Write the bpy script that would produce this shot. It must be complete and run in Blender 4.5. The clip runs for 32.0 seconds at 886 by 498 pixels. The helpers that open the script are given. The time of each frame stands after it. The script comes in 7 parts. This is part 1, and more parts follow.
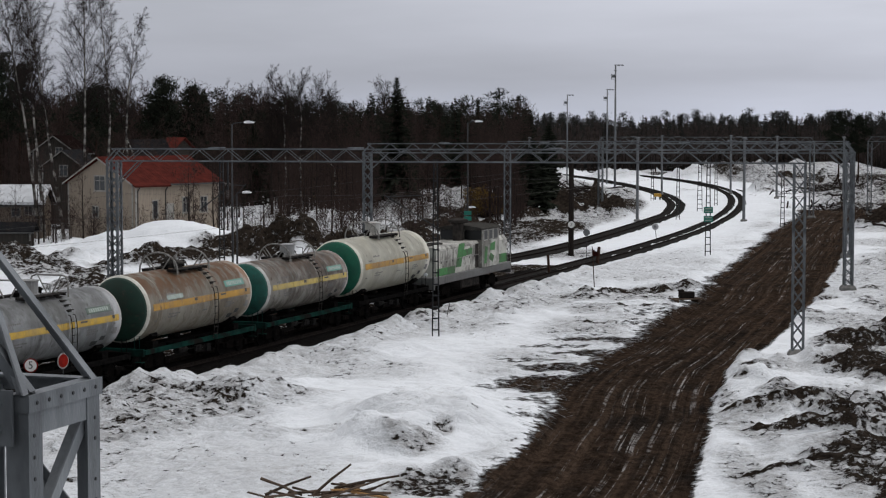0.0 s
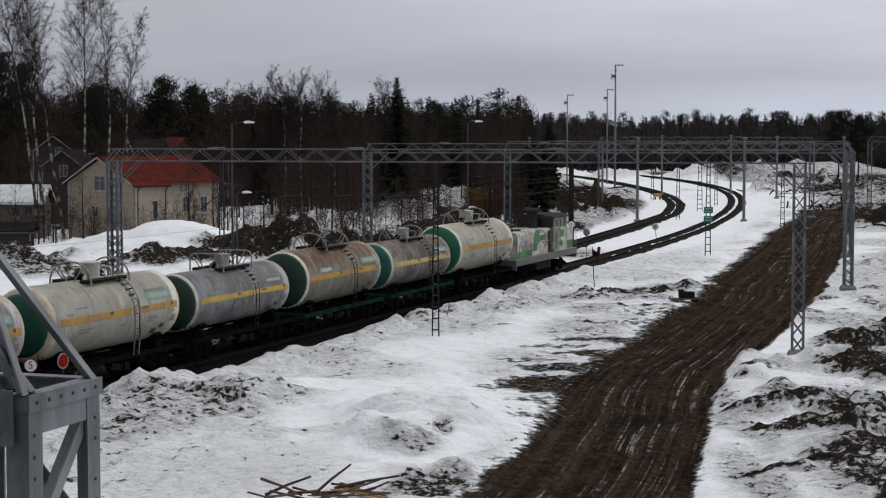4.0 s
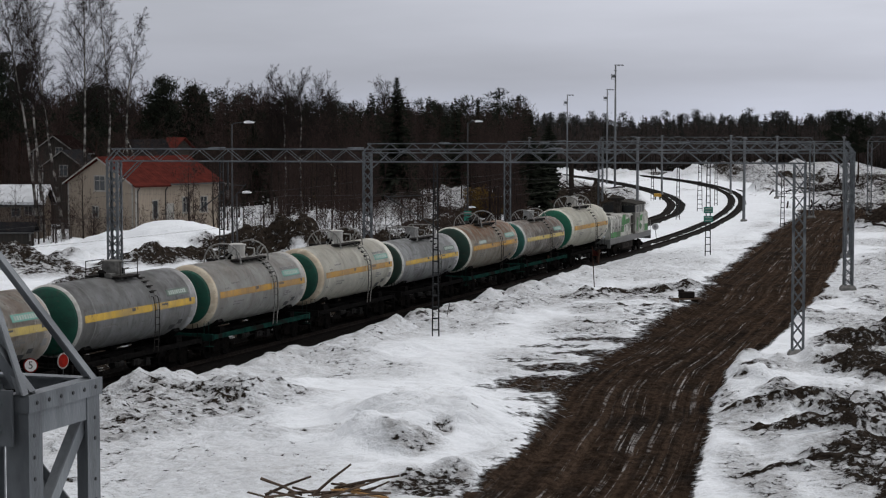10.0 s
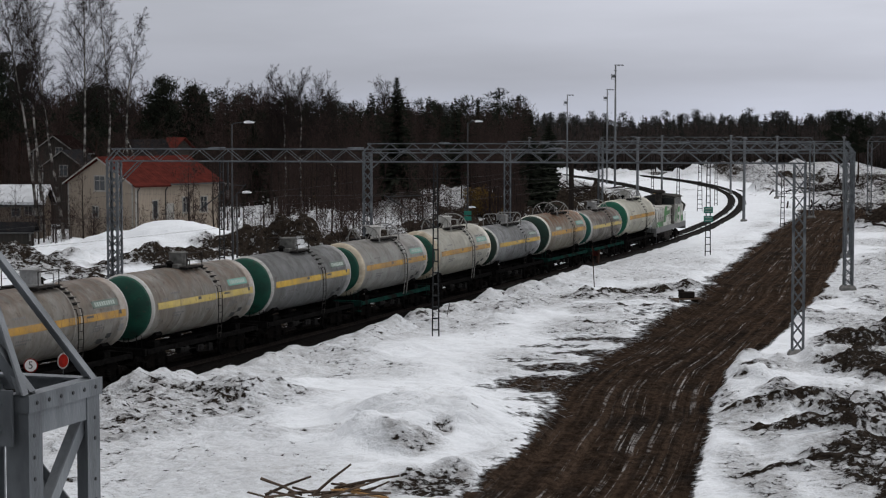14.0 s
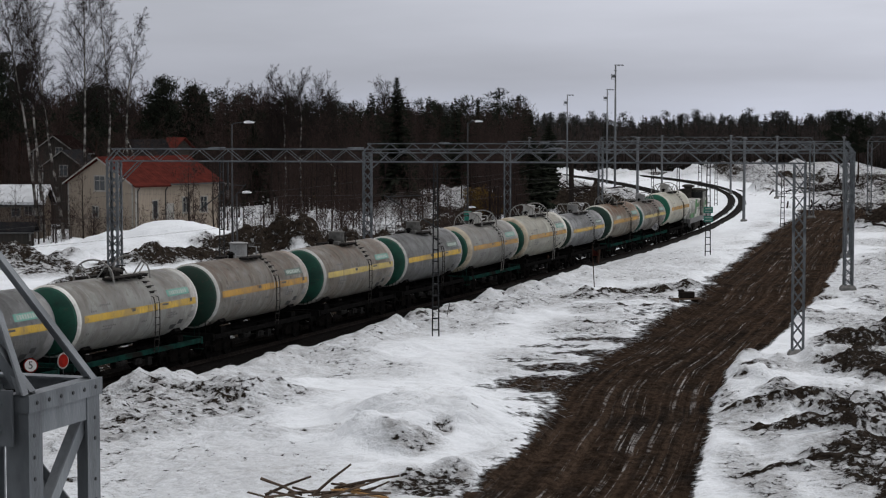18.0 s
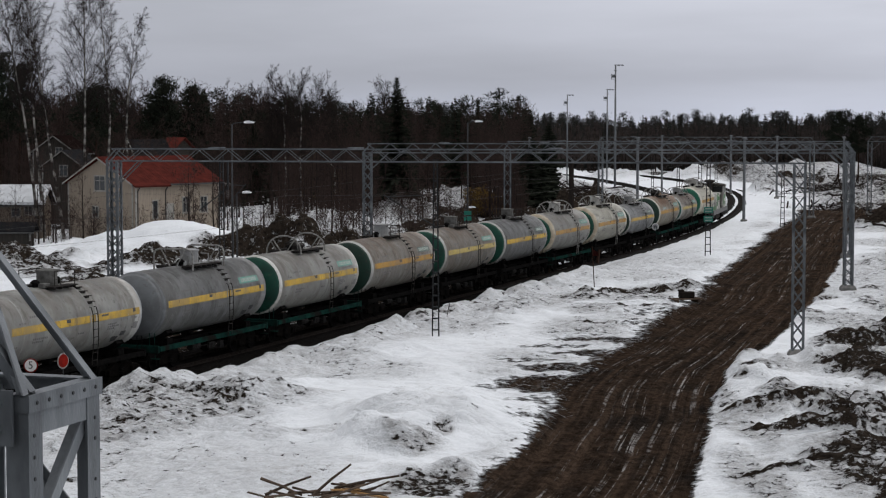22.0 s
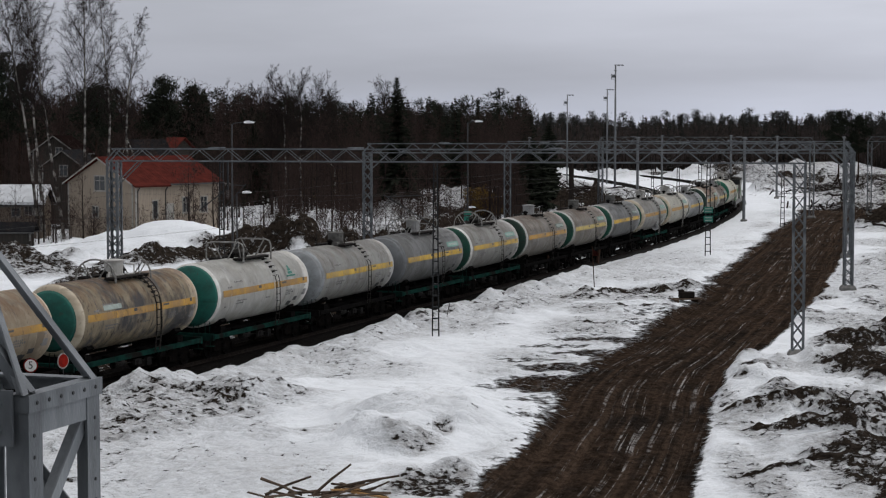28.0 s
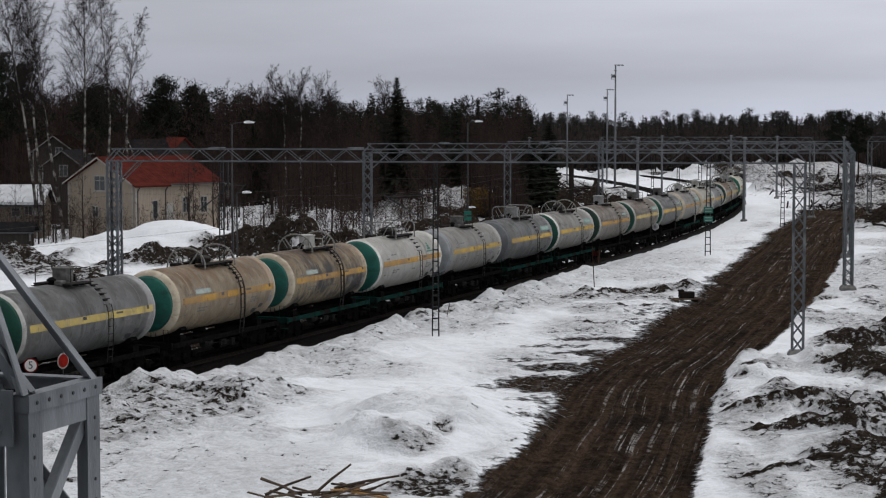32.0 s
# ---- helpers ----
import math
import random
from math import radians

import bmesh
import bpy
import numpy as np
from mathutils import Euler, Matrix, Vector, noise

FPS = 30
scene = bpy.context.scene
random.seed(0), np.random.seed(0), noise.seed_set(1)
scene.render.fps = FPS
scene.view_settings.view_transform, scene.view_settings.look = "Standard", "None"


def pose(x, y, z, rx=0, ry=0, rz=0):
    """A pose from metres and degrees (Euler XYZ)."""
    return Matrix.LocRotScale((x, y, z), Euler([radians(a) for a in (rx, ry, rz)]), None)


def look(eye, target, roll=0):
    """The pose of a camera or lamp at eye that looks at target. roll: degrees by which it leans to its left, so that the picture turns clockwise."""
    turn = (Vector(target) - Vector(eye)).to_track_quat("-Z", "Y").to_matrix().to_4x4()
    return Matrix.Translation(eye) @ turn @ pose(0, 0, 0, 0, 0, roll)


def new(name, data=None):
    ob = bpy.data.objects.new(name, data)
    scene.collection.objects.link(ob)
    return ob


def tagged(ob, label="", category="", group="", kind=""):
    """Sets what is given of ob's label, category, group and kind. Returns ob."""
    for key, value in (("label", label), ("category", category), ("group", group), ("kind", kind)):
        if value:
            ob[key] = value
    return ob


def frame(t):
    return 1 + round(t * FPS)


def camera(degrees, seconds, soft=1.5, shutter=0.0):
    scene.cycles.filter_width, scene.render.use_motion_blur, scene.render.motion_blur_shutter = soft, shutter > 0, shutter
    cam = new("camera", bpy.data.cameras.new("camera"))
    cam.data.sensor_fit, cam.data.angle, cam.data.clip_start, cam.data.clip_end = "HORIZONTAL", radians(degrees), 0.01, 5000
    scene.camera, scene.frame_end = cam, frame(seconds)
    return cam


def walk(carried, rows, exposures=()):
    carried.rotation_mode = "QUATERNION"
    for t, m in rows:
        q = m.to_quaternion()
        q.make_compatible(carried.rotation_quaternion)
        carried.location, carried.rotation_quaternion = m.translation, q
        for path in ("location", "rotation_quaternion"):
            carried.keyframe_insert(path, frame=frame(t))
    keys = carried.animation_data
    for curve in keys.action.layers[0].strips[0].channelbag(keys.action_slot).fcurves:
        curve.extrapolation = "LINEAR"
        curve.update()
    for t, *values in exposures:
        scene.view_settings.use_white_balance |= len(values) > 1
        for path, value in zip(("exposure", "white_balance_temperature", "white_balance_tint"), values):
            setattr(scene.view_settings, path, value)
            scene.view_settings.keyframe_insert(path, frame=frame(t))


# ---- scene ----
# The camera stands on a road bridge, eleven metres above the rails.
cam = camera(27.53, 32.0, soft=1.2)
EYE = pose(0, 0, 10.98, 86.2, 0, 0)
walk(cam, [(0.0, EYE), (32.0, EYE)], exposures=[(0.0, -0.40), (32.0, -0.40)])

# Overcast sky: grey, brighter overhead, faint bands of cloud near the horizon.
world = bpy.data.worlds.new("overcast")
scene.world = world
world.use_nodes = True
wn, wl = world.node_tree.nodes, world.node_tree.links
wn.clear()
w_out = wn.new("ShaderNodeOutputWorld")
w_bg = wn.new("ShaderNodeBackground")
w_sky = wn.new("ShaderNodeTexSky")
w_sky.sky_type, w_sky.sun_disc = "NISHITA", False
w_sky.sun_elevation, w_sky.sun_rotation = radians(66), radians(82)
w_co = wn.new("ShaderNodeTexCoord")
w_sep = wn.new("ShaderNodeSeparateXYZ")
w_ramp = wn.new("ShaderNodeValToRGB")
w_map = wn.new("ShaderNodeMapping")
w_map.inputs["Scale"].default_value = (2.6, 2.6, 17)
w_noise = wn.new("ShaderNodeTexNoise")
w_noise.inputs["Scale"].default_value, w_noise.inputs["Detail"].default_value = 1.6, 5
w_amp = wn.new("ShaderNodeMapRange")
w_amp.inputs["From Min"].default_value, w_amp.inputs["From Max"].default_value = 0.3, 0.7
w_amp.inputs["To Min"].default_value, w_amp.inputs["To Max"].default_value = 0.88, 1.09
w_mul = wn.new("ShaderNodeMixRGB")
w_mul.blend_type, w_mul.inputs["Fac"].default_value = "MULTIPLY", 1.0
w_mix = wn.new("ShaderNodeMixRGB")
w_mix.inputs["Fac"].default_value = 0.012
ramp = w_ramp.color_ramp
ramp.elements[0].position, ramp.elements[0].color = 0.0, (0.57, 0.60, 0.71, 1)
ramp.elements[1].position, ramp.elements[1].color = 1.0, (1.40, 1.40, 1.44, 1)
for at_pos, col in ((0.015, (0.53, 0.56, 0.665, 1)), (0.028, (0.47, 0.49, 0.575, 1)), (0.045, (0.52, 0.537, 0.62, 1)), (0.075, (0.61, 0.624, 0.705, 1)), (0.12, (0.69, 0.70, 0.77, 1)), (0.3, (1.0, 1.0, 1.05, 1))):
    ramp.elements.new(at_pos).color = col
wl.new(w_co.outputs["Generated"], w_sep.inputs[0])
wl.new(w_sep.outputs["Z"], w_ramp.inputs["Fac"])
wl.new(w_co.outputs["Generated"], w_map.inputs["Vector"])
wl.new(w_map.outputs[0], w_noise.inputs["Vector"])
wl.new(w_noise.outputs["Fac"], w_amp.inputs["Value"])
wl.new(w_ramp.outputs["Color"], w_mul.inputs[1])
wl.new(w_amp.outputs[0], w_mul.inputs[2])
# the cloud is a little thinner towards the east
w_east = wn.new("ShaderNodeMapRange")
w_east.interpolation_type = "SMOOTHSTEP"
w_east.inputs["From Min"].default_value, w_east.inputs["From Max"].default_value = -0.30, 0.75
w_east.inputs["To Min"].default_value, w_east.inputs["To Max"].default_value = 0.94, 1.72
# and thicker over the south
w_south = wn.new("ShaderNodeMapRange")
w_south.interpolation_type = "SMOOTHSTEP"
w_south.inputs["From Min"].default_value, w_south.inputs["From Max"].default_value = -0.9, 0.7
w_south.inputs["To Min"].default_value, w_south.inputs["To Max"].default_value = 0.50, 1.0
wl.new(w_sep.outputs["Y"], w_south.inputs["Value"])
w_both = wn.new("ShaderNodeMath")
w_both.operation = "MULTIPLY"
wl.new(w_east.outputs[0], w_both.inputs[0])
wl.new(w_south.outputs[0], w_both.inputs[1])
wl.new(w_sep.outputs["X"], w_east.inputs["Value"])
w_side = wn.new("ShaderNodeMixRGB")
w_side.blend_type, w_side.inputs["Fac"].default_value = "MULTIPLY", 1.0
wl.new(w_mul.outputs[0], w_side.inputs[1])
wl.new(w_both.outputs[0], w_side.inputs[2])
wl.new(w_side.outputs[0], w_mix.inputs[1])
wl.new(w_sky.outputs[0], w_mix.inputs[2])
wl.new(w_mix.outputs[0], w_bg.inputs["Color"])
w_bg.inputs["Strength"].default_value = 1.0
wl.new(w_bg.outputs[0], w_out.inputs["Surface"])

# The sun behind thick cloud, high and very soft.
sun = new("sun", bpy.data.lights.new("sun", "SUN"))
sun.data.energy, sun.data.angle, sun.data.color = 0.9, radians(40), (1.0, 0.97, 0.93)
sun.matrix_world = look((26, 4, 58), (0, 0, 0))


# ---------------- materials ----------------
def mat(name, c1, c2=None, rough=0.7, metal=0.0, scale=3.0, bump=0.0, bscale=30.0, stretch=(1, 1, 1), c3=None, spots=0.62, vary=0.0, detail=5.0):
    """Two colours mixed by noise, an optional third in spots, fine relief."""
    m = bpy.data.materials.new(name)
    m.use_nodes = True
    n, l = m.node_tree.nodes, m.node_tree.links
    b = n["Principled BSDF"]
    b.inputs["Roughness"].default_value, b.inputs["Metallic"].default_value = rough, metal
    b.inputs["Specular IOR Level"].default_value = 0.0 if rough >= 0.75 else 0.4
    c2 = c2 or tuple(v * 0.75 for v in c1)
    co = n.new("ShaderNodeTexCoord")
    mp = n.new("ShaderNodeMapping")
    mp.inputs["Scale"].default_value = stretch
    l.new(co.outputs["Object"], mp.inputs["Vector"])
    t = n.new("ShaderNodeTexNoise")
    t.inputs["Scale"].default_value, t.inputs["Detail"].default_value = scale, detail
    l.new(mp.outputs[0], t.inputs["Vector"])
    r = n.new("ShaderNodeValToRGB")
    r.color_ramp.elements[0].position, r.color_ramp.elements[1].position = 0.35, 0.65
    r.color_ramp.elements[0].color, r.color_ramp.elements[1].color = (*c1, 1), (*c2, 1)
    l.new(t.outputs["Fac"], r.inputs["Fac"])
    last = r.outputs["Color"]
    if c3:
        t2 = n.new("ShaderNodeTexNoise")
        t2.inputs["Scale"].default_value, t2.inputs["Detail"].default_value = scale * 0.45, 8
        l.new(mp.outputs[0], t2.inputs["Vector"])
        r2 = n.new("ShaderNodeValToRGB")
        r2.color_ramp.elements[0].position, r2.color_ramp.elements[1].position = spots - 0.05, spots + 0.06
        l.new(t2.outputs["Fac"], r2.inputs["Fac"])
        mx = n.new("ShaderNodeMixRGB")
        l.new(r2.outputs["Color"], mx.inputs["Fac"])
        l.new(last, mx.inputs[1])
        mx.inputs[2].default_value = (*c3, 1)
        last = mx.outputs[0]
    if vary:
        oi = n.new("ShaderNodeObjectInfo")
        mr = n.new("ShaderNodeMapRange")
        mr.inputs["To Min"].default_value, mr.inputs["To Max"].default_value = 1 - vary, 1 + vary
        l.new(oi.outputs["Random"], mr.inputs["Value"])
        mx = n.new("ShaderNodeMixRGB")
        mx.blend_type, mx.inputs["Fac"].default_value = "MULTIPLY", 1.0
        l.new(last, mx.inputs[1])
        l.new(mr.outputs[0], mx.inputs[2])
        last = mx.outputs[0]
    l.new(last, b.inputs["Base Color"])
    if bump:
        t3 = n.new("ShaderNodeTexNoise")
        t3.inputs["Scale"].default_value, t3.inputs["Detail"].default_value = bscale, 6
        l.new(mp.outputs[0], t3.inputs["Vector"])
        bp = n.new("ShaderNodeBump")
        bp.inputs["Strength"].default_value = 1.0
        bp.inputs["Distance"].default_value = bump
        l.new(t3.outputs["Fac"], bp.inputs["Height"])
        l.new(bp.outputs[0], b.inputs["Normal"])
    return m


GALV = mat("galvanised_steel", (0.150, 0.163, 0.174), (0.062, 0.068, 0.074), 0.5, 0.35, 4, 0.003, 60, (1, 1, 0.35), c3=(0.19, 0.205, 0.215), spots=0.58)
GALV_DARK = mat("weathered_steel", (0.027, 0.029, 0.031), (0.016, 0.017, 0.018), 0.65, 0.2, 5, 0.002, 50)
POLE_GREY = mat("pole_zinc", (0.16, 0.168, 0.176), (0.12, 0.126, 0.132), 0.55, 0.3, 4)
RUSTY = mat("rusty_iron", (0.06, 0.035, 0.025), (0.035, 0.022, 0.018), 0.85, 0.1, 8, 0.004, 40)
RAIL = mat("rail_steel", (0.024, 0.020, 0.018), (0.011, 0.009, 0.008), 0.75, 0.1, 6)
BALLAST = mat("ballast", (0.011, 0.0107, 0.0103), (0.034, 0.032, 0.030), 0.95, 0, 9, 0.03, 22)
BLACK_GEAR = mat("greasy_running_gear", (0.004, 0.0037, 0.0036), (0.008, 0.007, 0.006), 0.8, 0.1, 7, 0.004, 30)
FRAME_GREEN = mat("dirty_green_frame", (0.009, 0.036, 0.029), (0.005, 0.015, 0.013), 0.75, 0, 1.6, c3=(0.010, 0.010, 0.009), spots=0.54)
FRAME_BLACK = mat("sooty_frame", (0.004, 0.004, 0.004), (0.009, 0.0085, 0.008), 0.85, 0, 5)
RAILING_GREY = mat("painted_railing", (0.27, 0.27, 0.255), (0.12, 0.11, 0.10), 0.6, 0.1, 7)
WOOD_OLD = mat("weathered_wood", (0.12, 0.09, 0.068), (0.05, 0.037, 0.029), 0.9, 0, 4, 0.006, 30, (6, 6, 0.8), vary=0.3)
WOOD_FRESH = mat("split_wood", (0.42, 0.25, 0.11), (0.26, 0.15, 0.07), 0.85, 0, 5, 0.005, 30, (5, 5, 0.7))
CREOSOTE = mat("tarred_wood", (0.014, 0.012, 0.011), (0.028, 0.023, 0.02), 0.8, 0, 5, 0.004, 30, (5, 5, 0.5))
WHITE_SIGN = mat("sign_white", (0.72, 0.72, 0.70), (0.6, 0.6, 0.58), 0.5, 0, 5)
RED_SIGN = mat("sign_red", (0.20, 0.014, 0.010), (0.12, 0.012, 0.010), 0.8, 0, 5)
GREEN_SIGN = mat("sign_green", (0.01, 0.17, 0.12), (0.008, 0.12, 0.09), 0.5, 0, 5)
DARK_PAINT = mat("dark_marking", (0.03, 0.03, 0.03), (0.05, 0.05, 0.05), 0.6)
LAMP_WHITE = mat("lamp_housing", (0.75, 0.76, 0.78), (0.65, 0.66, 0.68), 0.4, 0, 5)
CONCRETE = mat("concrete", (0.22, 0.215, 0.205), (0.14, 0.137, 0.13), 0.9, 0, 4, 0.006, 25)
WIRE = mat("copper_wire", (0.05, 0.045, 0.04), (0.035, 0.03, 0.028), 0.6, 0.4, 5)
PORCELAIN = mat("insulator", (0.04, 0.02, 0.015), (0.025, 0.014, 0.011), 0.3, 0, 5)


# ---------------- mesh helpers ----------------
def mesh_from(name, verts, faces, smooth=False):
    me = bpy.data.meshes.new(name)
    me.from_pydata(verts, [], faces)
    me.update()
    if smooth:
        me.polygons.foreach_set("use_smooth", [True] * len(me.polygons))
    return me


def part(name, bm, material, parent, label="", smooth=False, at=None):
    """Link a bmesh (or a mesh) as one object under a thing."""
    if isinstance(bm, bpy.types.Mesh):
        me = bm
    else:
        me = bpy.data.meshes.new(name)
        bm.to_mesh(me)
        bm.free()
        if smooth:
            me.polygons.foreach_set("use_smooth", [True] * len(me.polygons))
    if material and not me.materials:
        me.materials.append(material)
    ob = new(name, me)
    ob.parent = parent
    if at is not None:
        ob.matrix_basis = at
    if label:
        ob["label"] = label
    return ob


def box(bm, cx, cy, cz, sx, sy, sz, m=None, bevel=0.0):
    r = bmesh.ops.create_cube(bm, size=1.0)
    v = r["verts"]
    bmesh.ops.scale(bm, vec=(sx, sy, sz), verts=v)
    if bevel:
        es = list({e for q in v for e in q.link_edges})
        out = bmesh.ops.bevel(bm, geom=es, offset=bevel, segments=1, affect="EDGES", profile=0.5)
        v = list({q for fc in out["faces"] for q in fc.verts} | {q for q in v if q.is_valid})
    bmesh.ops.translate(bm, vec=(cx, cy, cz), verts=v)
    if m is not None:
        bmesh.ops.transform(bm, matrix=m, verts=v)
    return v


def beam(bm, p, q, w, h=None, up=(0, 0, 1)):
    """A rectangular bar from p to q."""
    p, q = Vector(p), Vector(q)
    d = q - p
    ln = d.length
    z = d / ln
    x = Vector(up).cross(z)
    if x.length < 1e-4:
        x = Vector((1, 0, 0)).cross(z)
        if x.length < 1e-4:
            x = Vector((0, 1, 0)).cross(z)
    x.normalize()
    y = z.cross(x)
    h = h or w
    vs = []
    for o in (p, q):
        for a, b in ((-1, -1), (1, -1), (1, 1), (-1, 1)):
            vs.append(bm.verts.new(o + x * (a * w / 2) + y * (b * h / 2)))
    for f4 in ((3, 2, 1, 0), (4, 5, 6, 7), (0, 1, 5, 4), (1, 2, 6, 5), (2, 3, 7, 6), (3, 0, 4, 7)):
        bm.faces.new([vs[k] for k in f4])


def angle_bar(bm, p, q, w, t, a, b):
    """An L section from p to q; a and b are the ways of its two flanges."""
    a, b = Vector(a).normalized(), Vector(b).normalized()
    prof = [a * 0, a * w, a * w + b * t, a * t + b * t, a * t + b * w, b * w]
    v0 = [bm.verts.new(Vector(p) + o) for o in prof]
    v1 = [bm.verts.new(Vector(q) + o) for o in prof]
    for k in range(6):
        j = (k + 1) % 6
        bm.faces.new((v0[k], v0[j], v1[j], v1[k]))
    bm.faces.new(v0[::-1])
    bm.faces.new(v1)


def tube(bm, pts, r, sides=6, r2=None, close=False):
    """A round bar along points, tapering from r to r2."""
    pts = [Vector(p) for p in pts]
    n = len(pts)
    rings = []
    prev = None
    for k, p in enumerate(pts):
        d = (pts[min(k + 1, n - 1)] - pts[max(k - 1, 0)]).normalized()
        x = prev - d * prev.dot(d) if prev is not None else d.orthogonal()
        x.normalize()
        prev = x
        y = d.cross(x)
        rr = r if r2 is None else r + (r2 - r) * k / max(n - 1, 1)
        rings.append([bm.verts.new(p + (x * math.cos(2 * math.pi * j / sides) + y * math.sin(2 * math.pi * j / sides)) * rr) for j in range(sides)])
    for k in range(n - 1):
        for j in range(sides):
            i = (j + 1) % sides
            bm.faces.new((rings[k][j], rings[k][i], rings[k + 1][i], rings[k + 1][j]))
    bm.faces.new(rings[0][::-1])
    bm.faces.new(rings[-1])


def lathe(bm, prof, axis_m, sides=24, caps=True):
    """Revolve (radius, height) pairs round local z, placed by axis_m."""
    rings = []
    for r, h in prof:
        rings.append([bm.verts.new(axis_m @ Vector((r * math.cos(2 * math.pi * j / sides), r * math.sin(2 * math.pi * j / sides), h))) for j in range(sides)])
    for k in range(len(rings) - 1):
        for j in range(sides):
            i = (j + 1) % sides
            bm.faces.new((rings[k][j], rings[k][i], rings[k + 1][i], rings[k + 1][j]))
    if caps:
        bm.faces.new(rings[0][::-1])
        bm.faces.new(rings[-1])


def thing(name, label, category, m=None, group="", kind=""):
    ob = new(name)
    ob.empty_display_size = 0.3
    if m is not None:
        ob.matrix_basis = m
    return tagged(ob, label, category, group, kind)


# ---------------- the line of the track ----------------
STEP = 1.0
LINE_S = np.arange(-90, 470, STEP)
_k = np.interp(LINE_S, (0, 50, 100, 150, 200, 250, 320, 420), (-0.0008, 0.0002, -0.0017, -0.0013, -0.0013, -0.0021, -0.0024, -0.0024))
_h = np.cumsum(_k) * STEP
_h = _h - _h[90] + 0.3696
LINE_H = _h
LINE_X = np.cumsum(np.sin(_h)) * STEP
LINE_Y = np.cumsum(np.cos(_h)) * STEP
LINE_X += -14.41 - LINE_X[90]
LINE_Y += 80.20 - LINE_Y[90]


def on_line(s, lat=0.0):
    """Place and heading (from +y towards +x) at s metres along the track; lat to the right."""
    h = np.interp(s, LINE_S, LINE_H)
    return np.interp(s, LINE_S, LINE_X) + lat * np.cos(h), np.interp(s, LINE_S, LINE_Y) - lat * np.sin(h), h


def travelled(t):
    return 4.087 * t + 0.0156 * t * t


# the second, inner track
SIDE = np.array([(-52, 10), (-32, 60), (-15.5, 103), (-3.0, 135), (6.9, 158.5), (11.6, 171), (21.3, 205), (30.0, 238), (35.0, 270), (37.4, 300), (37.8, 330), (36.5, 365), (33.5, 407), (27, 455), (15, 510)])
_d = np.concatenate(([0], np.cumsum(np.hypot(*np.diff(SIDE, axis=0).T))))
SIDE_S = np.arange(0, _d[-1], 1.0)
_w = np.exp(-0.5 * (np.arange(-14, 15) / 6.0) ** 2)
_w /= _w.sum()
SIDE_X = np.convolve(np.pad(np.interp(SIDE_S, _d, SIDE[:, 0]), 14, mode="reflect", reflect_type="odd"), _w, "valid")
SIDE_Y = np.convolve(np.pad(np.interp(SIDE_S, _d, SIDE[:, 1]), 14, mode="reflect", reflect_type="odd"), _w, "valid")

# ---------------- ground ----------------
def smooth01(x):
    x = np.clip(x, 0, 1)
    return x * x * (3 - 2 * x)


def lattice_noise(x, y, size, seed):
    """Smooth value noise on arrays."""
    rng = np.random.default_rng(seed)
    tab = rng.random((256, 256))
    gx, gy = x / size, y / size
    ix, iy = np.floor(gx).astype(int), np.floor(gy).astype(int)
    fx, fy = smooth01(gx - ix), smooth01(gy - iy)
    a = tab[ix % 256, iy % 256] * (1 - fx) + tab[(ix + 1) % 256, iy % 256] * fx
    b = tab[ix % 256, (iy + 1) % 256] * (1 - fx) + tab[(ix + 1) % 256, (iy + 1) % 256] * fx
    return a * (1 - fy) + b * fy


def fractal(x, y, size, seed, octaves=4):
    v = 0
    for o in range(octaves):
        v = v + (lattice_noise(x, y, size / 2 ** o, seed + o) - 0.5) / 2 ** o
    return v


def line_distance(x, y, lx, ly):
    """Distance from the points to a polyline sampled each metre, signed + on its right."""
    best = np.full(x.shape, 1e9)
    sign = np.ones(x.shape)
    for k in range(0, len(lx) - 1, 3):
        k2 = min(k + 3, len(lx) - 1)
        ax, ay, bx, by = lx[k], ly[k], lx[k2], ly[k2]
        ux, uy = bx - ax, by - ay
        t = np.clip(((x - ax) * ux + (y - ay) * uy) / (ux * ux + uy * uy), 0, 1)
        dx, dy = x - ax - t * ux, y - ay - t * uy
        d = np.hypot(dx, dy)
        m = d < best
        best[m] = d[m]
        sign[m] = np.where((dx * uy - dy * ux)[m] > 0, 1, -1)
    return best * sign


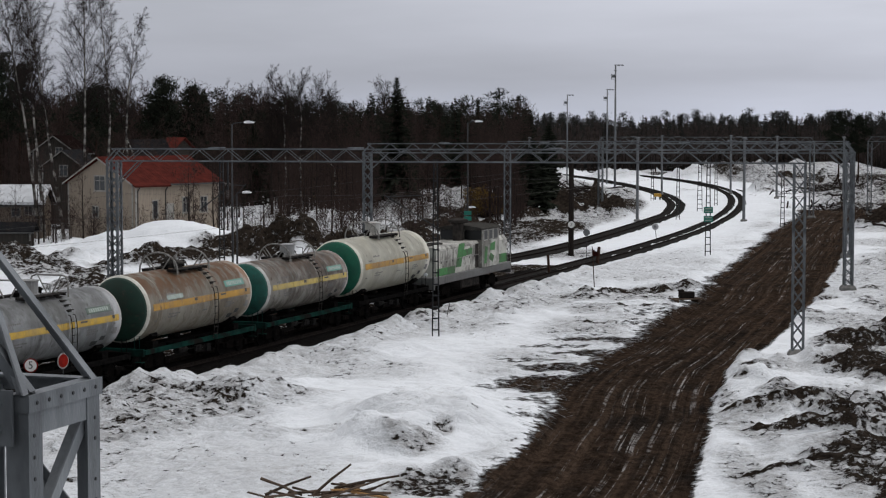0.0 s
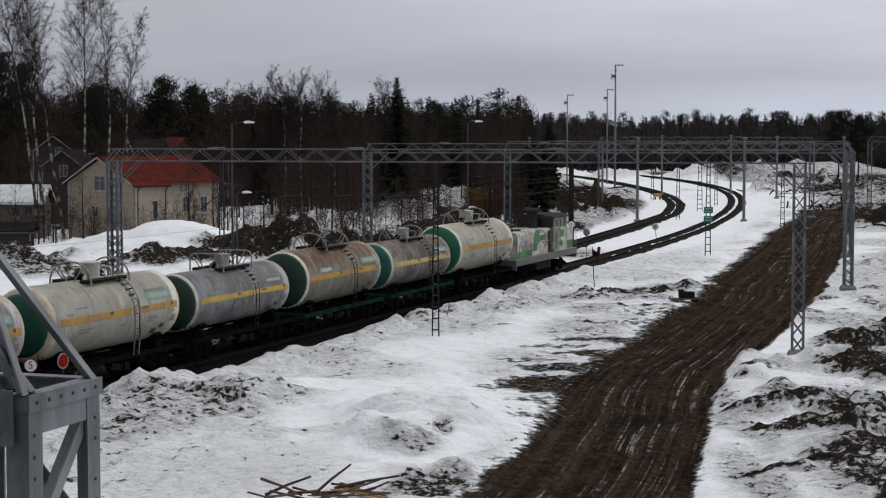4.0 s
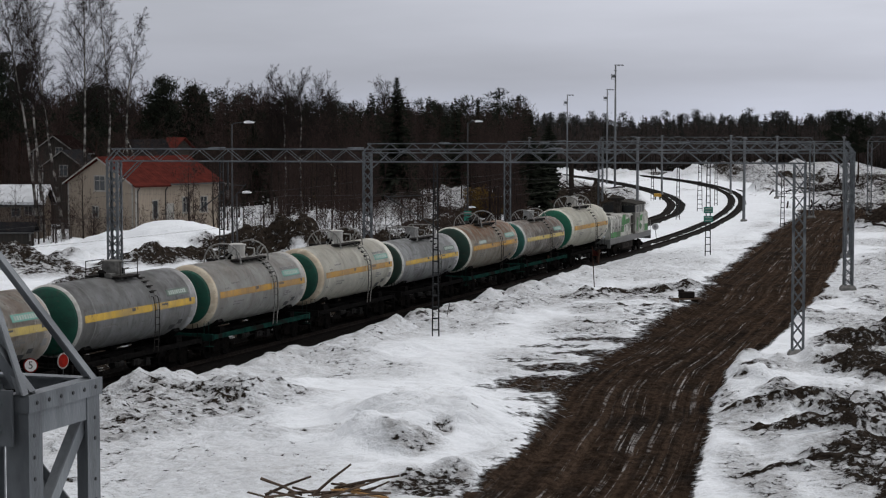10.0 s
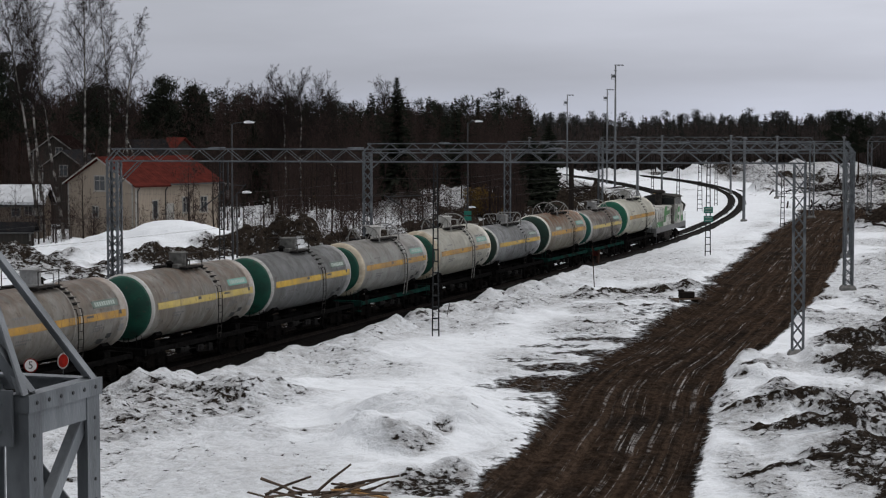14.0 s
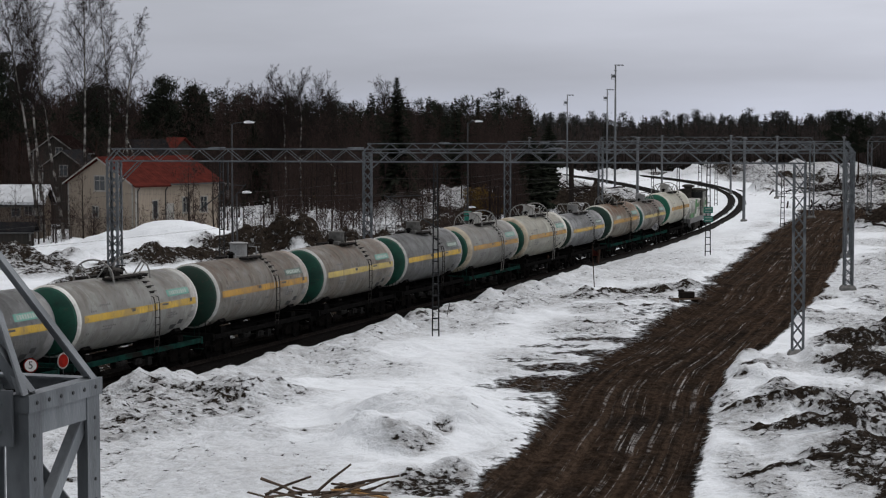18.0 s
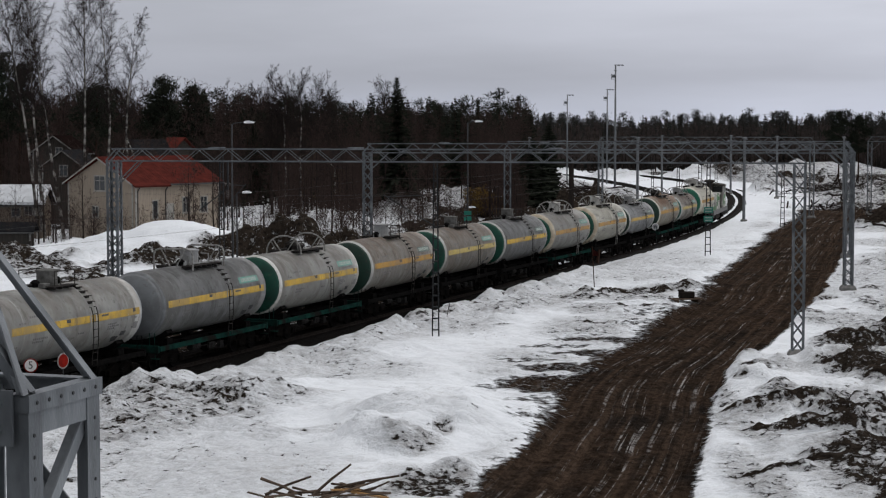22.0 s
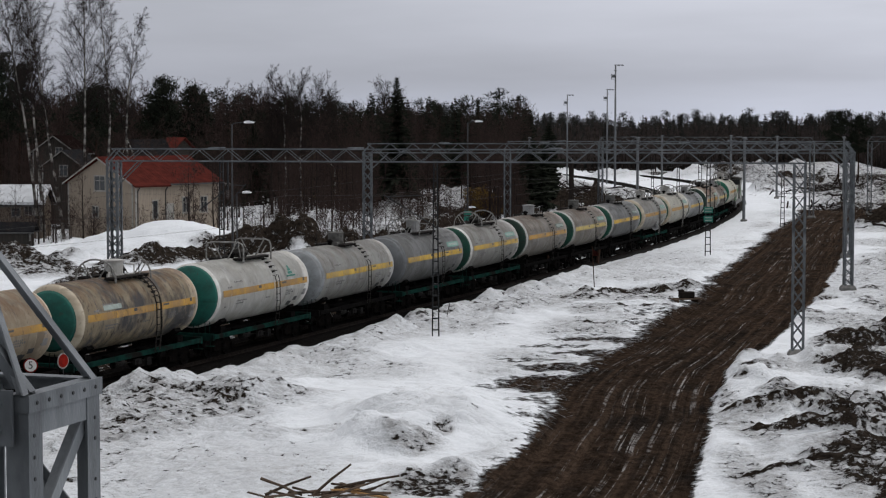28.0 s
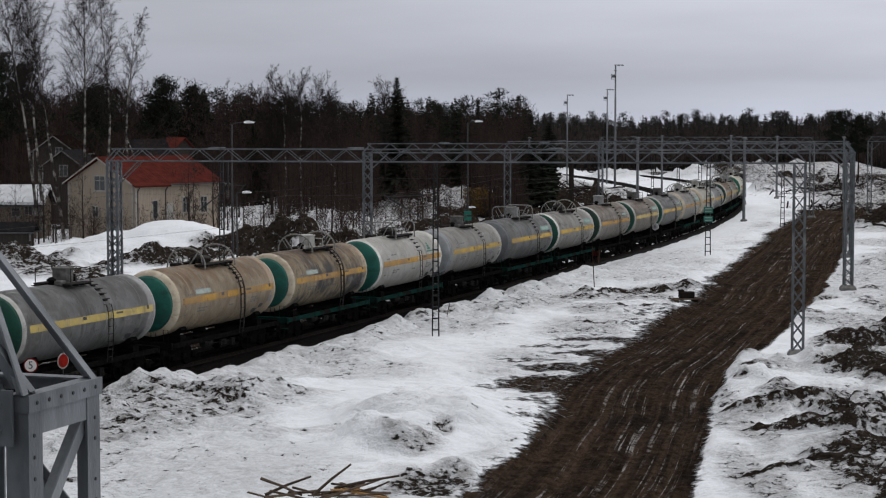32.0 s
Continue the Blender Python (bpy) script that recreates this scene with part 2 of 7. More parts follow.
# mounds: x, y, half-length along, half-width, turn in degrees, height, share of bare earth
MOUNDS = [
    (-24.0, 163, 8.5, 6.0, 8, 3.6, 0.0), (-30, 160, 7, 4, 12, 0.5, 0.06),
    (-24.5, 148, 3.6, 2.4, 10, 1.6, 0.78), (-20.0, 150, 3.2, 2.0, 15, 1.4, 0.8), (-28.5, 137, 4, 2.5, 30, 1.2, 0.6), (-36, 150, 5, 3, -25, 1.7, 0.68), (-31.5, 143, 3, 1.6, -30, 1.5, 0.62), (-23, 126, 5, 2.5, 10, 1.3, 0.75), (-16.0, 153, 3.6, 3.0, 10, 1.8, 0.92), (-12.0, 155, 4.2, 3.0, 10, 2.0, 0.92), (-8.0, 154, 3.9, 3.0, 10, 1.9, 0.95), (-4.5, 156, 3.6, 3.0, 10, 1.8, 0.95), (-1.5, 160, 3.4, 3, 30, 1.7, 0.95), (-18.5, 158, 3, 3, 30, 1.5, 0.9),
    (-9.0, 74.0, 4.6, 2.2, 20, 0.6, 0.32), (-13.5, 75.5, 2.5, 1.8, 0, 0.30, 0.2), (-3.5, 90, 5, 1.6, 60, 0.4, 0.08),
    (0.4, 69.0, 3.9, 3.6, 0, 1.5, 0.03), (-1.6, 65.5, 2.0, 2.0, 10, 0.25, 0.08), (0.6, 55, 2.2, 1.6, 10, 0.5, 0.45), (-4.0, 60, 3, 2, 10, 0.18, 0.03), (-6.5, 80, 5.0, 2.4, 60, 0.35, 0.0),
    (13.8, 76, 2.3, 4.6, 12, 1.0, 0.10), (19.8, 82.5, 2.2, 4.6, 12, 1.35, 0.82), (16.3, 69.5, 1.3, 3.6, 8, 0.5, 0.58), (13.0, 71.2, 2.3, 0.5, 4, 0.62, 0.74), (15.4, 69.0, 2.4, 0.5, -52, 0.55, 0.72), (0.05, 64.6, 0.3, 0.6, 0, -0.35, 0.3), (3.0, 62.6, 0.6, 1.0, 10, 0.35, 0.25),
    (13.9, 66.0, 2.8, 0.65, -3, 0.75, 0.74), (12.5, 59.5, 1.0, 0.35, 0, 0.3, 0.95), (15.6, 61.5, 2.4, 1.5, 0, 0.9, 0.82), (11.4, 61.8, 2.2, 1.3, 0, 0.5, 0.0), (14.6, 56.5, 3.0, 3.4, 0, 0.5, 0.66), (10.6, 57.2, 1.4, 0.4, 12, 0.3, 0.8), (14.9, 72.5, 1.6, 2.2, 0, 0.5, 0.12),
    (22.3, 93, 2.2, 2.6, 20, 0.9, 0.75), (27, 100, 4, 2.2, 25, 1.2, 0.75), (31, 108, 4, 2, 30, 1.1, 0.5), (24.5, 88, 2.2, 2.5, 20, 0.8, 0.1),
    (39, 135, 6, 2.6, 45, 1.8, 0.5), (48, 165, 9, 4, 50, 3.0, 0.55), (58, 190, 10, 5, 60, 3.6, 0.55), (51.0, 207, 3.6, 3.0, 30, 2.3, 1.3), (61, 332, 5, 2, 0, 1.4, 1.1), (54, 318, 4, 1.5, 0, 0.9, 1.0),
    (9.6, 118, 1.6, 0.9, 10, 0.5, 0.5), (14.5, 124, 2.0, 1.4, 40, 0.6, 0.7), (17.6, 128, 1.3, 1.1, 0, 0.75, 0.95), (14.8, 113, 2.6, 0.9, 5, 0.35, 0.7), (10.2, 104.5, 2.2, 0.5, 0, 0.2, 0.8),
    (24, 300, 14, 10, 0, 2.4, 0.35), (22, 262, 5, 3.5, 0, 3.3, 1.0), (12, 250, 6, 4, 0, 2.5, 0.9), (6, 225, 9, 5, 30, 2.2, 0.9), (2, 200, 8, 4, 30, 1.6, 0.9), (16, 330, 10, 6, 0, 2, 0.6), (13, 285, 5, 4, 20, 1.8, 0.6),
    (60, 330, 14, 8, 20, 3.0, 0.42), (78, 300, 12, 8, 30, 2.8, 0.5), (66, 280, 9, 5, 40, 2.2, 0.5), (92, 330, 16, 9, 20, 3.0, 0.45), (75, 355, 14, 8, 0, 3.2, 0.4),
    (52, 420, 25, 12, 0, 3.4, 0.25), (90, 420, 25, 14, 0, 3.4, 0.35), (20, 470, 22, 12, 0, 3, 0.2), (58, 262, 5, 3, 30, 1.6, 0.9), (64, 245, 8, 3, 40, 2.2, 0.5),
    (-1.5, 276, 7.5, 18, 0, 3.2, 0.04), (15.6, 231, 3.2, 3.0, 0, 2.2, 1.1), (22.3, 236, 2.6, 2.4, 0, 2.3, 1.2), (-8, 185, 7, 4, 30, 1.4, 0.5), (-13, 205, 7, 4, 20, 2.6, 0.05), (-6, 232, 6, 4, 20, 3.0, 0.0), (-48, 150, 9, 6, 20, 1.5, 0.5), (-38, 140, 6, 4, 10, 1.8, 0.6),
]
ROAD = [(8, -8, -2), (40, -2.0, 5.0), (53, 0.1, 7.1), (63, 2.5, 9.35), (74, 4.35, 11.3), (85, 6.5, 13.6), (99, 10.6, 18.4), (120, 16.6, 25.0), (151, 24.0, 33.0), (205, 38.0, 46.5), (235, 46.0, 55.5), (262, 52, 66), (300, 60, 68)]
ROAD.sort()
# soiled stretches of snow: x, y, half-sizes, how much earth shows
SOILED = [(8.5, 184, 6, 16, 0.70), (11, 168, 3.5, 9, 0.58), (12.8, 205, 4.6, 14, 0.85), (4, 196, 5, 12, 0.62), (-10.6, 71.6, 3.2, 4.8, 0.42), (-11.5, 67.0, 2.6, 2.4, 0.38), (-8.0, 74, 3, 2.5, 0.21), (-13, 62, 3, 6, 0.23), (-8, 59, 4.5, 5, 0.21), (-5.5, 66, 3.5, 1.4, 0.21), (0.05, 64.4, 0.28, 0.55, 0.5), (-1.1, 63.0, 0.9, 0.9, 0.46),
          (-0.6, 55.5, 1.2, 1.9, 0.66), (0.5, 57, 1.1, 1.4, 0.5), (-4, 84, 3, 4, 0.22), (-6, 89, 2.5, 3, 0.28), (0, 103, 3, 4, 0.3), (3, 112, 3, 4, 0.28), (6.0, 118, 2.5, 5, 0.34), (9.5, 112, 2, 3, 0.42),
          (5.5, 84, 3.5, 9, 0.30), (8.5, 100, 3, 7, 0.34), (13, 108, 3, 5, 0.32), (12, 122, 3.5, 5, 0.38), (16.5, 127, 2.5, 3, 0.4), (15, 140, 4, 8, 0.25), (20, 155, 4, 8, 0.22),
          (11.3, 70, 0.8, 9, 0.36), (17.0, 73, 2, 4, 0.40), (21, 84, 3.5, 5, 0.46), (14.6, 57, 2.6, 5.5, 0.60), (10.0, 57, 0.9, 4, 0.40), (18, 66, 3, 4, 0.50), (16.5, 84, 1.5, 2.5, 0.34), (26, 96, 4, 6, 0.42), (24, 105, 3, 6, 0.36), (31, 112, 4, 8, 0.40), (36, 128, 5, 9, 0.42), (42, 150, 6, 10, 0.42), (2.4, 60.5, 1.2, 4, 0.2)]
# slush trodden out from the road: x, y, half-sizes, share of mud
TONGUES = [(4.9, 80.0, 2.6, 3.0, 0.66), (2.6, 79.0, 1.6, 0.9, 0.50), (6.2, 85.5, 3.0, 1.6, 0.60), (4.0, 88.0, 1.8, 0.8, 0.46), (5.2, 75.0, 2.6, 1.6, 0.50), (8.4, 91.0, 3.4, 1.6, 0.60), (6.0, 94.0, 2.2, 0.9, 0.48), (9.2, 97.0, 3.4, 1.5, 0.58), (7.2, 99.5, 2.0, 0.8, 0.48), (12.0, 104, 2.4, 1.4, 0.46), (3.6, 68.0, 1.6, 2.0, 0.36), (13.2, 110, 2.4, 1.2, 0.44)]
# loose lumps thrown up by the diggers
_lr = np.random.default_rng(12)
for _x0, _x1, _y0, _y1, _n, _e in ((11.0, 22, 48, 92, 120, 0.45), (20, 34, 84, 130, 70, 0.5), (-14, -6, 62, 76, 40, 0.25), (-3, 6, 98, 126, 40, 0.45), (8, 20, 105, 132, 36, 0.7), (-3, 2, 50, 70, 26, 0.12), (-16, 20, 79, 80, 0, 0)):
    for _ in range(_n):
        _r = _lr.uniform(0.25, 0.95)
        MOUNDS.append((_lr.uniform(_x0, _x1), _lr.uniform(_y0, _y1), _r * _lr.uniform(1, 1.9), _r, _lr.uniform(-30, 40), _r * _lr.uniform(0.25, 0.6), _lr.choice([0.0, 0.15, _e], p=[0.4, 0.3, 0.3])))


def lay_of_land(x, y):
    """Height, share of bare earth, share of mud road, share of ballast at the points."""
    d1 = line_distance(x, y, LINE_X, LINE_Y)
    d2 = line_distance(x, y, SIDE_X, SIDE_Y)
    near_fade = smooth01((260 - y) / 100)
    z = -0.30 + 0.34 * fractal(x, y, 14, 3) + (0.20 * fractal(x, y, 3.1, 9, 3) + 0.16 * np.maximum(0, fractal(x, y, 0.9, 15, 3) + 0.1)) * near_fade
    earth = np.zeros(x.shape)
    wob = 1 + 0.9 * fractal(x, y, 4.0, 21)
    lump = fractal(x, y, 1.7, 31, 4)
    fine_lump = fractal(x, y, 0.6, 41, 3)
    for mx, my, a, b, turn, h, e in MOUNDS:
        c, s = math.cos(radians(turn)), math.sin(radians(turn))
        near = (np.abs(x - mx) < 3 * a + 3) & (np.abs(y - my) < 3 * a + 3)
        if not near.any():
            continue
        xx, yy = x[near] - mx, y[near] - my
        u, v = (xx * c + yy * s) / a, (-xx * s + yy * c) / b
        g = np.exp(-(u * u + v * v) * 1.1 * wob[near])
        rough = (0.75 + 0.8 * lump[near] * (0.4 + e)) if h < 2.5 or e > 0 else 0.8
        z[near] += h * g * rough
        earth[near] = np.maximum(earth[near], e * smooth01((g - 0.10) / 0.45))
    for mx, my, a, b, e in SOILED:
        near = (np.abs(x - mx) < 2.2 * a) & (np.abs(y - my) < 2.2 * b)
        if near.any():
            g = np.exp(-(((x[near] - mx) / a) ** 2 + ((y[near] - my) / b) ** 2) * 0.9)
            earth[near] = np.maximum(earth[near], e * smooth01(g * 1.5))
            z[near] += 0.22 * g * e * 2 * (lump[near] + 0.5 * fine_lump[near])
    # clods: sharp small relief where earth shows, soft wind crust elsewhere
    clod = np.abs(fractal(x, y, 0.9, 111, 3))
    z += near_fade * (np.clip(earth, 0, 1) * (0.60 * clod - 0.08) + 0.16 * np.maximum(0, np.abs(fractal(x, y * 0.8, 1.5, 121, 3)) - 0.05) + 0.05 * fractal(x, y, 0.6, 125, 2))
    # snow banked up along the track, ballast under it
    bank = np.exp(-((d1 - 3.6) / 1.1) ** 2) * (y < 240)
    z += 0.42 * bank * (1 + 1.6 * lump)
    bed1, bed2 = 1 - smooth01((np.abs(d1 + 0.0) - 2.45 - 0.35 * lump) / 0.35), 1 - smooth01((np.abs(d2) - 2.2 - 0.5 * lump) / 0.4)
    far1 = smooth01((y - 128) / 35)
    bed1 = bed1 * (1 - far1)
    bed2 = bed2 * (1 - far1)
    bed = np.maximum(bed1, bed2)
    z = z * (1 - bed) - 0.20 * bed
    between = (d1 < -1.5) & (d2 > 1.5) & (y < 150)
    earth = np.where(between, np.maximum(earth, 0.8), earth)
    # leaf litter, laid on thicker to paint in the gloom of the woods, rubble on the building site, soiled snow along
    # the train
    wood = (0.22 + 0.7 * smooth01((y - 292) / 25)) * smooth01((0.05 * y - 2 - x) / 6) * smooth01((y - 222) / 8) + smooth01((y - 470) / 15) + 0.24 * smooth01((0.045 * y - 4 - x) / 5) * smooth01((y - 168) / 12) * (x > -24)
    earth = np.maximum(earth, np.clip(wood, 0, 0.95))
    site = smooth01((y - 235) / 20) * smooth01((d1 - 9) / 5) + smooth01((y - 190) / 15) * smooth01((-d2 - 2) / 3) * smooth01((x - 0.03 * y) / 3)
    earth = np.maximum(earth, 0.42 * np.clip(site, 0, 1) * (y < 470) + 0.35 * np.clip(site, 0, 1) * smooth01(fractal(x, y, 16, 91) * 4))
    side = smooth01((x - 27) / 3) * smooth01((y - 60) / 10) * (y < 240)
    earth = np.maximum(earth, 0.30 * side * smooth01(0.5 + fractal(x, y, 9, 95) * 3))
    earth = np.maximum(earth, 0.24 * np.exp(-((d1 - 4.5) / 2.5) ** 2) * (y < 270))
    earth = np.maximum(earth, 0.22 * smooth01(fractal(x, y, 7, 131, 3) * 4) * (d1 > 2) * (y > 100) * (y < 300))
    earth = np.maximum(earth, 0.13 * smooth01(fractal(x, y, 11, 97, 3) * 5) * smooth01((-x + 6) / 4) * (y < 80) * (y > 44))
    # the mud road, a little hollowed, with ruts
    yy = [r[0] for r in ROAD]
    l, r = np.interp(y, yy, [q[1] for q in ROAD]), np.interp(y, yy, [q[2] for q in ROAD])
    edge = 0.9 * fractal(x, y, 5.0, 51, 4)
    across = x - (l + r) / 2
    l, r = l + edge, r + 0.6 * edge
    road = smooth01((x - l) / (1.8 + 2.4 * smooth01((y - 64) / 8)) + 0.5) * smooth01((r - x) / 1.0 + 0.5) * (y < 262)
    for mx, my, a, b, e in TONGUES:
        road = np.maximum(road, e * smooth01(1.5 * np.exp(-(((x - mx) / a) ** 2 + ((y - my) / b) ** 2) * 0.9)))
    u = (x - l) / np.maximum(r - l, 0.1)
    ruts = 0.06 * np.sin(u * 38) * np.sin(u * 11 + 1) + 0.10 * fractal(x * 2.2 - y * 0.55, y * 0.12, 1.0, 61, 3)
    z = z * (1 - road) + (-0.42 + ruts) * road
    earth *= 1 - smooth01(road * 1.6)
    z += np.where(y > 240, 0.8 * fractal(x, y, 30, 71) + 0.5 * fractal(x, y, 9, 77), 0)
    # the formation under both tracks stays level
    corridor = np.maximum(1 - smooth01((np.abs(d1) - 3.2) / 4.0), 1 - smooth01((np.abs(d2) - 3.0) / 3.0)) * smooth01((y - 135) / 25)
    z = z * (1 - corridor) + (-0.30 + 0.10 * lump) * corridor
    earth *= 1 - corridor * smooth01((y - 160) / 20)
    return z, earth, road, bed, across


def build_ground():
    def axis(parts):
        out = []
        for a, b, st in parts:
            out += list(np.arange(a, b, st))
        return np.array(out)
    xs = axis([(-3000, -600, 300), (-600, -120, 40), (-120, -40, 4), (-40, -18, 0.5), (-18, 30, 0.22), (30, 75, 0.5), (75, 130, 4), (130, 600, 40), (600, 3001, 300)])
    ys = axis([(-600, -20, 80), (-20, 44, 4), (44, 80, 0.13), (80, 135, 0.25), (135, 260, 0.5), (260, 480, 2.0), (480, 900, 30), (900, 4501, 300)])
    gx, gy = np.meshgrid(xs, ys)
    x, y = gx.ravel(), gy.ravel()
    z, earth, road, bed, across = lay_of_land(x, y)
    fade = smooth01((y - 44) / 6) * smooth01((900 - y) / 200) * smooth01((400 - np.abs(x)) / 150)
    z = z * fade - 0.3 * (1 - fade)
    nx, ny = len(xs), len(ys)
    idx = np.arange(nx * ny).reshape(ny, nx)
    quads = np.stack([idx[:-1, :-1], idx[:-1, 1:], idx[1:, 1:], idx[1:, :-1]], -1).reshape(-1, 4)
    me = bpy.data.meshes.new("ground")
    me.vertices.add(nx * ny)
    me.vertices.foreach_set("co", np.stack([x, y, z], -1).ravel())
    me.loops.add(quads.size)
    me.loops.foreach_set("vertex_index", quads.ravel())
    me.polygons.add(len(quads))
    me.polygons.foreach_set("loop_start", np.arange(len(quads)) * 4)
    me.polygons.foreach_set("use_smooth", [True] * len(quads))
    me.update(calc_edges=True)
    for nm, arr in (("earth", earth), ("road", road), ("ballast", bed), ("across", across)):
        at = me.attributes.new(nm, "FLOAT", "POINT")
        at.data.foreach_set("value", arr.astype(np.float32))
    me.materials.append(ground_material())
    ob = new("ground", me)
    tagged(ob, "snow-covered ground with bare earth heaps, ballast and a muddy track", "ground", kind="structure")
    return ob


def ground_material():
    m = bpy.data.materials.new("snow_mud_ballast")
    m.use_nodes = True
    n, l = m.node_tree.nodes, m.node_tree.links
    b = n["Principled BSDF"]

    def noise_tex(scale, detail, stretch=None, rough=0.6):
        t = n.new("ShaderNodeTexNoise")
        t.inputs["Scale"].default_value, t.inputs["Detail"].default_value, t.inputs["Roughness"].default_value = scale, detail, rough
        g = n.new("ShaderNodeNewGeometry")
        if stretch:
            mp = n.new("ShaderNodeMapping")
            mp.inputs["Rotation"].default_value = (0, 0, stretch[3])
            mp.inputs["Scale"].default_value = stretch[:3]
            l.new(g.outputs["Position"], mp.inputs["Vector"])
            l.new(mp.outputs[0], t.inputs["Vector"])
        else:
            l.new(g.outputs["Position"], t.inputs["Vector"])
        return t.outputs["Fac"]

    def ramp(src, p0, p1, c0=(0, 0, 0), c1=(1, 1, 1)):
        r = n.new("ShaderNodeValToRGB")
        r.color_ramp.elements[0].position, r.color_ramp.elements[1].position = p0, p1
        r.color_ramp.elements[0].color, r.color_ramp.elements[1].color = (*c0, 1), (*c1, 1)
        l.new(src, r.inputs["Fac"])
        return r.outputs["Color"]

    def mix(fac, a, c, mode="MIX"):
        x = n.new("ShaderNodeMixRGB")
        x.blend_type = mode
        for s, v in ((0, fac), (1, a), (2, c)):
            if isinstance(v, (int, float)):
                x.inputs[s].default_value = v
            elif isinstance(v, tuple):
                x.inputs[s].default_value = (*v, 1)
            else:
                l.new(v, x.inputs[s])
        return x.outputs[0]

    def math_node(op, a, c):
        x = n.new("ShaderNodeMath")
        x.operation = op
        for s, v in ((0, a), (1, c)):
            if isinstance(v, (int, float)):
                x.inputs[s].default_value = v
            else:
                l.new(v, x.inputs[s])
        return x.outputs[0]

    def attr(name):
        a = n.new("ShaderNodeAttribute")
        a.attribute_name = name
        return a.outputs["Fac"]

    # old wet snow: white with faint grey soiling and specks of grit
    snow = ramp(noise_tex(0.30, 8), 0.3, 0.75, (0.695, 0.717, 0.738), (0.640, 0.661, 0.682))
    dirty = ramp(attr("earth"), 0.08, 0.42)
    snow = mix(math_node("MULTIPLY", math_node("MULTIPLY", ramp(noise_tex(2.6, 7, (0.8, 1.0, 1, 0), 0.74), 0.36, 0.60), dirty), 0.75), snow, (0.21, 0.20, 0.19))
    snow = mix(math_node("MULTIPLY", ramp(noise_tex(0.9, 9, (1, 1.6, 1, 0), 0.7), 0.52, 0.74), 0.16), snow, (0.60, 0.60, 0.61))
    zone = ramp(noise_tex(0.13, 7, (0.7, 1.0, 1, 0.5), 0.6), 0.44, 0.60)
    specks = ramp(noise_tex(2.6, 7, (0.8, 1.1, 1, 0), rough=0.76), 0.50, 0.64)
    snow = mix(math_node("MULTIPLY", math_node("MULTIPLY", specks, zone), 0.46), snow, (0.34, 0.33, 0.315))
    grit = ramp(noise_tex(4.0, 6, (0.8, 1.0, 1, 0), rough=0.74), 0.57, 0.65)
    patch = ramp(noise_tex(0.16, 7), 0.53, 0.66)
    snow = mix(math_node("MULTIPLY", grit, patch), snow, (0.17, 0.155, 0.14))
    # bare earth breaking through in clods
    soil = ramp(noise_tex(2.5, 8), 0.3, 0.7, (0.012, 0.0098, 0.0082), (0.055, 0.043, 0.034))
    coarse = math_node("MULTIPLY", math_node("SUBTRACT", noise_tex(0.9, 8, (0.8, 0.9, 1, 0), 0.70), 0.5), 1.7)
    small = math_node("MULTIPLY", math_node("SUBTRACT", noise_tex(3.6, 6, (0.8, 0.9, 1, 0), 0.72), 0.5), 1.8)
    e = ramp(math_node("ADD", attr("earth"), math_node("ADD", coarse, small)), 0.52, 0.66)
    has = ramp(attr("earth"), 0.02, 0.12)
    e = math_node("MULTIPLY", e, has)
    base = mix(e, snow, soil)
    # mud; the gleam of wet ruts along the road is painted as pale streaks
    comb = n.new("ShaderNodeCombineXYZ")
    geo = n.new("ShaderNodeNewGeometry")
    spl = n.new("ShaderNodeSeparateXYZ")
    l.new(geo.outputs["Position"], spl.inputs[0])
    sway = math_node("MULTIPLY", math_node("SUBTRACT", noise_tex(0.06, 1, (0.3, 1, 1, 0)), 0.5), 1.1)
    l.new(math_node("ADD", attr("across"), sway), comb.inputs[0])
    l.new(math_node("MULTIPLY", spl.outputs["Y"], 0.012), comb.inputs[1])

    def rut_noise(scale, detail):
        t = n.new("ShaderNodeTexNoise")
        t.inputs["Scale"].default_value, t.inputs["Detail"].default_value, t.inputs["Roughness"].default_value = scale, detail, 0.6
        l.new(comb.outputs[0], t.inputs["Vector"])
        return t.outputs["Fac"]
    mud = ramp(noise_tex(0.9, 8), 0.3, 0.7, (0.026, 0.0180, 0.0133), (0.058, 0.0390, 0.0275))
    mud = mix(ramp(noise_tex(0.28, 5), 0.45, 0.65), mud, (0.022, 0.0180, 0.0155))
    mud = mix(ramp(rut_noise(2.2, 6), 0.45, 0.7), mud, (0.082, 0.055, 0.038))
    mud = mix(0.85, mud, ramp(noise_tex(4.5, 5, (0.8, 0.4, 1, 0), 0.7), 0.36, 0.64, (0.32, 0.33, 0.34), (1.25, 1.27, 1.29)), "MULTIPLY")
    rut_gleam = math_node("MULTIPLY", ramp(rut_noise(7.0, 4), 0.556, 0.600), ramp(rut_noise(1.3, 2), 0.42, 0.56))
    inner = n.new("ShaderNodeMapRange")
    inner.interpolation_type = "SMOOTHSTEP"
    for key, v in (("From Min", 1.2), ("From Max", 3.2), ("To Min", 1.0), ("To Max", 0.25)):
        inner.inputs[key].default_value = v
    l.new(math_node("ABSOLUTE", math_node("SUBTRACT", attr("across"), 0.4), 0.0), inner.inputs["Value"])
    rut_gleam = math_node("MULTIPLY", rut_gleam, inner.outputs[0])
    bits = math_node("MULTIPLY", ramp(noise_tex(0.30, 5), 0.42, 0.56), ramp(noise_tex(3.2, 6), 0.42, 0.56))
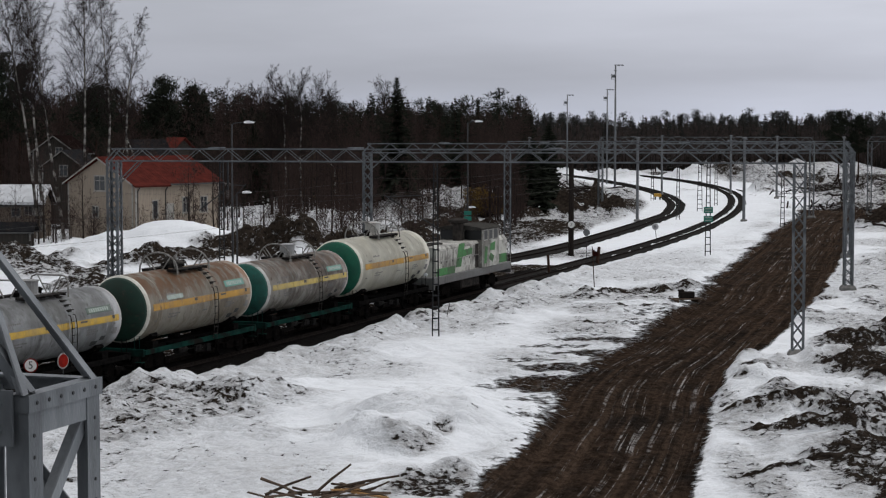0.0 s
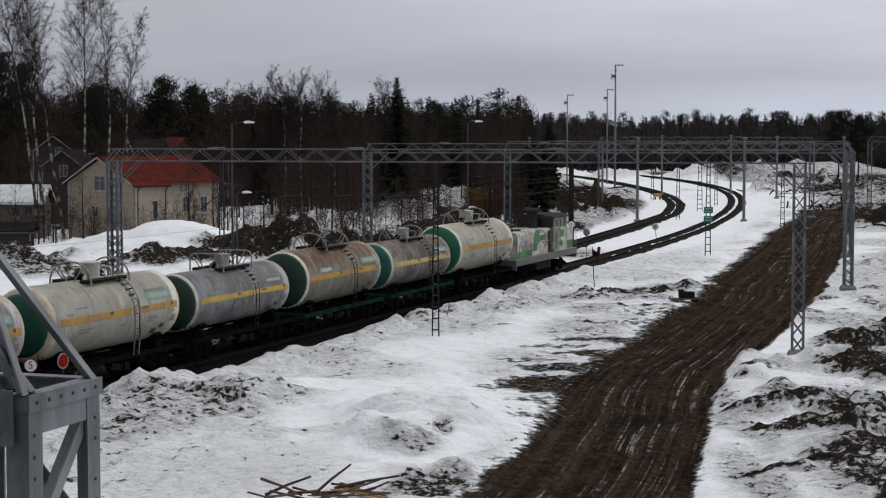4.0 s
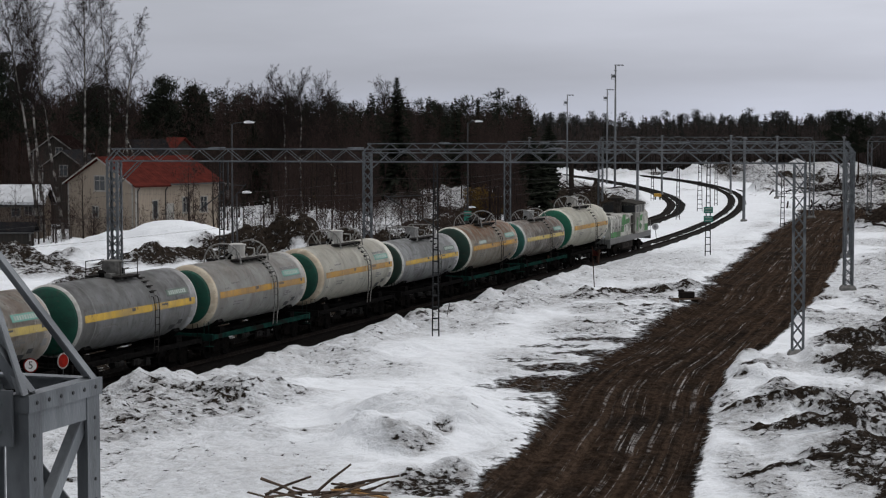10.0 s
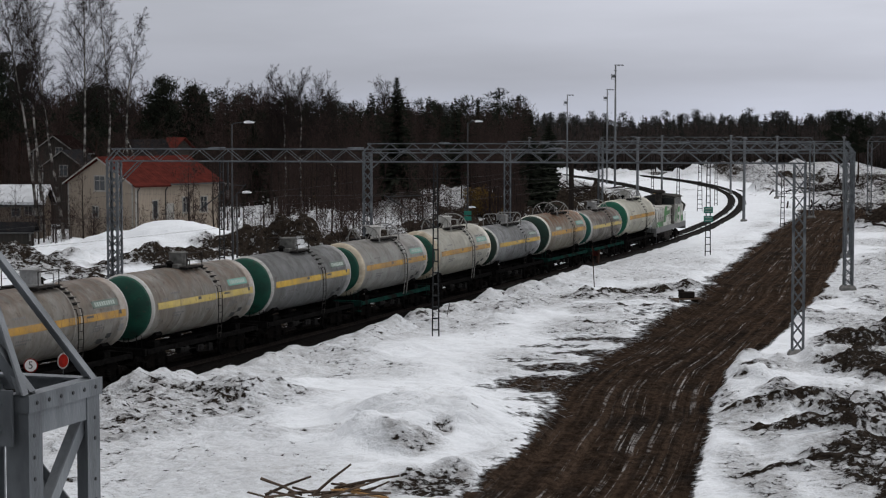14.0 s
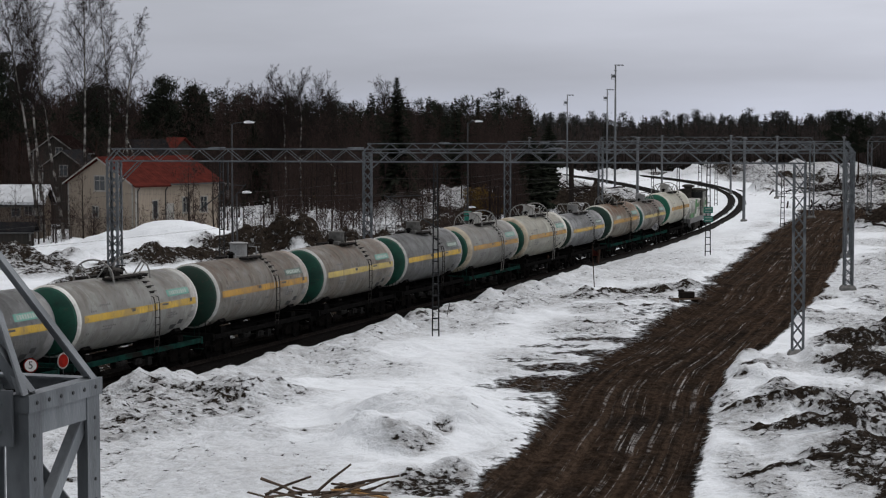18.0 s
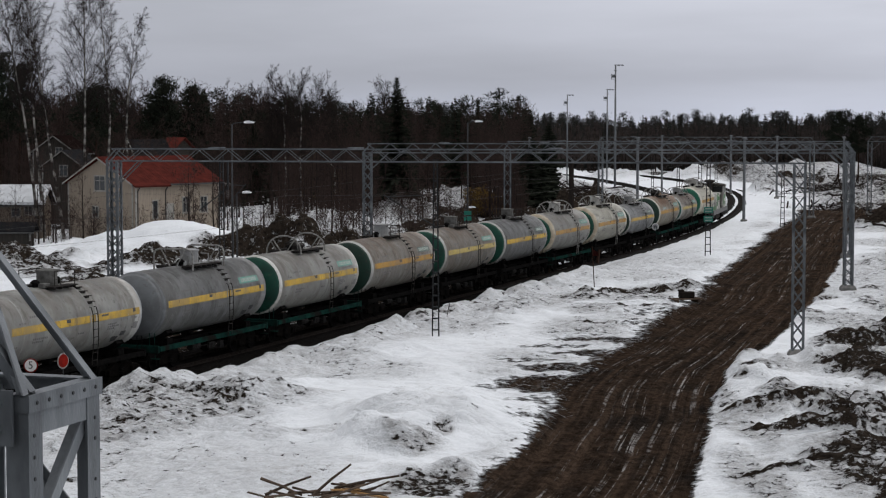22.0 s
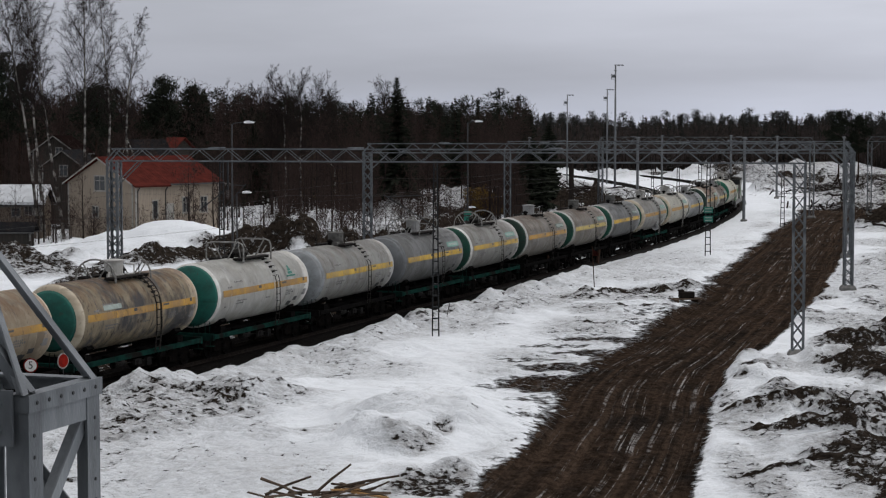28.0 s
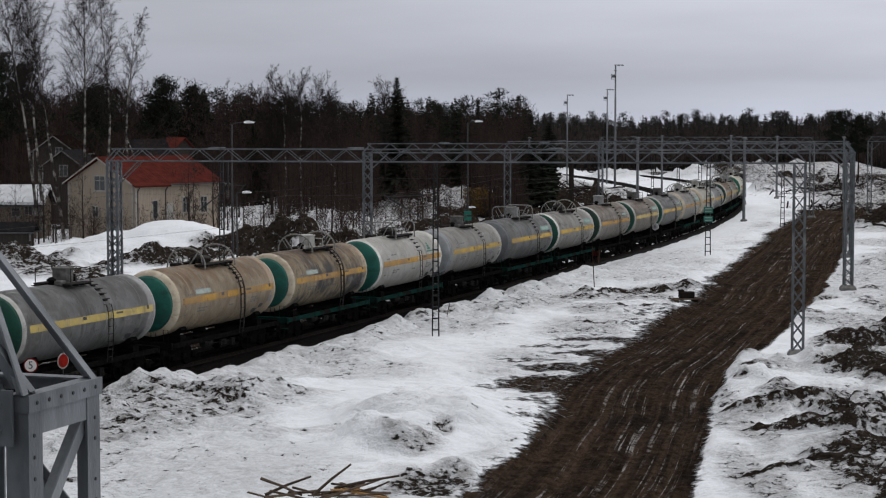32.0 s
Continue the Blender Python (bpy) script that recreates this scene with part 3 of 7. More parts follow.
    mud = mix(math_node("MULTIPLY", math_node("MULTIPLY", rut_gleam, bits), 0.92), mud, (0.46, 0.44, 0.42))
    fringe = noise_tex(2.6, 8, (0.8, 0.9, 1, 0), 0.76)
    rsum = math_node("ADD", attr("road"), math_node("MULTIPLY", math_node("SUBTRACT", fringe, 0.5), 1.7))
    rmask = ramp(rsum, 0.42, 0.60)
    base = mix(rmask, base, mud)
    stones = ramp(noise_tex(7.0, 6), 0.3, 0.7, (0.006, 0.0056, 0.0053), (0.018, 0.0165, 0.0155))
    bmask = ramp(math_node("ADD", attr("ballast"), math_node("MULTIPLY", math_node("SUBTRACT", noise_tex(1.4, 7), 0.5), 0.8)), 0.42, 0.6)
    base = mix(bmask, base, stones)
    l.new(base, b.inputs["Base Color"])
    dark = math_node("MAXIMUM", math_node("MAXIMUM", rmask, bmask), e)
    l.new(mix(dark, (0.7, 0.7, 0.7), (0.9, 0.9, 0.9)), b.inputs["Roughness"])
    l.new(mix(dark, (0.3, 0.3, 0.3), (0.0, 0.0, 0.0)), b.inputs["Specular IOR Level"])
    fine = math_node("ADD", math_node("MULTIPLY", noise_tex(1.7, 8, (0.8, 0.9, 1, 0), 0.66), 1.2), math_node("MULTIPLY", dark, noise_tex(4.0, 6)))
    fine = math_node("ADD", fine, math_node("MULTIPLY", math_node("MULTIPLY", rmask, rut_noise(2.2, 5)), 1.2))
    bp = n.new("ShaderNodeBump")
    bp.inputs["Strength"].default_value, bp.inputs["Distance"].default_value = 1.0, 0.4
    uneven = math_node("MAXIMUM", ramp(attr("earth"), 0.0, 0.3, (0.30, 0.30, 0.30), (1, 1, 1)), dark)
    l.new(math_node("MULTIPLY", fine, uneven), bp.inputs["Height"])
    l.new(bp.outputs[0], b.inputs["Normal"])
    return m


build_ground()


def ground_z(x, y):
    z, *_ = lay_of_land(np.array([float(x)]), np.array([float(y)]))
    return float(z[0])


# ---------------- rails and sleepers ----------------
def build_track(name, place, s0, s1, label, strips, bed_from):
    root = thing(name, label, "railway track", kind="structure")
    prof = [(-0.07, -0.17), (0.07, -0.17), (0.07, -0.15), (0.012, -0.12), (0.012, -0.045), (0.036, -0.03), (0.036, 0.0), (-0.036, 0.0), (-0.036, -0.03), (-0.012, -0.045), (-0.012, -0.12), (-0.07, -0.15)]
    for side in (-0.78, 0.78):
        vs, fs = [], []
        ss = np.arange(s0, s1, 2.0)
        for s in ss:
            x, y, h = place(s)
            for u, v in prof:
                w = side + u
                vs.append((x + w * math.cos(h), y - w * math.sin(h), v))
        for k in range(len(ss) - 1):
            for j in range(12):
                i = (j + 1) % 12
                fs.append((k * 12 + j, k * 12 + i, k * 12 + 12 + i, k * 12 + 12 + j))
        part("rail", mesh_from("rail", vs, fs), RAIL, root)
    # dark ballast showing through the snow as strips along the rails
    rng = np.random.default_rng(3)
    for c, w in strips:
        ss = np.arange(bed_from, s1, 1.5)
        vs, fs = [], []
        for s in ss:
            x, y, h = place(s)
            a, b = c - w / 2 + rng.normal() * 0.04, c + w / 2 + rng.normal() * 0.04
            for q, zz in ((a - 0.22, -0.34), (a, -0.155), (b, -0.155), (b + 0.22, -0.34)):
                vs.append((x + q * math.cos(h), y - q * math.sin(h), zz))
        for k in range(len(ss) - 1):
            for j in range(3):
                fs.append((4 * k + j, 4 * k + j + 1, 4 * k + j + 5, 4 * k + j + 4))
        part("ballast_strip", mesh_from("ballast_strip", vs, fs), BALLAST, root)
    return root


def side_place(s):
    x, y = np.interp(s, SIDE_S, SIDE_X), np.interp(s, SIDE_S, SIDE_Y)
    x2, y2 = np.interp(s + 1, SIDE_S, SIDE_X), np.interp(s + 1, SIDE_S, SIDE_Y)
    return x, y, math.atan2(x2 - x, y2 - y)


build_track("track_1", on_line, -60, 400, "wet dark rails of a curved track on ballast", ((-0.78, 0.82), (0.80, 0.88)), 48)
build_track("track_2", side_place, 40, 500, "second curved track beside the first one", ((-0.72, 0.98), (0.74, 0.98)), 150)

# ---------------- tank wagons ----------------
ZC, R = 2.94, 1.5
ALONG = Matrix.Translation((0, 0, ZC)) @ Matrix.Rotation(-math.pi / 2, 4, "X")


def tank_paint(name, base, dirt, rust, grime=0.45, rust_amount=0.0, top_soot=0.3):
    """Weathered tank paint: run-off streaks down the sides, spilt product and rust on top."""
    m = bpy.data.materials.new(name)
    m.use_nodes = True
    n, l = m.node_tree.nodes, m.node_tree.links
    b = n["Principled BSDF"]
    b.inputs["Roughness"].default_value = 0.6
    b.inputs["Specular IOR Level"].default_value = 0.25
    co = n.new("ShaderNodeTexCoord")
    oi = n.new("ShaderNodeObjectInfo")
    shift = n.new("ShaderNodeVectorMath")
    shift.operation = "MULTIPLY_ADD"
    comb = n.new("ShaderNodeCombineXYZ")
    for s in range(3):
        l.new(oi.outputs["Random"], comb.inputs[s])
    l.new(comb.outputs[0], shift.inputs[0])
    shift.inputs[1].default_value = (50, 70, 30)
    l.new(co.outputs["Object"], shift.inputs[2])

    def tex(scale, detail, stretch):
        mp = n.new("ShaderNodeMapping")
        mp.inputs["Scale"].default_value = stretch
        l.new(shift.outputs[0], mp.inputs["Vector"])
        t = n.new("ShaderNodeTexNoise")
        t.inputs["Scale"].default_value, t.inputs["Detail"].default_value, t.inputs["Roughness"].default_value = scale, detail, 0.62
        l.new(mp.outputs[0], t.inputs["Vector"])
        return t.outputs["Fac"]

    def ramp(src, p0, p1, v0=0.0, v1=1.0):
        r = n.new("ShaderNodeMapRange")
        r.interpolation_type = "SMOOTHSTEP"
        for k, v in (("From Min", p0), ("From Max", p1), ("To Min", v0), ("To Max", v1)):
            r.inputs[k].default_value = v
        l.new(src, r.inputs["Value"])
        return r.outputs[0]

    def mul(a, c):
        x = n.new("ShaderNodeMath")
        x.operation = "MULTIPLY"
        for s, v in ((0, a), (1, c)):
            if isinstance(v, float):
                x.inputs[s].default_value = v
            else:
                l.new(v, x.inputs[s])
        return x.outputs[0]

    def mix(fac, a, c):
        x = n.new("ShaderNodeMixRGB")
        l.new(fac, x.inputs[0])
        for s, v in ((1, a), (2, c)):
            if isinstance(v, tuple):
                x.inputs[s].default_value = (*v, 1)
            else:
                l.new(v, x.inputs[s])
        return x.outputs[0]

    sep = n.new("ShaderNodeSeparateXYZ")
    l.new(co.outputs["Object"], sep.inputs[0])
    col = mix(ramp(tex(1.1, 6, (1, 1, 1)), 0.3, 0.7), base, tuple(0.8 * v for v in base))
    col = mix(mul(ramp(tex(0.55, 6, (1, 1.3, 1)), 0.44, 0.60), 0.95 * grime), col, dirt)
    col = mix(mul(ramp(tex(2.4, 8, (1, 1, 0.7)), 0.57, 0.66), 0.35), col, tuple(min(0.8, 1.35 * v) for v in base))
    col = mix(mul(ramp(tex(4.2, 8, (1, 1, 0.55)), 0.585, 0.66), 0.75 * grime), col, (0.055, 0.04, 0.03))
    streak = mul(ramp(tex(1.7, 7, (1.0, 1.1, 0.32)), 0.47, 0.74), float(grime))
    col = mix(streak, col, dirt)
    col = mix(mul(ramp(tex(7.0, 5, (1, 1, 0.5)), 0.56, 0.74), 0.5 * grime), col, tuple(0.5 * v for v in dirt))
    runs = mul(ramp(tex(2.6, 6, (0.25, 1.0, 0.10)), 0.54, 0.68), ramp(tex(0.8, 3, (1, 1, 1)), 0.40, 0.60))
    col = mix(mul(runs, 0.25 + 0.6 * grime), col, tuple(0.55 * v for v in dirt))
    top = ramp(sep.outputs["Z"], ZC + 0.25, ZC + 1.45)
    col = mix(mul(mul(top, ramp(tex(0.9, 7, (1, 1, 1)), 0.36, 0.62)), float(top_soot)), col, tuple(0.45 * v for v in dirt))
    if rust_amount:
        col = mix(mul(mul(ramp(sep.outputs["Z"], ZC + 0.0, ZC + 1.2), ramp(tex(1.3, 8, (1, 1.6, 0.7)), 0.40, 0.56)), float(rust_amount)), col, rust)
    l.new(col, b.inputs["Base Color"])
    t3 = tex(14, 4, (1, 1, 1))
    bp = n.new("ShaderNodeBump")
    bp.inputs["Distance"].default_value = 0.006
    l.new(t3, bp.inputs["Height"])
    l.new(bp.outputs[0], b.inputs["Normal"])
    return m


GREY_DIRT, BROWN_DIRT, RUST_C = (0.13, 0.125, 0.115), (0.17, 0.125, 0.08), (0.20, 0.085, 0.03)
P_WHITE = tank_paint("tank_white", (0.627, 0.622, 0.589), (0.33, 0.30, 0.25), RUST_C, 0.35, 0.0, 0.25)
P_IVORY = tank_paint("tank_ivory", (0.627, 0.613, 0.532), (0.40, 0.37, 0.29), RUST_C, 0.35, 0.0, 0.12)
P_CREAM = tank_paint("tank_cream", (0.589, 0.580, 0.513), (0.36, 0.34, 0.285), RUST_C, 0.4, 0.1, 0.15)
P_SILVER = tank_paint("tank_silver", (0.374, 0.383, 0.387), GREY_DIRT, RUST_C, 0.5, 0.0, 0.45)
P_GREY = tank_paint("tank_grey", (0.267, 0.270, 0.269), GREY_DIRT, RUST_C, 0.55, 0.0, 0.55)
P_BROWNISH = tank_paint("tank_soiled", (0.356, 0.338, 0.307), (0.20, 0.165, 0.13), RUST_C, 0.6, 0.25, 0.5)
P_SOOTY = tank_paint("tank_sooty", (0.374, 0.356, 0.320), (0.12, 0.10, 0.085), (0.15, 0.085, 0.05), 0.85, 0.6, 0.5)
P_RUSTY = tank_paint("tank_rusty", (0.374, 0.347, 0.294), BROWN_DIRT, (0.19, 0.09, 0.04), 0.5, 0.9, 0.35)
P_STAINED = tank_paint("tank_stained", (0.450, 0.375, 0.275), (0.22, 0.17, 0.125), (0.24, 0.13, 0.06), 0.55, 0.55, 0.3)
P_OILY = tank_paint("tank_oily", (0.410, 0.340, 0.235), (0.085, 0.085, 0.09), (0.23, 0.13, 0.06), 1.0, 0.5, 0.2)
P_LIGHT = tank_paint("tank_light_grey", (0.427, 0.427, 0.405), (0.24, 0.22, 0.19), RUST_C, 0.45, 0.1, 0.4)
RIM_CREAM = tank_paint("rim_cream", (0.50, 0.44, 0.34), (0.26, 0.20, 0.13), RUST_C, 0.45, 0.0, 0.2)
E_GREEN = tank_paint("end_green", (0.009, 0.066, 0.043), (0.009, 0.026, 0.020), RUST_C, 0.45, 0.0, 0.3)
E_BRIGHT = tank_paint("end_bright_green", (0.010, 0.105, 0.062), (0.010, 0.05, 0.035), RUST_C, 0.35, 0.0, 0.2)
E_TEAL = tank_paint("end_teal", (0.016, 0.115, 0.09), (0.016, 0.045, 0.038), RUST_C, 0.5, 0.0, 0.3)
E_DARK = tank_paint("end_dark_green", (0.011, 0.036, 0.025), (0.018, 0.021, 0.015), RUST_C, 0.5, 0.0, 0.4)
E_GREY = tank_paint("end_grey", (0.27, 0.285, 0.295), (0.13, 0.13, 0.13), RUST_C, 0.4, 0.0, 0.3)
E_DULL = tank_paint("end_dull_grey", (0.13, 0.137, 0.142), (0.07, 0.07, 0.07), RUST_C, 0.4, 0.0, 0.3)
S_YELLOW = tank_paint("stripe_yellow", (0.50, 0.32, 0.045), (0.24, 0.175, 0.08), RUST_C, 0.75, 0.0, 0.0)
S_ORANGE = tank_paint("stripe_orange", (0.42, 0.235, 0.042), (0.22, 0.14, 0.07), RUST_C, 0.75, 0.0, 0.0)
S_PALE = tank_paint("stripe_faded", (0.46, 0.35, 0.10), (0.27, 0.22, 0.12), RUST_C, 0.6, 0.0, 0.0)
PLATE_TEAL = mat("panel_teal", (0.10, 0.26, 0.21), (0.14, 0.24, 0.20), 0.6, 0, 4)
PLATE_DARK = mat("panel_dark_green", (0.07, 0.10, 0.08), (0.10, 0.12, 0.10), 0.6, 0, 4)
PALE_BARS = mat("pale_lettering", (0.30, 0.35, 0.31), (0.22, 0.26, 0.23), 0.6, 0, 4)
GREY_BARS = mat("grey_lettering", (0.14, 0.14, 0.14), (0.20, 0.19, 0.18), 0.6, 0, 4)
STRAP = mat("strap_iron", (0.045, 0.042, 0.04), (0.022, 0.02, 0.018), 0.8, 0.1, 5)
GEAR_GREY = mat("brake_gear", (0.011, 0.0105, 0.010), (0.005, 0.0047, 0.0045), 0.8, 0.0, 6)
HATCH_GREY = mat("hatch_grey", (0.14, 0.138, 0.13), (0.07, 0.068, 0.064), 0.75, 0.0, 4)
HATCH_DULL = mat("hatch_dull", (0.06, 0.056, 0.052), (0.028, 0.026, 0.024), 0.75, 0.0, 4)
BRAKE_GREY = mat("brake_cylinder", (0.03, 0.029, 0.028), (0.012, 0.0115, 0.011), 0.75, 0.0, 6)

MESH = {}


def shared(key, build, material=None, smooth=False):
    """A mesh that is built once and used by every alike part."""
    if key not in MESH:
        bm = bmesh.new()
        build(bm)
        me = bpy.data.meshes.new(key)
        bm.to_mesh(me)
        bm.free()
        if smooth:
            me.polygons.foreach_set("use_smooth", [True] * len(me.polygons))
        if material:
            me.materials.append(material)
        MESH[key] = me
    return MESH[key]


def put(name, me, parent, at=None, material=None, label=""):
    ob = new(name, me)
    ob.parent = parent
    if at is not None:
        ob.matrix_basis = at
    if material:
        if not me.materials:
            me.materials.append(None)
        ob.material_slots[0].link = "OBJECT"
        ob.material_slots[0].material = material
    if label:
        ob["label"] = label
    return ob


def wrap(bm, y0, y1, a0, a1, r, steps=5):
    """A thin curved plate on the barrel from y0 to y1, angles from the horizontal in degrees, on the right side."""
    for k in range(steps):
        b0, b1 = radians(a0 + (a1 - a0) * k / steps), radians(a0 + (a1 - a0) * (k + 1) / steps)
        q = [bm.verts.new((r * math.cos(b), y, ZC + r * math.sin(b))) for b, y in ((b0, y0), (b0, y1), (b1, y1), (b1, y0))]
        bm.faces.new(q)


def barrel_mesh(bm):
    prof = []
    for y in np.linspace(-5.0, 5.0, 21):
        prof += [(R, y)]
        if abs(abs(y) - 2.5) < 0.01 or abs(y) < 0.01:
            prof += [(R + 0.008, y + 0.03), (R, y + 0.06)]
        lathe(bm, prof, ALONG, 40, caps=False)


def end_mesh(bm):
    lathe(bm, [(1.27, 0.0), (1.15, 0.06), (0.95, 0.135), (0.7, 0.195), (0.4, 0.235), (0.05, 0.255)], Matrix.Identity(4), 40)


def rim_thin_mesh(bm):
    lathe(bm, [(1.503, -0.02), (1.503, 0.03), (1.48, 0.10), (1.42, 0.17)], Matrix.Identity(4), 40, caps=False)


def end_wide_mesh(bm):
    lathe(bm, [(1.42, 0.0), (1.33, 0.07), (1.15, 0.16), (0.95, 0.235), (0.7, 0.30), (0.4, 0.345), (0.05, 0.37)], Matrix.Identity(4), 40)


def rim_mesh(bm):
    lathe(bm, [(1.503, -0.02), (1.503, 0.03), (1.475, 0.12), (1.42, 0.20), (1.35, 0.255), (1.27, 0.30)], Matrix.Identity(4), 40, caps=False)


def arch_rail(bm, w=1.0, h=0.98, flat=False):
    pts = []
    if flat:
        for x, z in ((-w, 0), (-w, h * 0.72), (-w * 0.92, h * 0.92), (-w * 0.7, h), (0, h), (w * 0.7, h), (w * 0.92, h * 0.92), (w, h * 0.72), (w, 0)):
            pts.append((x, 0, z))
    else:
        for k in range(13):
            a = math.pi * k / 12
            pts.append((-w * math.cos(a), 0, h * math.sin(a) ** 0.8 if 0 < k < 12 else 0))
    tube(bm, pts, 0.042, 6)
    for sx in (-1, 1):
        tube(bm, [(sx * w * 0.62, 0, h * (0.98 if flat else 0.80)), (sx * 0.12, 0, 0.1)], 0.034, 5)
        tube(bm, [(sx * w * 0.75, 0, h * 0.7), (sx * w * 0.6, 0.55, 0.05)], 0.030, 5)


def side_rail(bm):
    for sx in (0.85,):
        for y in (-0.75, 0.75):
            tube(bm, [(sx, y, -0.12), (sx, y, 0.62)], 0.022, 5)
        tube(bm, [(sx, -0.75, 0.62), (sx, 0.75, 0.62)], 0.022, 5)
        tube(bm, [(sx, -0.75, 0.3), (sx, 0.75, 0.3)], 0.009, 5)


def platform_mesh(bm, half=1.5):
    for sx in (-0.68, 0.68):
        box(bm, sx, 0, 0, 0.42, 2 * half + 0.2, 0.035)
        for y in np.arange(-half, half + 0.01, 0.5):
            box(bm, sx * 0.95, y, -0.07, 0.5, 0.05, 0.10)


def hatch_round(bm):
    lathe(bm, [(0.36, 0), (0.36, 0.22), (0.46, 0.23), (0.46, 0.29), (0.38, 0.36), (0.1, 0.42)], Matrix.Identity(4), 16)
    tube(bm, [(0.5, -0.9, 0.05), (0.5, -0.9, 0.5), (0.1, -0.7, 0.55), (-0.3, -0.55, 0.4)], 0.04, 5)
    tube(bm, [(-0.35, 0.8, 0.05), (-0.2, 0.8, 0.42), (0.3, 0.6, 0.46)], 0.035, 5)
    for k in range(8):
        a = k * math.pi / 4
        box(bm, 0.43 * math.cos(a), 0.43 * math.sin(a), 0.25, 0.07, 0.07, 0.14)
    tube(bm, [(-0.45, -0.5, 0.1), (-0.45, -0.5, 0.38), (0.3, -0.4, 0.42)], 0.03, 5)


def hatch_tall(bm):
    lathe(bm, [(0.46, 0), (0.46, 0.08), (0.43, 0.10), (0.43, 0.62), (0.47, 0.63), (0.47, 0.69), (0.3, 0.72), (0.05, 0.73)], Matrix.Identity(4), 18)
    tube(bm, [(0.3, 0.55, 0.0), (0.3, 0.55, 0.3), (0.3, 0.9, 0.32)], 0.035, 5)
    box(bm, 0.35, -0.75, 0.1, 0.3, 0.45, 0.2, bevel=0.03)
    tube(bm, [(0.42, -0.3, 0.2), (0.62, -0.5, 0.2)], 0.025, 5)


def hatch_box(bm):
    lathe(bm, [(0.48, 0), (0.48, 0.12), (0.42, 0.14), (0.42, 0.66), (0.47, 0.67), (0.47, 0.73), (0.2, 0.77)], Matrix.Identity(4), 18)
    tube(bm, [(0.45, 0.4, 0.1), (0.6, 0.75, 0.1), (0.6, 0.75, 0.5), (0.2, 0.75, 0.52)], 0.035, 5)
    box(bm, 0.0, -0.7, 0.12, 0.35, 0.3, 0.24, bevel=0.03)


def valve_mesh(bm):
    lathe(bm, [(0.12, 0), (0.12, 0.18), (0.2, 0.19), (0.2, 0.24), (0.06, 0.34)], Matrix.Identity(4), 10)


def ladder_mesh(bm):
    """From the stripe down the flank to the frame, two thin rails standing off a little."""
    rr = R + 0.10
    for dy in (-0.19, 0.19):
        pts = [(rr * math.cos(radians(a)), dy, ZC + rr * math.sin(radians(a))) for a in (20, 10, 3)]
        tube(bm, [(R * math.cos(radians(22)), dy, ZC + R * math.sin(radians(22)))] + pts + [(rr, dy, 2.2), (1.5, dy, 1.1)], 0.022, 5)
    for z in np.arange(1.3, ZC + 0.5, 0.32):
        box(bm, 1.575 if z > 2.0 else 1.53, 0, z, 0.03, 0.38, 0.022)


def climbing_rail(bm):
    """Two rails bent over the flank from the platform down to the frame, with rungs."""
    rr = R + 0.13
    for dy in (-0.22, 0.22):
        arc = [(rr * math.cos(radians(q)), dy, ZC + rr * math.sin(radians(q))) for q in range(72, -1, -8)]
        tube(bm, [(0.5, dy, ZC + R + 0.45)] + arc + [(rr, dy, 2.2), (1.52, dy, 1.15)], 0.024, 5)
    for q in range(66, -10, -11):
        box(bm, rr * math.cos(radians(q)), 0, ZC + rr * math.sin(radians(q)), 0.03, 0.44, 0.03)


def steps_mesh(bm):
    """Dark treads bolted to the flank above the ladder."""
    for a in (30, 40, 50, 60, 69):
        rr = R + 0.07
        m = Matrix.Translation((rr * math.cos(radians(a)), 0, ZC + rr * math.sin(radians(a))))
        box(bm, 0, 0, 0, 0.18, 0.40, 0.03, m)
        box(bm, -0.04, 0, -0.05, 0.03, 0.34, 0.09, m)


def sill_mesh(bm):
    box(bm, 0, 0, 0.98, 0.62, 10.8, 0.36, bevel=0.02)
    for y in (-3.9, 3.9):
        box(bm, 0, y, 0.98, 2.5, 0.45, 0.26)
        box(bm, 0, y, 1.30, 2.3, 0.5, 0.3)
    for y in (-1.4, 1.4):
        box(bm, 0, y, 1.0, 2.4, 0.14, 0.2)


def saddle_mesh(bm):
    """A cradle bent round the tank's belly, on two feet."""
    inner, outer = [], []
    for k in range(9):
        an = radians(-132 + 10.5 * k)
        c, sn = math.cos(an), math.sin(an)
        inner.append((R + 0.004, c, sn))
        outer.append((R + 0.17, c, sn))
    rows = []
    for y in (-0.28, 0.28):
        rows.append([bm.verts.new((r * c, y, ZC + r * sn)) for r, c, sn in inner + outer[::-1]])
    n = len(rows[0])
    for k in range(n):
        j = (k + 1) % n
        bm.faces.new((rows[0][k], rows[0][j], rows[1][j], rows[1][k]))
    for k in range(8):
        for row in rows:
            bm.faces.new((row[k], row[k + 1], row[n - 2 - k], row[n - 1 - k]))
    bmesh.ops.recalc_face_normals(bm, faces=bm.faces)


def side_beam_mesh(bm):
    box(bm, 0, 0, 0, 0.07, 10.6, 0.20)
    box(bm, -0.06, 0, 0.09, 0.14, 10.6, 0.025)
    box(bm, -0.06, 0, -0.09, 0.14, 10.6, 0.025)


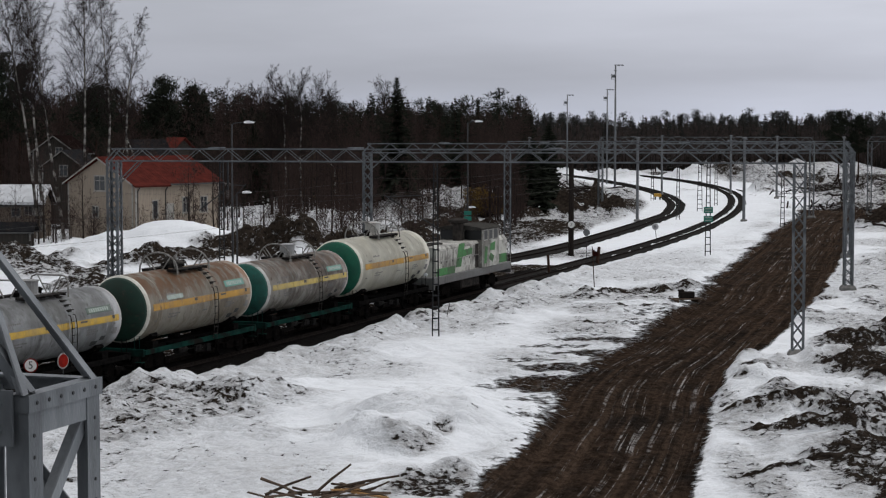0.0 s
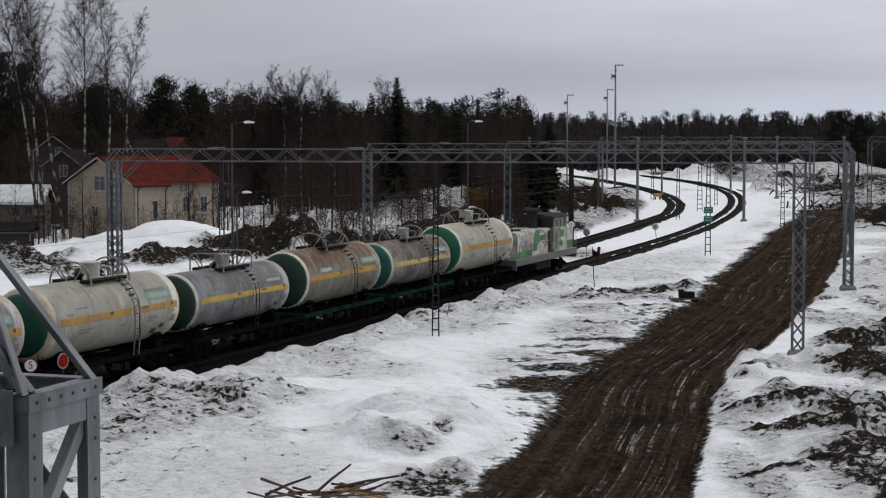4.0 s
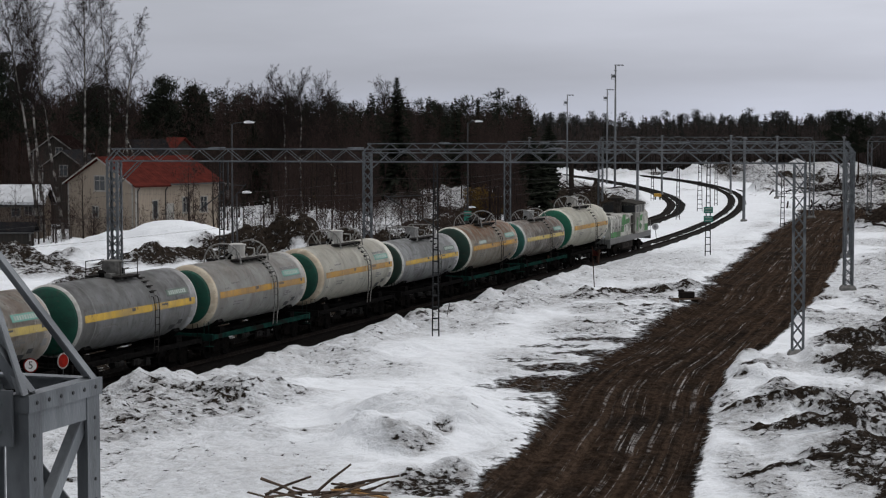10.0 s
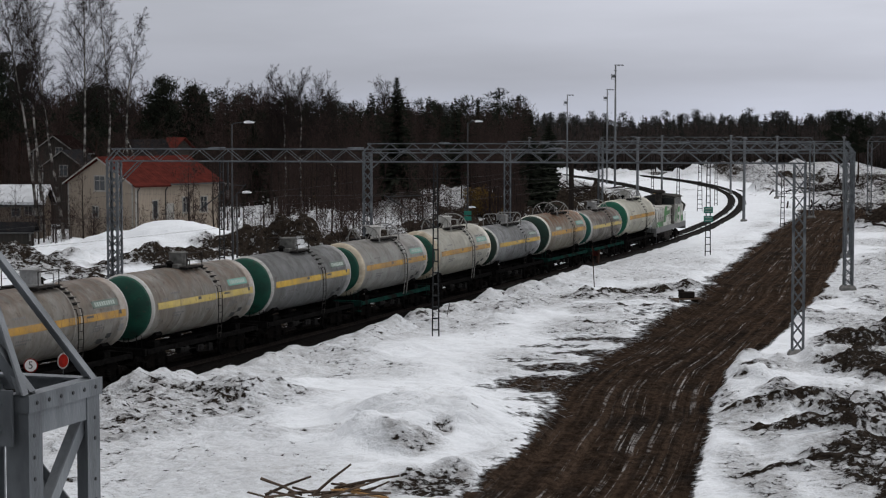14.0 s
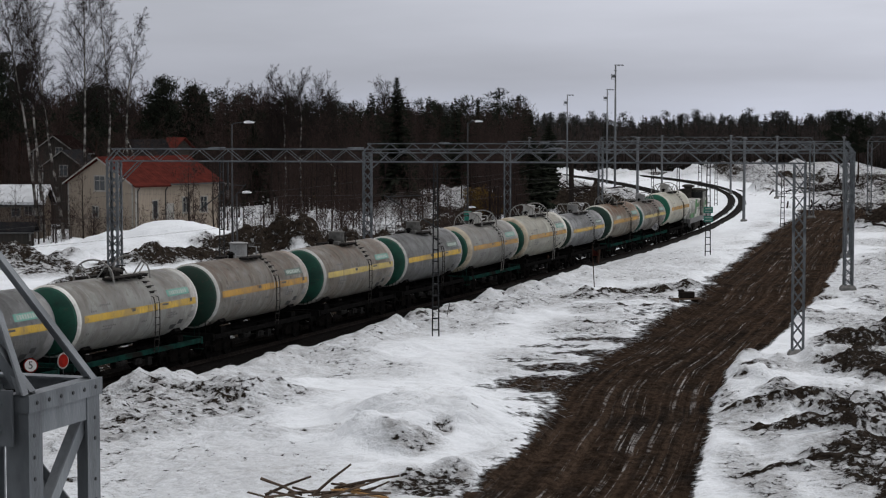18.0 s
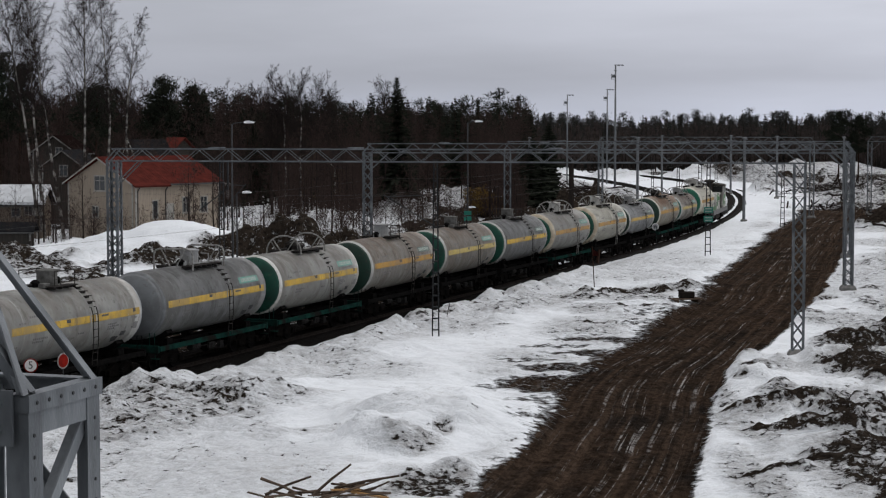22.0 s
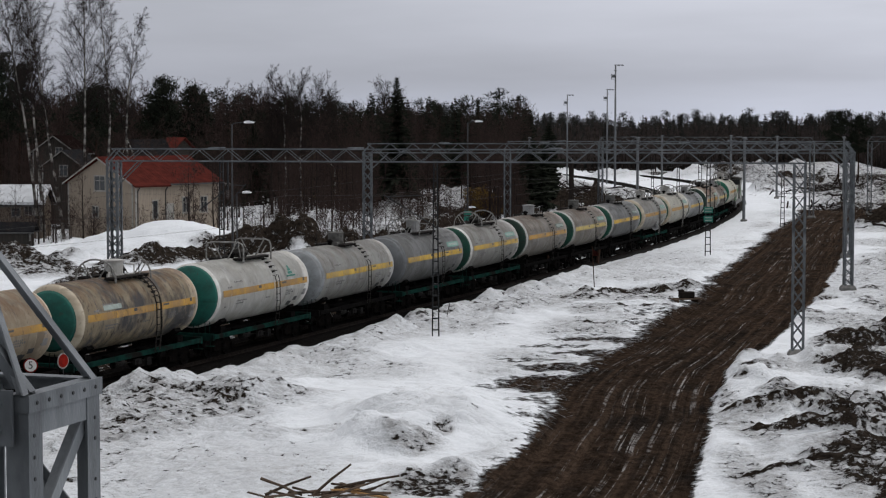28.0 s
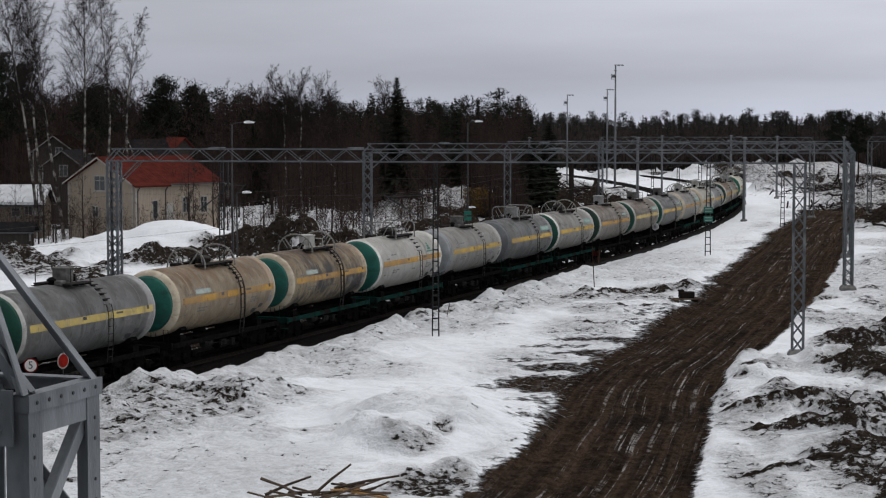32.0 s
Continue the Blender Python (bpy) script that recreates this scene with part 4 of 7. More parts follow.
def end_beam_mesh(bm):
    box(bm, 0, 0, 0, 2.9, 0.16, 0.34, bevel=0.02)
    for sx in (-1.25, 1.25):
        tube(bm, [(sx, 0.05, 0.1), (sx, 0.05, 0.75), (sx * 0.8, 0.05, 0.75), (sx * 0.8, 0.05, 0.1)], 0.02, 5)
        box(bm, sx, 0.05, -0.42, 0.4, 0.22, 0.03)
        tube(bm, [(sx, 0.0, -0.42), (sx, 0.0, -0.1)], 0.018, 5)


def coupler_mesh(bm):
    box(bm, 0, 0.25, 0, 0.2, 0.6, 0.2)
    box(bm, 0.05, 0.62, 0, 0.42, 0.32, 0.34, bevel=0.06)
    tube(bm, [(0.3, 0.05, 0), (0.35, 0.35, -0.28), (0.33, 0.7, -0.12)], 0.035, 6)


def bogie_frame_mesh(bm):
    for sx in (-1.02, 1.02):
        vs = [(-1.25, 0.62), (-0.85, 0.66), (-0.45, 0.88), (0.45, 0.88), (0.85, 0.66), (1.25, 0.62), (1.25, 0.42), (0.8, 0.40), (0.42, 0.30), (-0.42, 0.30), (-0.8, 0.40), (-1.25, 0.42)]
        a = [bm.verts.new((sx - 0.09, y, z)) for y, z in vs]
        b = [bm.verts.new((sx + 0.09, y, z)) for y, z in vs]
        bm.faces.new(a[::-1])
        bm.faces.new(b)
        for k in range(12):
            j = (k + 1) % 12
            bm.faces.new((a[k], a[j], b[j], b[k]))
        for y in (-0.925, 0.925):
            box(bm, sx + (0.12 if sx > 0 else -0.12), y, 0.48, 0.16, 0.3, 0.3, bevel=0.04)
    box(bm, 0, 0, 0.74, 2.1, 0.42, 0.24)


def spring_mesh(bm):
    lathe(bm, [(0.14 + 0.04 * (k % 2), 0.34 + 0.035 * k) for k in range(10)], Matrix.Identity(4), 8)


def wheelset_mesh(bm):
    turn = Matrix.Rotation(math.pi / 2, 4, "Y")
    for sx in (-1, 1):
        prof = [(0.10, -0.10), (0.18, -0.10), (0.20, -0.03), (0.38, -0.02), (0.41, -0.065), (0.505, -0.065), (0.505, -0.035), (0.475, -0.03), (0.468, 0.065), (0.40, 0.065), (0.37, 0.03), (0.18, 0.05), (0.10, 0.08)]
        lathe(bm, prof, Matrix.Translation((sx * 0.79, 0, 0)) @ (turn if sx > 0 else Matrix.Rotation(-math.pi / 2, 4, "Y")), 20)
        box(bm, sx * 0.83, 0.28, 0, 0.02, 0.06, 0.06)
    lathe(bm, [(0.085, -1.05), (0.085, 1.05)], turn, 10)


def brake_mesh(bm):
    lathe(bm, [(0.1, -0.42), (0.17, -0.40), (0.17, 0.40), (0.1, 0.42)], Matrix.Translation((0.75, -0.9, 0.72)) @ Matrix.Rotation(math.pi / 2, 4, "X"), 12)
    lathe(bm, [(0.09, -0.3), (0.18, -0.28), (0.18, 0.1), (0.06, 0.32)], Matrix.Translation((-0.7, 0.8, 0.74)) @ Matrix.Rotation(math.pi / 2, 4, "X"), 12)
    tube(bm, [(0.75, -0.5, 0.68), (0.7, 1.6, 0.62)], 0.03, 5)
    tube(bm, [(0.3, -3.0, 0.55), (0.3, 3.0, 0.55)], 0.025, 5)
    box(bm, 0.9, 0.5, 0.66, 0.12, 0.6, 0.26)
    box(bm, 1.0, 1.25, 0.62, 0.16, 0.36, 0.36)


def drain_mesh(bm):
    lathe(bm, [(0.2, 0), (0.2, -0.25), (0.12, -0.28), (0.12, -0.42)], Matrix.Translation((0, 0, 1.46)), 10)


def name_panel(bm):
    wrap(bm, 2.35, 4.35, 17, 29, R + 0.012)


def name_bars(bm, a=23.0, y0=2.55, y1=4.15, n=9, h=3.4):
    st = (y1 - y0) / n
    for k in range(n):
        wrap(bm, y0 + k * st, y0 + (k + 0.72) * st, a - h, a + h, R + 0.018, 2)


def small_marks(bm):
    rng = random.Random(5)
    for y, a, ln in ((-4.2, 12, 0.5), (-3.4, 20, 0.9), (-3.3, -14, 1.1), (-3.3, -19, 0.8), (2.3, -12, 0.7), (2.3, -16, 0.9), (2.3, -20, 0.6), (4.3, -24, 0.35), (4.45, -8, 0.2), (-4.55, -22, 0.3), (0.0, -18, 0.5)):
        n = max(2, int(ln / 0.13))
        for k in range(n):
            wrap(bm, y + k * ln / n, y + (k + 0.7) * ln / n, a, a + 2.3 + rng.random(), R + 0.012, 1)


HAZARD = [(f"hazard_{k}", q) for k, q in enumerate(((3.55, 3.95, -36, -27, R + 0.012, 2), (2.95, 3.25, -42, -35, R + 0.012, 2), (4.3, 4.5, 3, 9, R + 0.014, 2), (1.75, 2.3, 4, 7, R + 0.014, 1), (-0.9, -0.6, 3, 8, R + 0.014, 1)))]


def pale_plate(bm):
    wrap(bm, -3.4, -1.9, 12, 20, R + 0.012, 3)


def trefoil(bm):
    """A plain teal tree-like shape and a bar under it."""
    for y0, y1, a0, a1 in ((2.7, 3.2, 20, 25), (2.78, 3.12, 26, 31), (2.86, 3.04, 32, 37), (2.45, 3.5, 15, 18)):
        wrap(bm, y0, y1, a0, a1, R + 0.014, 2)


# per wagon, from the locomotive backwards: paint, end, stripe, rails, hatch, frame, panel, words
CONSIST = [
    (P_IVORY, E_BRIGHT, S_ORANGE, "arch", "box", FRAME_BLACK, None, "white tank wagon with a large green end"),
    (P_SOOTY, E_TEAL, S_PALE, "arch", "box", FRAME_GREEN, PLATE_TEAL, "pale grey stained tank wagon with a teal end"),
    (P_RUSTY, E_DARK, S_ORANGE, "arch", "round", FRAME_GREEN, PLATE_TEAL, "tank wagon with rusty brown top and dark green end"),
    (P_SILVER, E_DARK, S_YELLOW, "flat", "box", FRAME_BLACK, PLATE_DARK, "silver-grey tank wagon with a yellow stripe"),
    (P_CREAM, E_GREEN, S_ORANGE, "arch", "box", FRAME_BLACK, PLATE_TEAL, "cream-white tank wagon with a green end"),
    (P_LIGHT, E_GREEN, S_ORANGE, "arch", "box", FRAME_GREEN, PLATE_TEAL, "light grey tank wagon with cream rim and green end"),
    (P_GREY, E_GREEN, S_YELLOW, "rail", "tall", FRAME_BLACK, PLATE_DARK, "dull grey tank wagon with a tall round hatch"),
    (P_BROWNISH, E_GREEN, S_PALE, "rail", "tall", FRAME_BLACK, PLATE_TEAL, "soiled grey-brown tank wagon with a green end"),
    (P_BROWNISH, E_DARK, S_ORANGE, "rail", "box", FRAME_BLACK, PLATE_DARK, "soiled beige tank wagon with a dark green end"),
    (P_LIGHT, E_GREEN, S_YELLOW, "arch", "round", FRAME_GREEN, PLATE_TEAL, "pale tank wagon with rust-streaked top and green end"),
    (P_GREY, E_DULL, S_YELLOW, "flat", "box", FRAME_GREEN, PLATE_TEAL, "grey tank wagon with a plain grey end"),
    (P_LIGHT, E_GREY, S_YELLOW, "rail", "tall", FRAME_BLACK, None, "pale grey tank wagon with a bright yellow stripe"),
    (P_WHITE, E_TEAL, S_ORANGE, "flat", "round", FRAME_GREEN, None, "clean white tank wagon with a teal end"),
    (P_OILY, E_TEAL, S_ORANGE, "arch", "box", FRAME_GREEN, None, "tank wagon with oily brown stains and teal end"),
    (P_STAINED, E_TEAL, S_ORANGE, "arch", "round", FRAME_BLACK, None, "brown-stained tank wagon with a green end"),
    (P_GREY, E_GREEN, S_PALE, "rail", "tall", FRAME_BLACK, None, "dull grey tank wagon with a faded stripe"),
    (P_SILVER, E_GREEN, S_YELLOW, "arch", "round", FRAME_BLACK, PLATE_DARK, "silver tank wagon with a green end"),
    (P_GREY, E_DARK, S_YELLOW, "rail", "tall", FRAME_BLACK, PLATE_DARK, "grey tank wagon with a dark end"),
]
WAGONS, WHEELS = [], []


def tank_wagon(paint, end, stripe, rails, hatch, frame_m, panel, words):
    w = thing("tank_wagon", words, "tank wagon", group="wagons of the train")
    put("barrel", shared("barrel", barrel_mesh, smooth=True), w, None, paint)
    thick = paint in (P_CREAM, P_STAINED, P_OILY) or (paint is P_LIGHT and stripe is S_ORANGE)
    w["thick_rim"] = thick
    e_me = shared("tank_end", end_mesh, smooth=True) if thick else shared("tank_end_wide", end_wide_mesh, smooth=True)
    off = 5.30 if thick else 5.17
    bulge = Matrix.Diagonal((1, 1, 1.6 if end in (E_GREY, E_DULL) else 1.0, 1))
    put("rear_end", e_me, w, Matrix.Translation((0, -off, ZC)) @ Matrix.Rotation(math.pi / 2, 4, "X") @ bulge, end, "painted dished end")
    put("front_end", e_me, w, Matrix.Translation((0, off, ZC)) @ Matrix.Rotation(-math.pi / 2, 4, "X") @ bulge, end, "painted dished end")
    r_me = shared("tank_rim", rim_mesh, smooth=True) if thick else shared("tank_rim_thin", rim_thin_mesh, smooth=True)
    rim_paint = end if end in (E_GREY, E_DULL) else RIM_CREAM if thick else {P_RUSTY: P_CREAM, P_LIGHT: P_WHITE, P_GREY: P_LIGHT, P_BROWNISH: P_LIGHT, P_SOOTY: P_LIGHT, P_SILVER: P_LIGHT}.get(paint, paint)
    put("rear_rim", r_me, w, Matrix.Translation((0, -5.0, ZC)) @ Matrix.Rotation(math.pi / 2, 4, "X"), rim_paint)
    put("front_rim", r_me, w, Matrix.Translation((0, 5.0, ZC)) @ Matrix.Rotation(-math.pi / 2, 4, "X"), rim_paint)
    s_me = shared("stripe", lambda bm: wrap(bm, -4.75, 4.85, -2.5, 9.0, R + 0.008))
    other = Matrix.Rotation(math.pi, 4, "Z")
    for m in (None, other):
        put("stripe", s_me, w, m, stripe, "painted warning stripe")
        tagged(put("small_lettering", shared("small_marks", small_marks, GREY_BARS), w, m), kind="stuff")
        for key, args in HAZARD:
            put("hazard_plate", shared(key, lambda bm: wrap(bm, *args), DARK_PAINT), w, m)
        if panel:
            p = put("name_panel", shared("name_panel", name_panel), w, m, panel)
            put("lettering", shared("name_bars", name_bars, PALE_BARS), p)
        elif paint is P_WHITE and end is E_TEAL:
            put("emblem", shared("trefoil", trefoil, GREEN_SIGN), w, m)
        put("belly_mark", shared("belly_mark", lambda bm: wrap(bm, 3.05, 3.5, -47, -36, R + 0.012, 3), DARK_PAINT), w, m)
        put("end_placard", shared("end_placard", lambda bm: wrap(bm, 4.42, 4.78, -26, -14, R + 0.012, 3), WHITE_SIGN if paint in (P_CREAM, P_SILVER, P_LIGHT) else GREY_BARS), w, m)
        if thick and panel:
            put("upper_lettering", shared("upper_bars", lambda bm: name_bars(bm, 33.0, 2.3, 4.1, 11, 2.6), GREY_BARS), w, m)
        if paint in (P_RUSTY, P_STAINED, P_OILY):
            put("data_plate", shared("pale_plate", pale_plate, PALE_BARS), w, m)
        put("ladder", shared("ladder", ladder_mesh, STRAP), w, (m or Matrix.Identity(4)) @ Matrix.Translation((0, 1.15, 0)))
        if thick:
            put("climbing_rail", shared("climbing_rail", climbing_rail), w, (m or Matrix.Identity(4)) @ Matrix.Translation((0, 1.15, 0)), STRAP if paint in (P_STAINED, P_OILY) else RAILING_GREY, "bent ladder over the flank")
        put("treads", shared("steps", steps_mesh, STRAP), w, (m or Matrix.Identity(4)) @ Matrix.Translation((0, 1.15, 0)))
        put("side_beam", shared("side_beam", side_beam_mesh), w, (m or Matrix.Identity(4)) @ Matrix.Translation((1.42, 0, 1.10)), frame_m)
    band = shared("band", lambda bm: lathe(bm, [(R + 0.003, -0.04), (R + 0.014, -0.04), (R + 0.014, 0.04), (R + 0.003, 0.04)], Matrix.Rotation(-math.pi / 2, 4, "X"), 36, caps=False), STRAP)
    for y in (0.93, 1.37):
        put("strap", band, w, Matrix.Translation((0, y, ZC)), paint)
    thin = shared("thin_band", lambda bm: lathe(bm, [(R + 0.002, -0.02), (R + 0.009, -0.02), (R + 0.009, 0.02), (R + 0.002, 0.02)], Matrix.Rotation(-math.pi / 2, 4, "X"), 36, caps=False), STRAP)
    for y in (-3.9, 3.9):
        put("tank_band", thin, w, Matrix.Translation((0, y, ZC)), paint)
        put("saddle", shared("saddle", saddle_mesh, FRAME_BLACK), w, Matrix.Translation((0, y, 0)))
    top = ZC + R
    put("platform", shared("platform_short" if rails == "rail" else "platform", (lambda bm: platform_mesh(bm, 0.75)) if rails == "rail" else platform_mesh, STRAP), w, Matrix.Translation((0, 0, top + 0.02)))
    if rails == "rail":
        for m in (Matrix.Identity(4), other):
            put("railing", shared("side_rail", side_rail, STRAP), w, m @ Matrix.Translation((0, 0, top + 0.02)))
    else:
        me = shared("arch_" + rails, lambda bm: arch_rail(bm, flat=(rails == "flat")))
        for y in (-1.55, 1.55):
            put("guard_hoop", me, w, Matrix.Translation((0, y, top - 0.18)) @ (Matrix.Identity(4) if y < 0 else other), RAILING_GREY, "bent tube guard hoop")
    kinds = {"round": hatch_round, "tall": hatch_tall, "box": hatch_box}
    put("hatch", shared("hatch_" + hatch, kinds[hatch]), w, Matrix.Translation((0, 0, top - 0.04)), {"round": HATCH_DULL, "tall": HATCH_GREY, "box": P_LIGHT if paint in (P_WHITE, P_IVORY, P_CREAM, P_LIGHT, P_STAINED, P_OILY) else P_GREY}[hatch])
    put("valve", shared("valve", valve_mesh, GEAR_GREY), w, Matrix.Translation((0.05, -0.95, top - 0.03)))
    put("valve", shared("valve", valve_mesh, GEAR_GREY), w, Matrix.Translation((-0.1, 0.9, top - 0.03)))
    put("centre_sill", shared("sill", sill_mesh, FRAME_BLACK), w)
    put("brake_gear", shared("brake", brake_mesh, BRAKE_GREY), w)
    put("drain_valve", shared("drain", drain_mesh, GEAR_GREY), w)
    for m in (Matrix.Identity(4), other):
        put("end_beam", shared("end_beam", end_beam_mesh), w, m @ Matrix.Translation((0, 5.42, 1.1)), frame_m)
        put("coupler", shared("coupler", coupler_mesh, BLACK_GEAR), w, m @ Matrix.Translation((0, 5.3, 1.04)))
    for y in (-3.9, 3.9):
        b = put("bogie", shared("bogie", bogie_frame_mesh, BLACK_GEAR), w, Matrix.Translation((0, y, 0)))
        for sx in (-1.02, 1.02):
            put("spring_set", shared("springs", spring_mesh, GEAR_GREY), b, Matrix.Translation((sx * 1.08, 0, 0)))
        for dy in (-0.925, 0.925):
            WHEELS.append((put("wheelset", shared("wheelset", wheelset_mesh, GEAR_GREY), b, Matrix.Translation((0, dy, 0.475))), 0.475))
    return w


for spec in CONSIST:
    WAGONS.append(tank_wagon(*spec))
# tanks differ: girth against the usual one, front and rear edge of the shell
SIZES = {0: (1.085, 5.18, 5.53), 1: (0.925, 5.0, 4.92), 2: (1.01, 4.87, 5.09), 3: (0.915, 4.86, 4.98), 4: (1.03, 5.0, 5.18), 5: (1.02, 4.85, 5.34), 6: (1.025, 4.9, 5.0), 7: (1.025, 4.98, 4.9), 8: (1.035, 4.96, 5.17),
         9: (1.02, 4.85, 5.17), 10: (1.03, 5.08, 5.1), 11: (1.015, 5.02, 5.1), 12: (1.035, 4.98, 5.03), 13: (1.02, 4.87, 4.98), 14: (1.025, 4.93, 5.1)}
UNDER = ("bogie", "centre_sill", "end_beam", "coupler", "side_beam", "brake_gear", "drain_valve")
for k, w in enumerate(WAGONS):
    girth, yf, yr = SIZES.get(k, (1.02, 4.95, 5.1))
    rear_edge = 5.30 if w["thick_rim"] else 5.17
    st = (yf + yr) / (5.03 + rear_edge)
    fit = Matrix.Translation((0, yf - 5.03 * st, 1.44)) @ Matrix.Diagonal((girth, st, girth, 1)) @ Matrix.Translation((0, 0, -1.44))
    del w["thick_rim"]
    for o in w.children:
        if o.name.split(".")[0] not in UNDER:
            o.matrix_basis = fit @ o.matrix_basis


# ---------------- locomotive ----------------
L_WHITE = tank_paint("loco_white", (0.47, 0.465, 0.42), (0.075, 0.068, 0.058), RUST_C, 0.8, 0.0, 0.2)
L_GREEN = tank_paint("loco_green", (0.045, 0.19, 0.05), (0.04, 0.055, 0.03), RUST_C, 0.7, 0.0, 0.1)
L_GREY = tank_paint("loco_grey", (0.115, 0.115, 0.112), (0.07, 0.066, 0.062), RUST_C, 0.5, 0.0, 0.2)
L_ROOF = mat("loco_roof", (0.06, 0.058, 0.052), (0.03, 0.028, 0.026), 0.8, 0, 3, 0.003)
L_DARK = mat("loco_soot_and_shade", (0.025, 0.023, 0.022), (0.05, 0.045, 0.04), 0.8, 0, 4)
GLASS_DARK = mat("dark_glazing", (0.006, 0.007, 0.008), (0.010, 0.011, 0.012), 0.35, 0, 2)


def locomotive():
    t = thing("diesel_locomotive", "worn white and green diesel locomotive hauling the tank wagons", "locomotive")

    def hood(bm, y0, y1, x, z0, z1, cut=0.28):
        prof = [(-x, z0), (x, z0), (x, z1 - cut), (x - cut * 0.8, z1), (-x + cut * 0.8, z1), (-x, z1 - cut)]
        a = [bm.verts.new((u, y0, v)) for u, v in prof]
        b = [bm.verts.new((u, y1, v)) for u, v in prof]
        bm.faces.new(a)
        bm.faces.new(b[::-1])
        for k in range(6):
            j = (k + 1) % 6
            bm.faces.new((a[k], b[k], b[j], a[j]))
    bm = bmesh.new()
    box(bm, 0, 0, 1.40, 2.95, 13.2, 0.50, bevel=0.03)
    part("frame", bm, L_GREY, t)
    bm = bmesh.new()
    hood(bm, -5.9, 1.1, 1.28, 1.65, 3.50, 0.16)
    part("rear_hood", bm, L_WHITE, t)
    bm = bmesh.new()
    hood(bm, 4.2, 6.2, 1.28, 1.65, 3.55)
    part("front_hood", bm, L_WHITE, t)
    bm = bmesh.new()
    hood(bm, 1.1, 4.2, 1.5, 1.65, 4.30, 0.10)
    part("cab", bm, L_WHITE, t)
    bm = bmesh.new()
    pr = [(-1.58, 4.20), (1.58, 4.20)] + [(1.58 * math.cos(radians(q)), 4.24 + 0.26 * math.sin(radians(q))) for q in range(10, 171, 16)]
    a = [bm.verts.new((u, 0.85, v)) for u, v in pr]
    b = [bm.verts.new((u, 4.4, v)) for u, v in pr]
    bm.faces.new(a)
    bm.faces.new(b[::-1])
    for k in range(len(pr)):
        j = (k + 1) % len(pr)
        bm.faces.new((a[k], b[k], b[j], a[j]))
    part("cab_roof", bm, L_ROOF, t, "sooty grey cab roof")
    for x in (-0.95, 0.95):
        for y, nm in ((1.09, "rear_window"), (4.21, "front_window")):
            bm = bmesh.new()
            box(bm, x * 0.9, y, 3.86, 1.2, 0.02, 0.64, bevel=0.008)
            part(nm, bm, GLASS_DARK, t)
    for sx in (-1.505, 1.505):
        for y in (1.75, 2.65, 3.55):
            bm = bmesh.new()
            box(bm, sx, y, 3.82, 0.02, 0.62, 0.60, bevel=0.008)
            w = part("side_window", bm, GLASS_DARK, t)
            bm = bmesh.new()
            for dz in (-0.34, 0.34):
                box(bm, sx, y, 3.82 + dz, 0.035, 0.72, 0.05)
            for dy in (-0.34, 0.34):
                box(bm, sx, y + dy, 3.82, 0.035, 0.05, 0.72)
            part("window_frame", bm, L_WHITE, w)
    bm = bmesh.new()
    lathe(bm, [(0.36, 3.4), (0.36, 4.62), (0.66, 4.74), (0.68, 4.88), (0.42, 4.98), (0.2, 5.01)], Matrix.Translation((0, 0.62, 0)), 14)
    part("exhaust_pipe", bm, L_DARK, t, "sooty exhaust pipe with a wide cowl")
    bm = bmesh.new()
    for y in (-4.8, -3.2):
        lathe(bm, [(0.5, 3.46), (0.5, 3.58), (0.42, 3.60)], Matrix.Translation((0, y, 0)), 16)
    part("fan_cover", bm, L_ROOF, t)
    # panels and the green figure on the flank
    for m in (Matrix.Identity(4), Matrix.Rotation(math.pi, 4, "Z")):
        flip = m.to_euler().z > 1
        for y in np.arange(-5.5, 0.9, 0.92):
            bm = bmesh.new()
            yy = -y if flip else y
            box(bm, 1.288 if not flip else -1.288, y, 2.62, 0.025, 0.80, 1.25, bevel=0.01)
            d = part("hood_door", bm, L_WHITE, t)
            bm = bmesh.new()
            box(bm, 1.31 if not flip else -1.31, y + 0.3, 2.5, 0.03, 0.05, 0.16)
            part("door_handle", bm, L_DARK, d)
        sx = -1 if flip else 1
        bm = bmesh.new()
        box(bm, sx * 1.297, -4.4, 1.90, 0.02, 2.9, 0.46)
        part("green_band", bm, L_GREEN, t, "green painted lower band")
        bm = bmesh.new()
        v = [(-2.9, 2.0), (-2.0, 2.0), (-1.75, 2.62), (-0.2, 2.70), (-0.1, 3.12), (-1.55, 3.05), (-1.35, 3.5), (-2.35, 3.5)]
        bm.faces.new([bm.verts.new((sx * 1.318, y, z)) for y, z in (v if sx > 0 else v[::-1])])
        part("green_figure", bm, L_GREEN, t, "broad green painted figure")
        bm = bmesh.new()
        for v in ([(1.5, 1.9), (1.9, 1.9), (2.15, 3.0), (1.6, 3.1)], [(2.3, 2.2), (3.0, 1.9), (3.3, 2.3), (2.6, 2.6)], [(2.5, 2.75), (3.4, 2.7), (3.5, 3.3), (2.6, 3.2)]):
            bm.faces.new([bm.verts.new((sx * 1.512, y, z)) for y, z in (v if sx > 0 else v[::-1])])
        part("green_figure", bm, L_GREEN, t, "green painted figure on the cab")
        bm = bmesh.new()
        box(bm, sx * 1.295, 5.2, 2.0, 0.02, 1.9, 0.6)
        part("green_band", bm, L_GREEN, t)
        # flat dark panel stands in for the shade inside the door recess
        bm = bmesh.new()
        box(bm, sx * 1.30, 0.72, 2.5, 0.03, 0.5, 1.6)
        part("recess_shade_panel", bm, L_DARK, t)
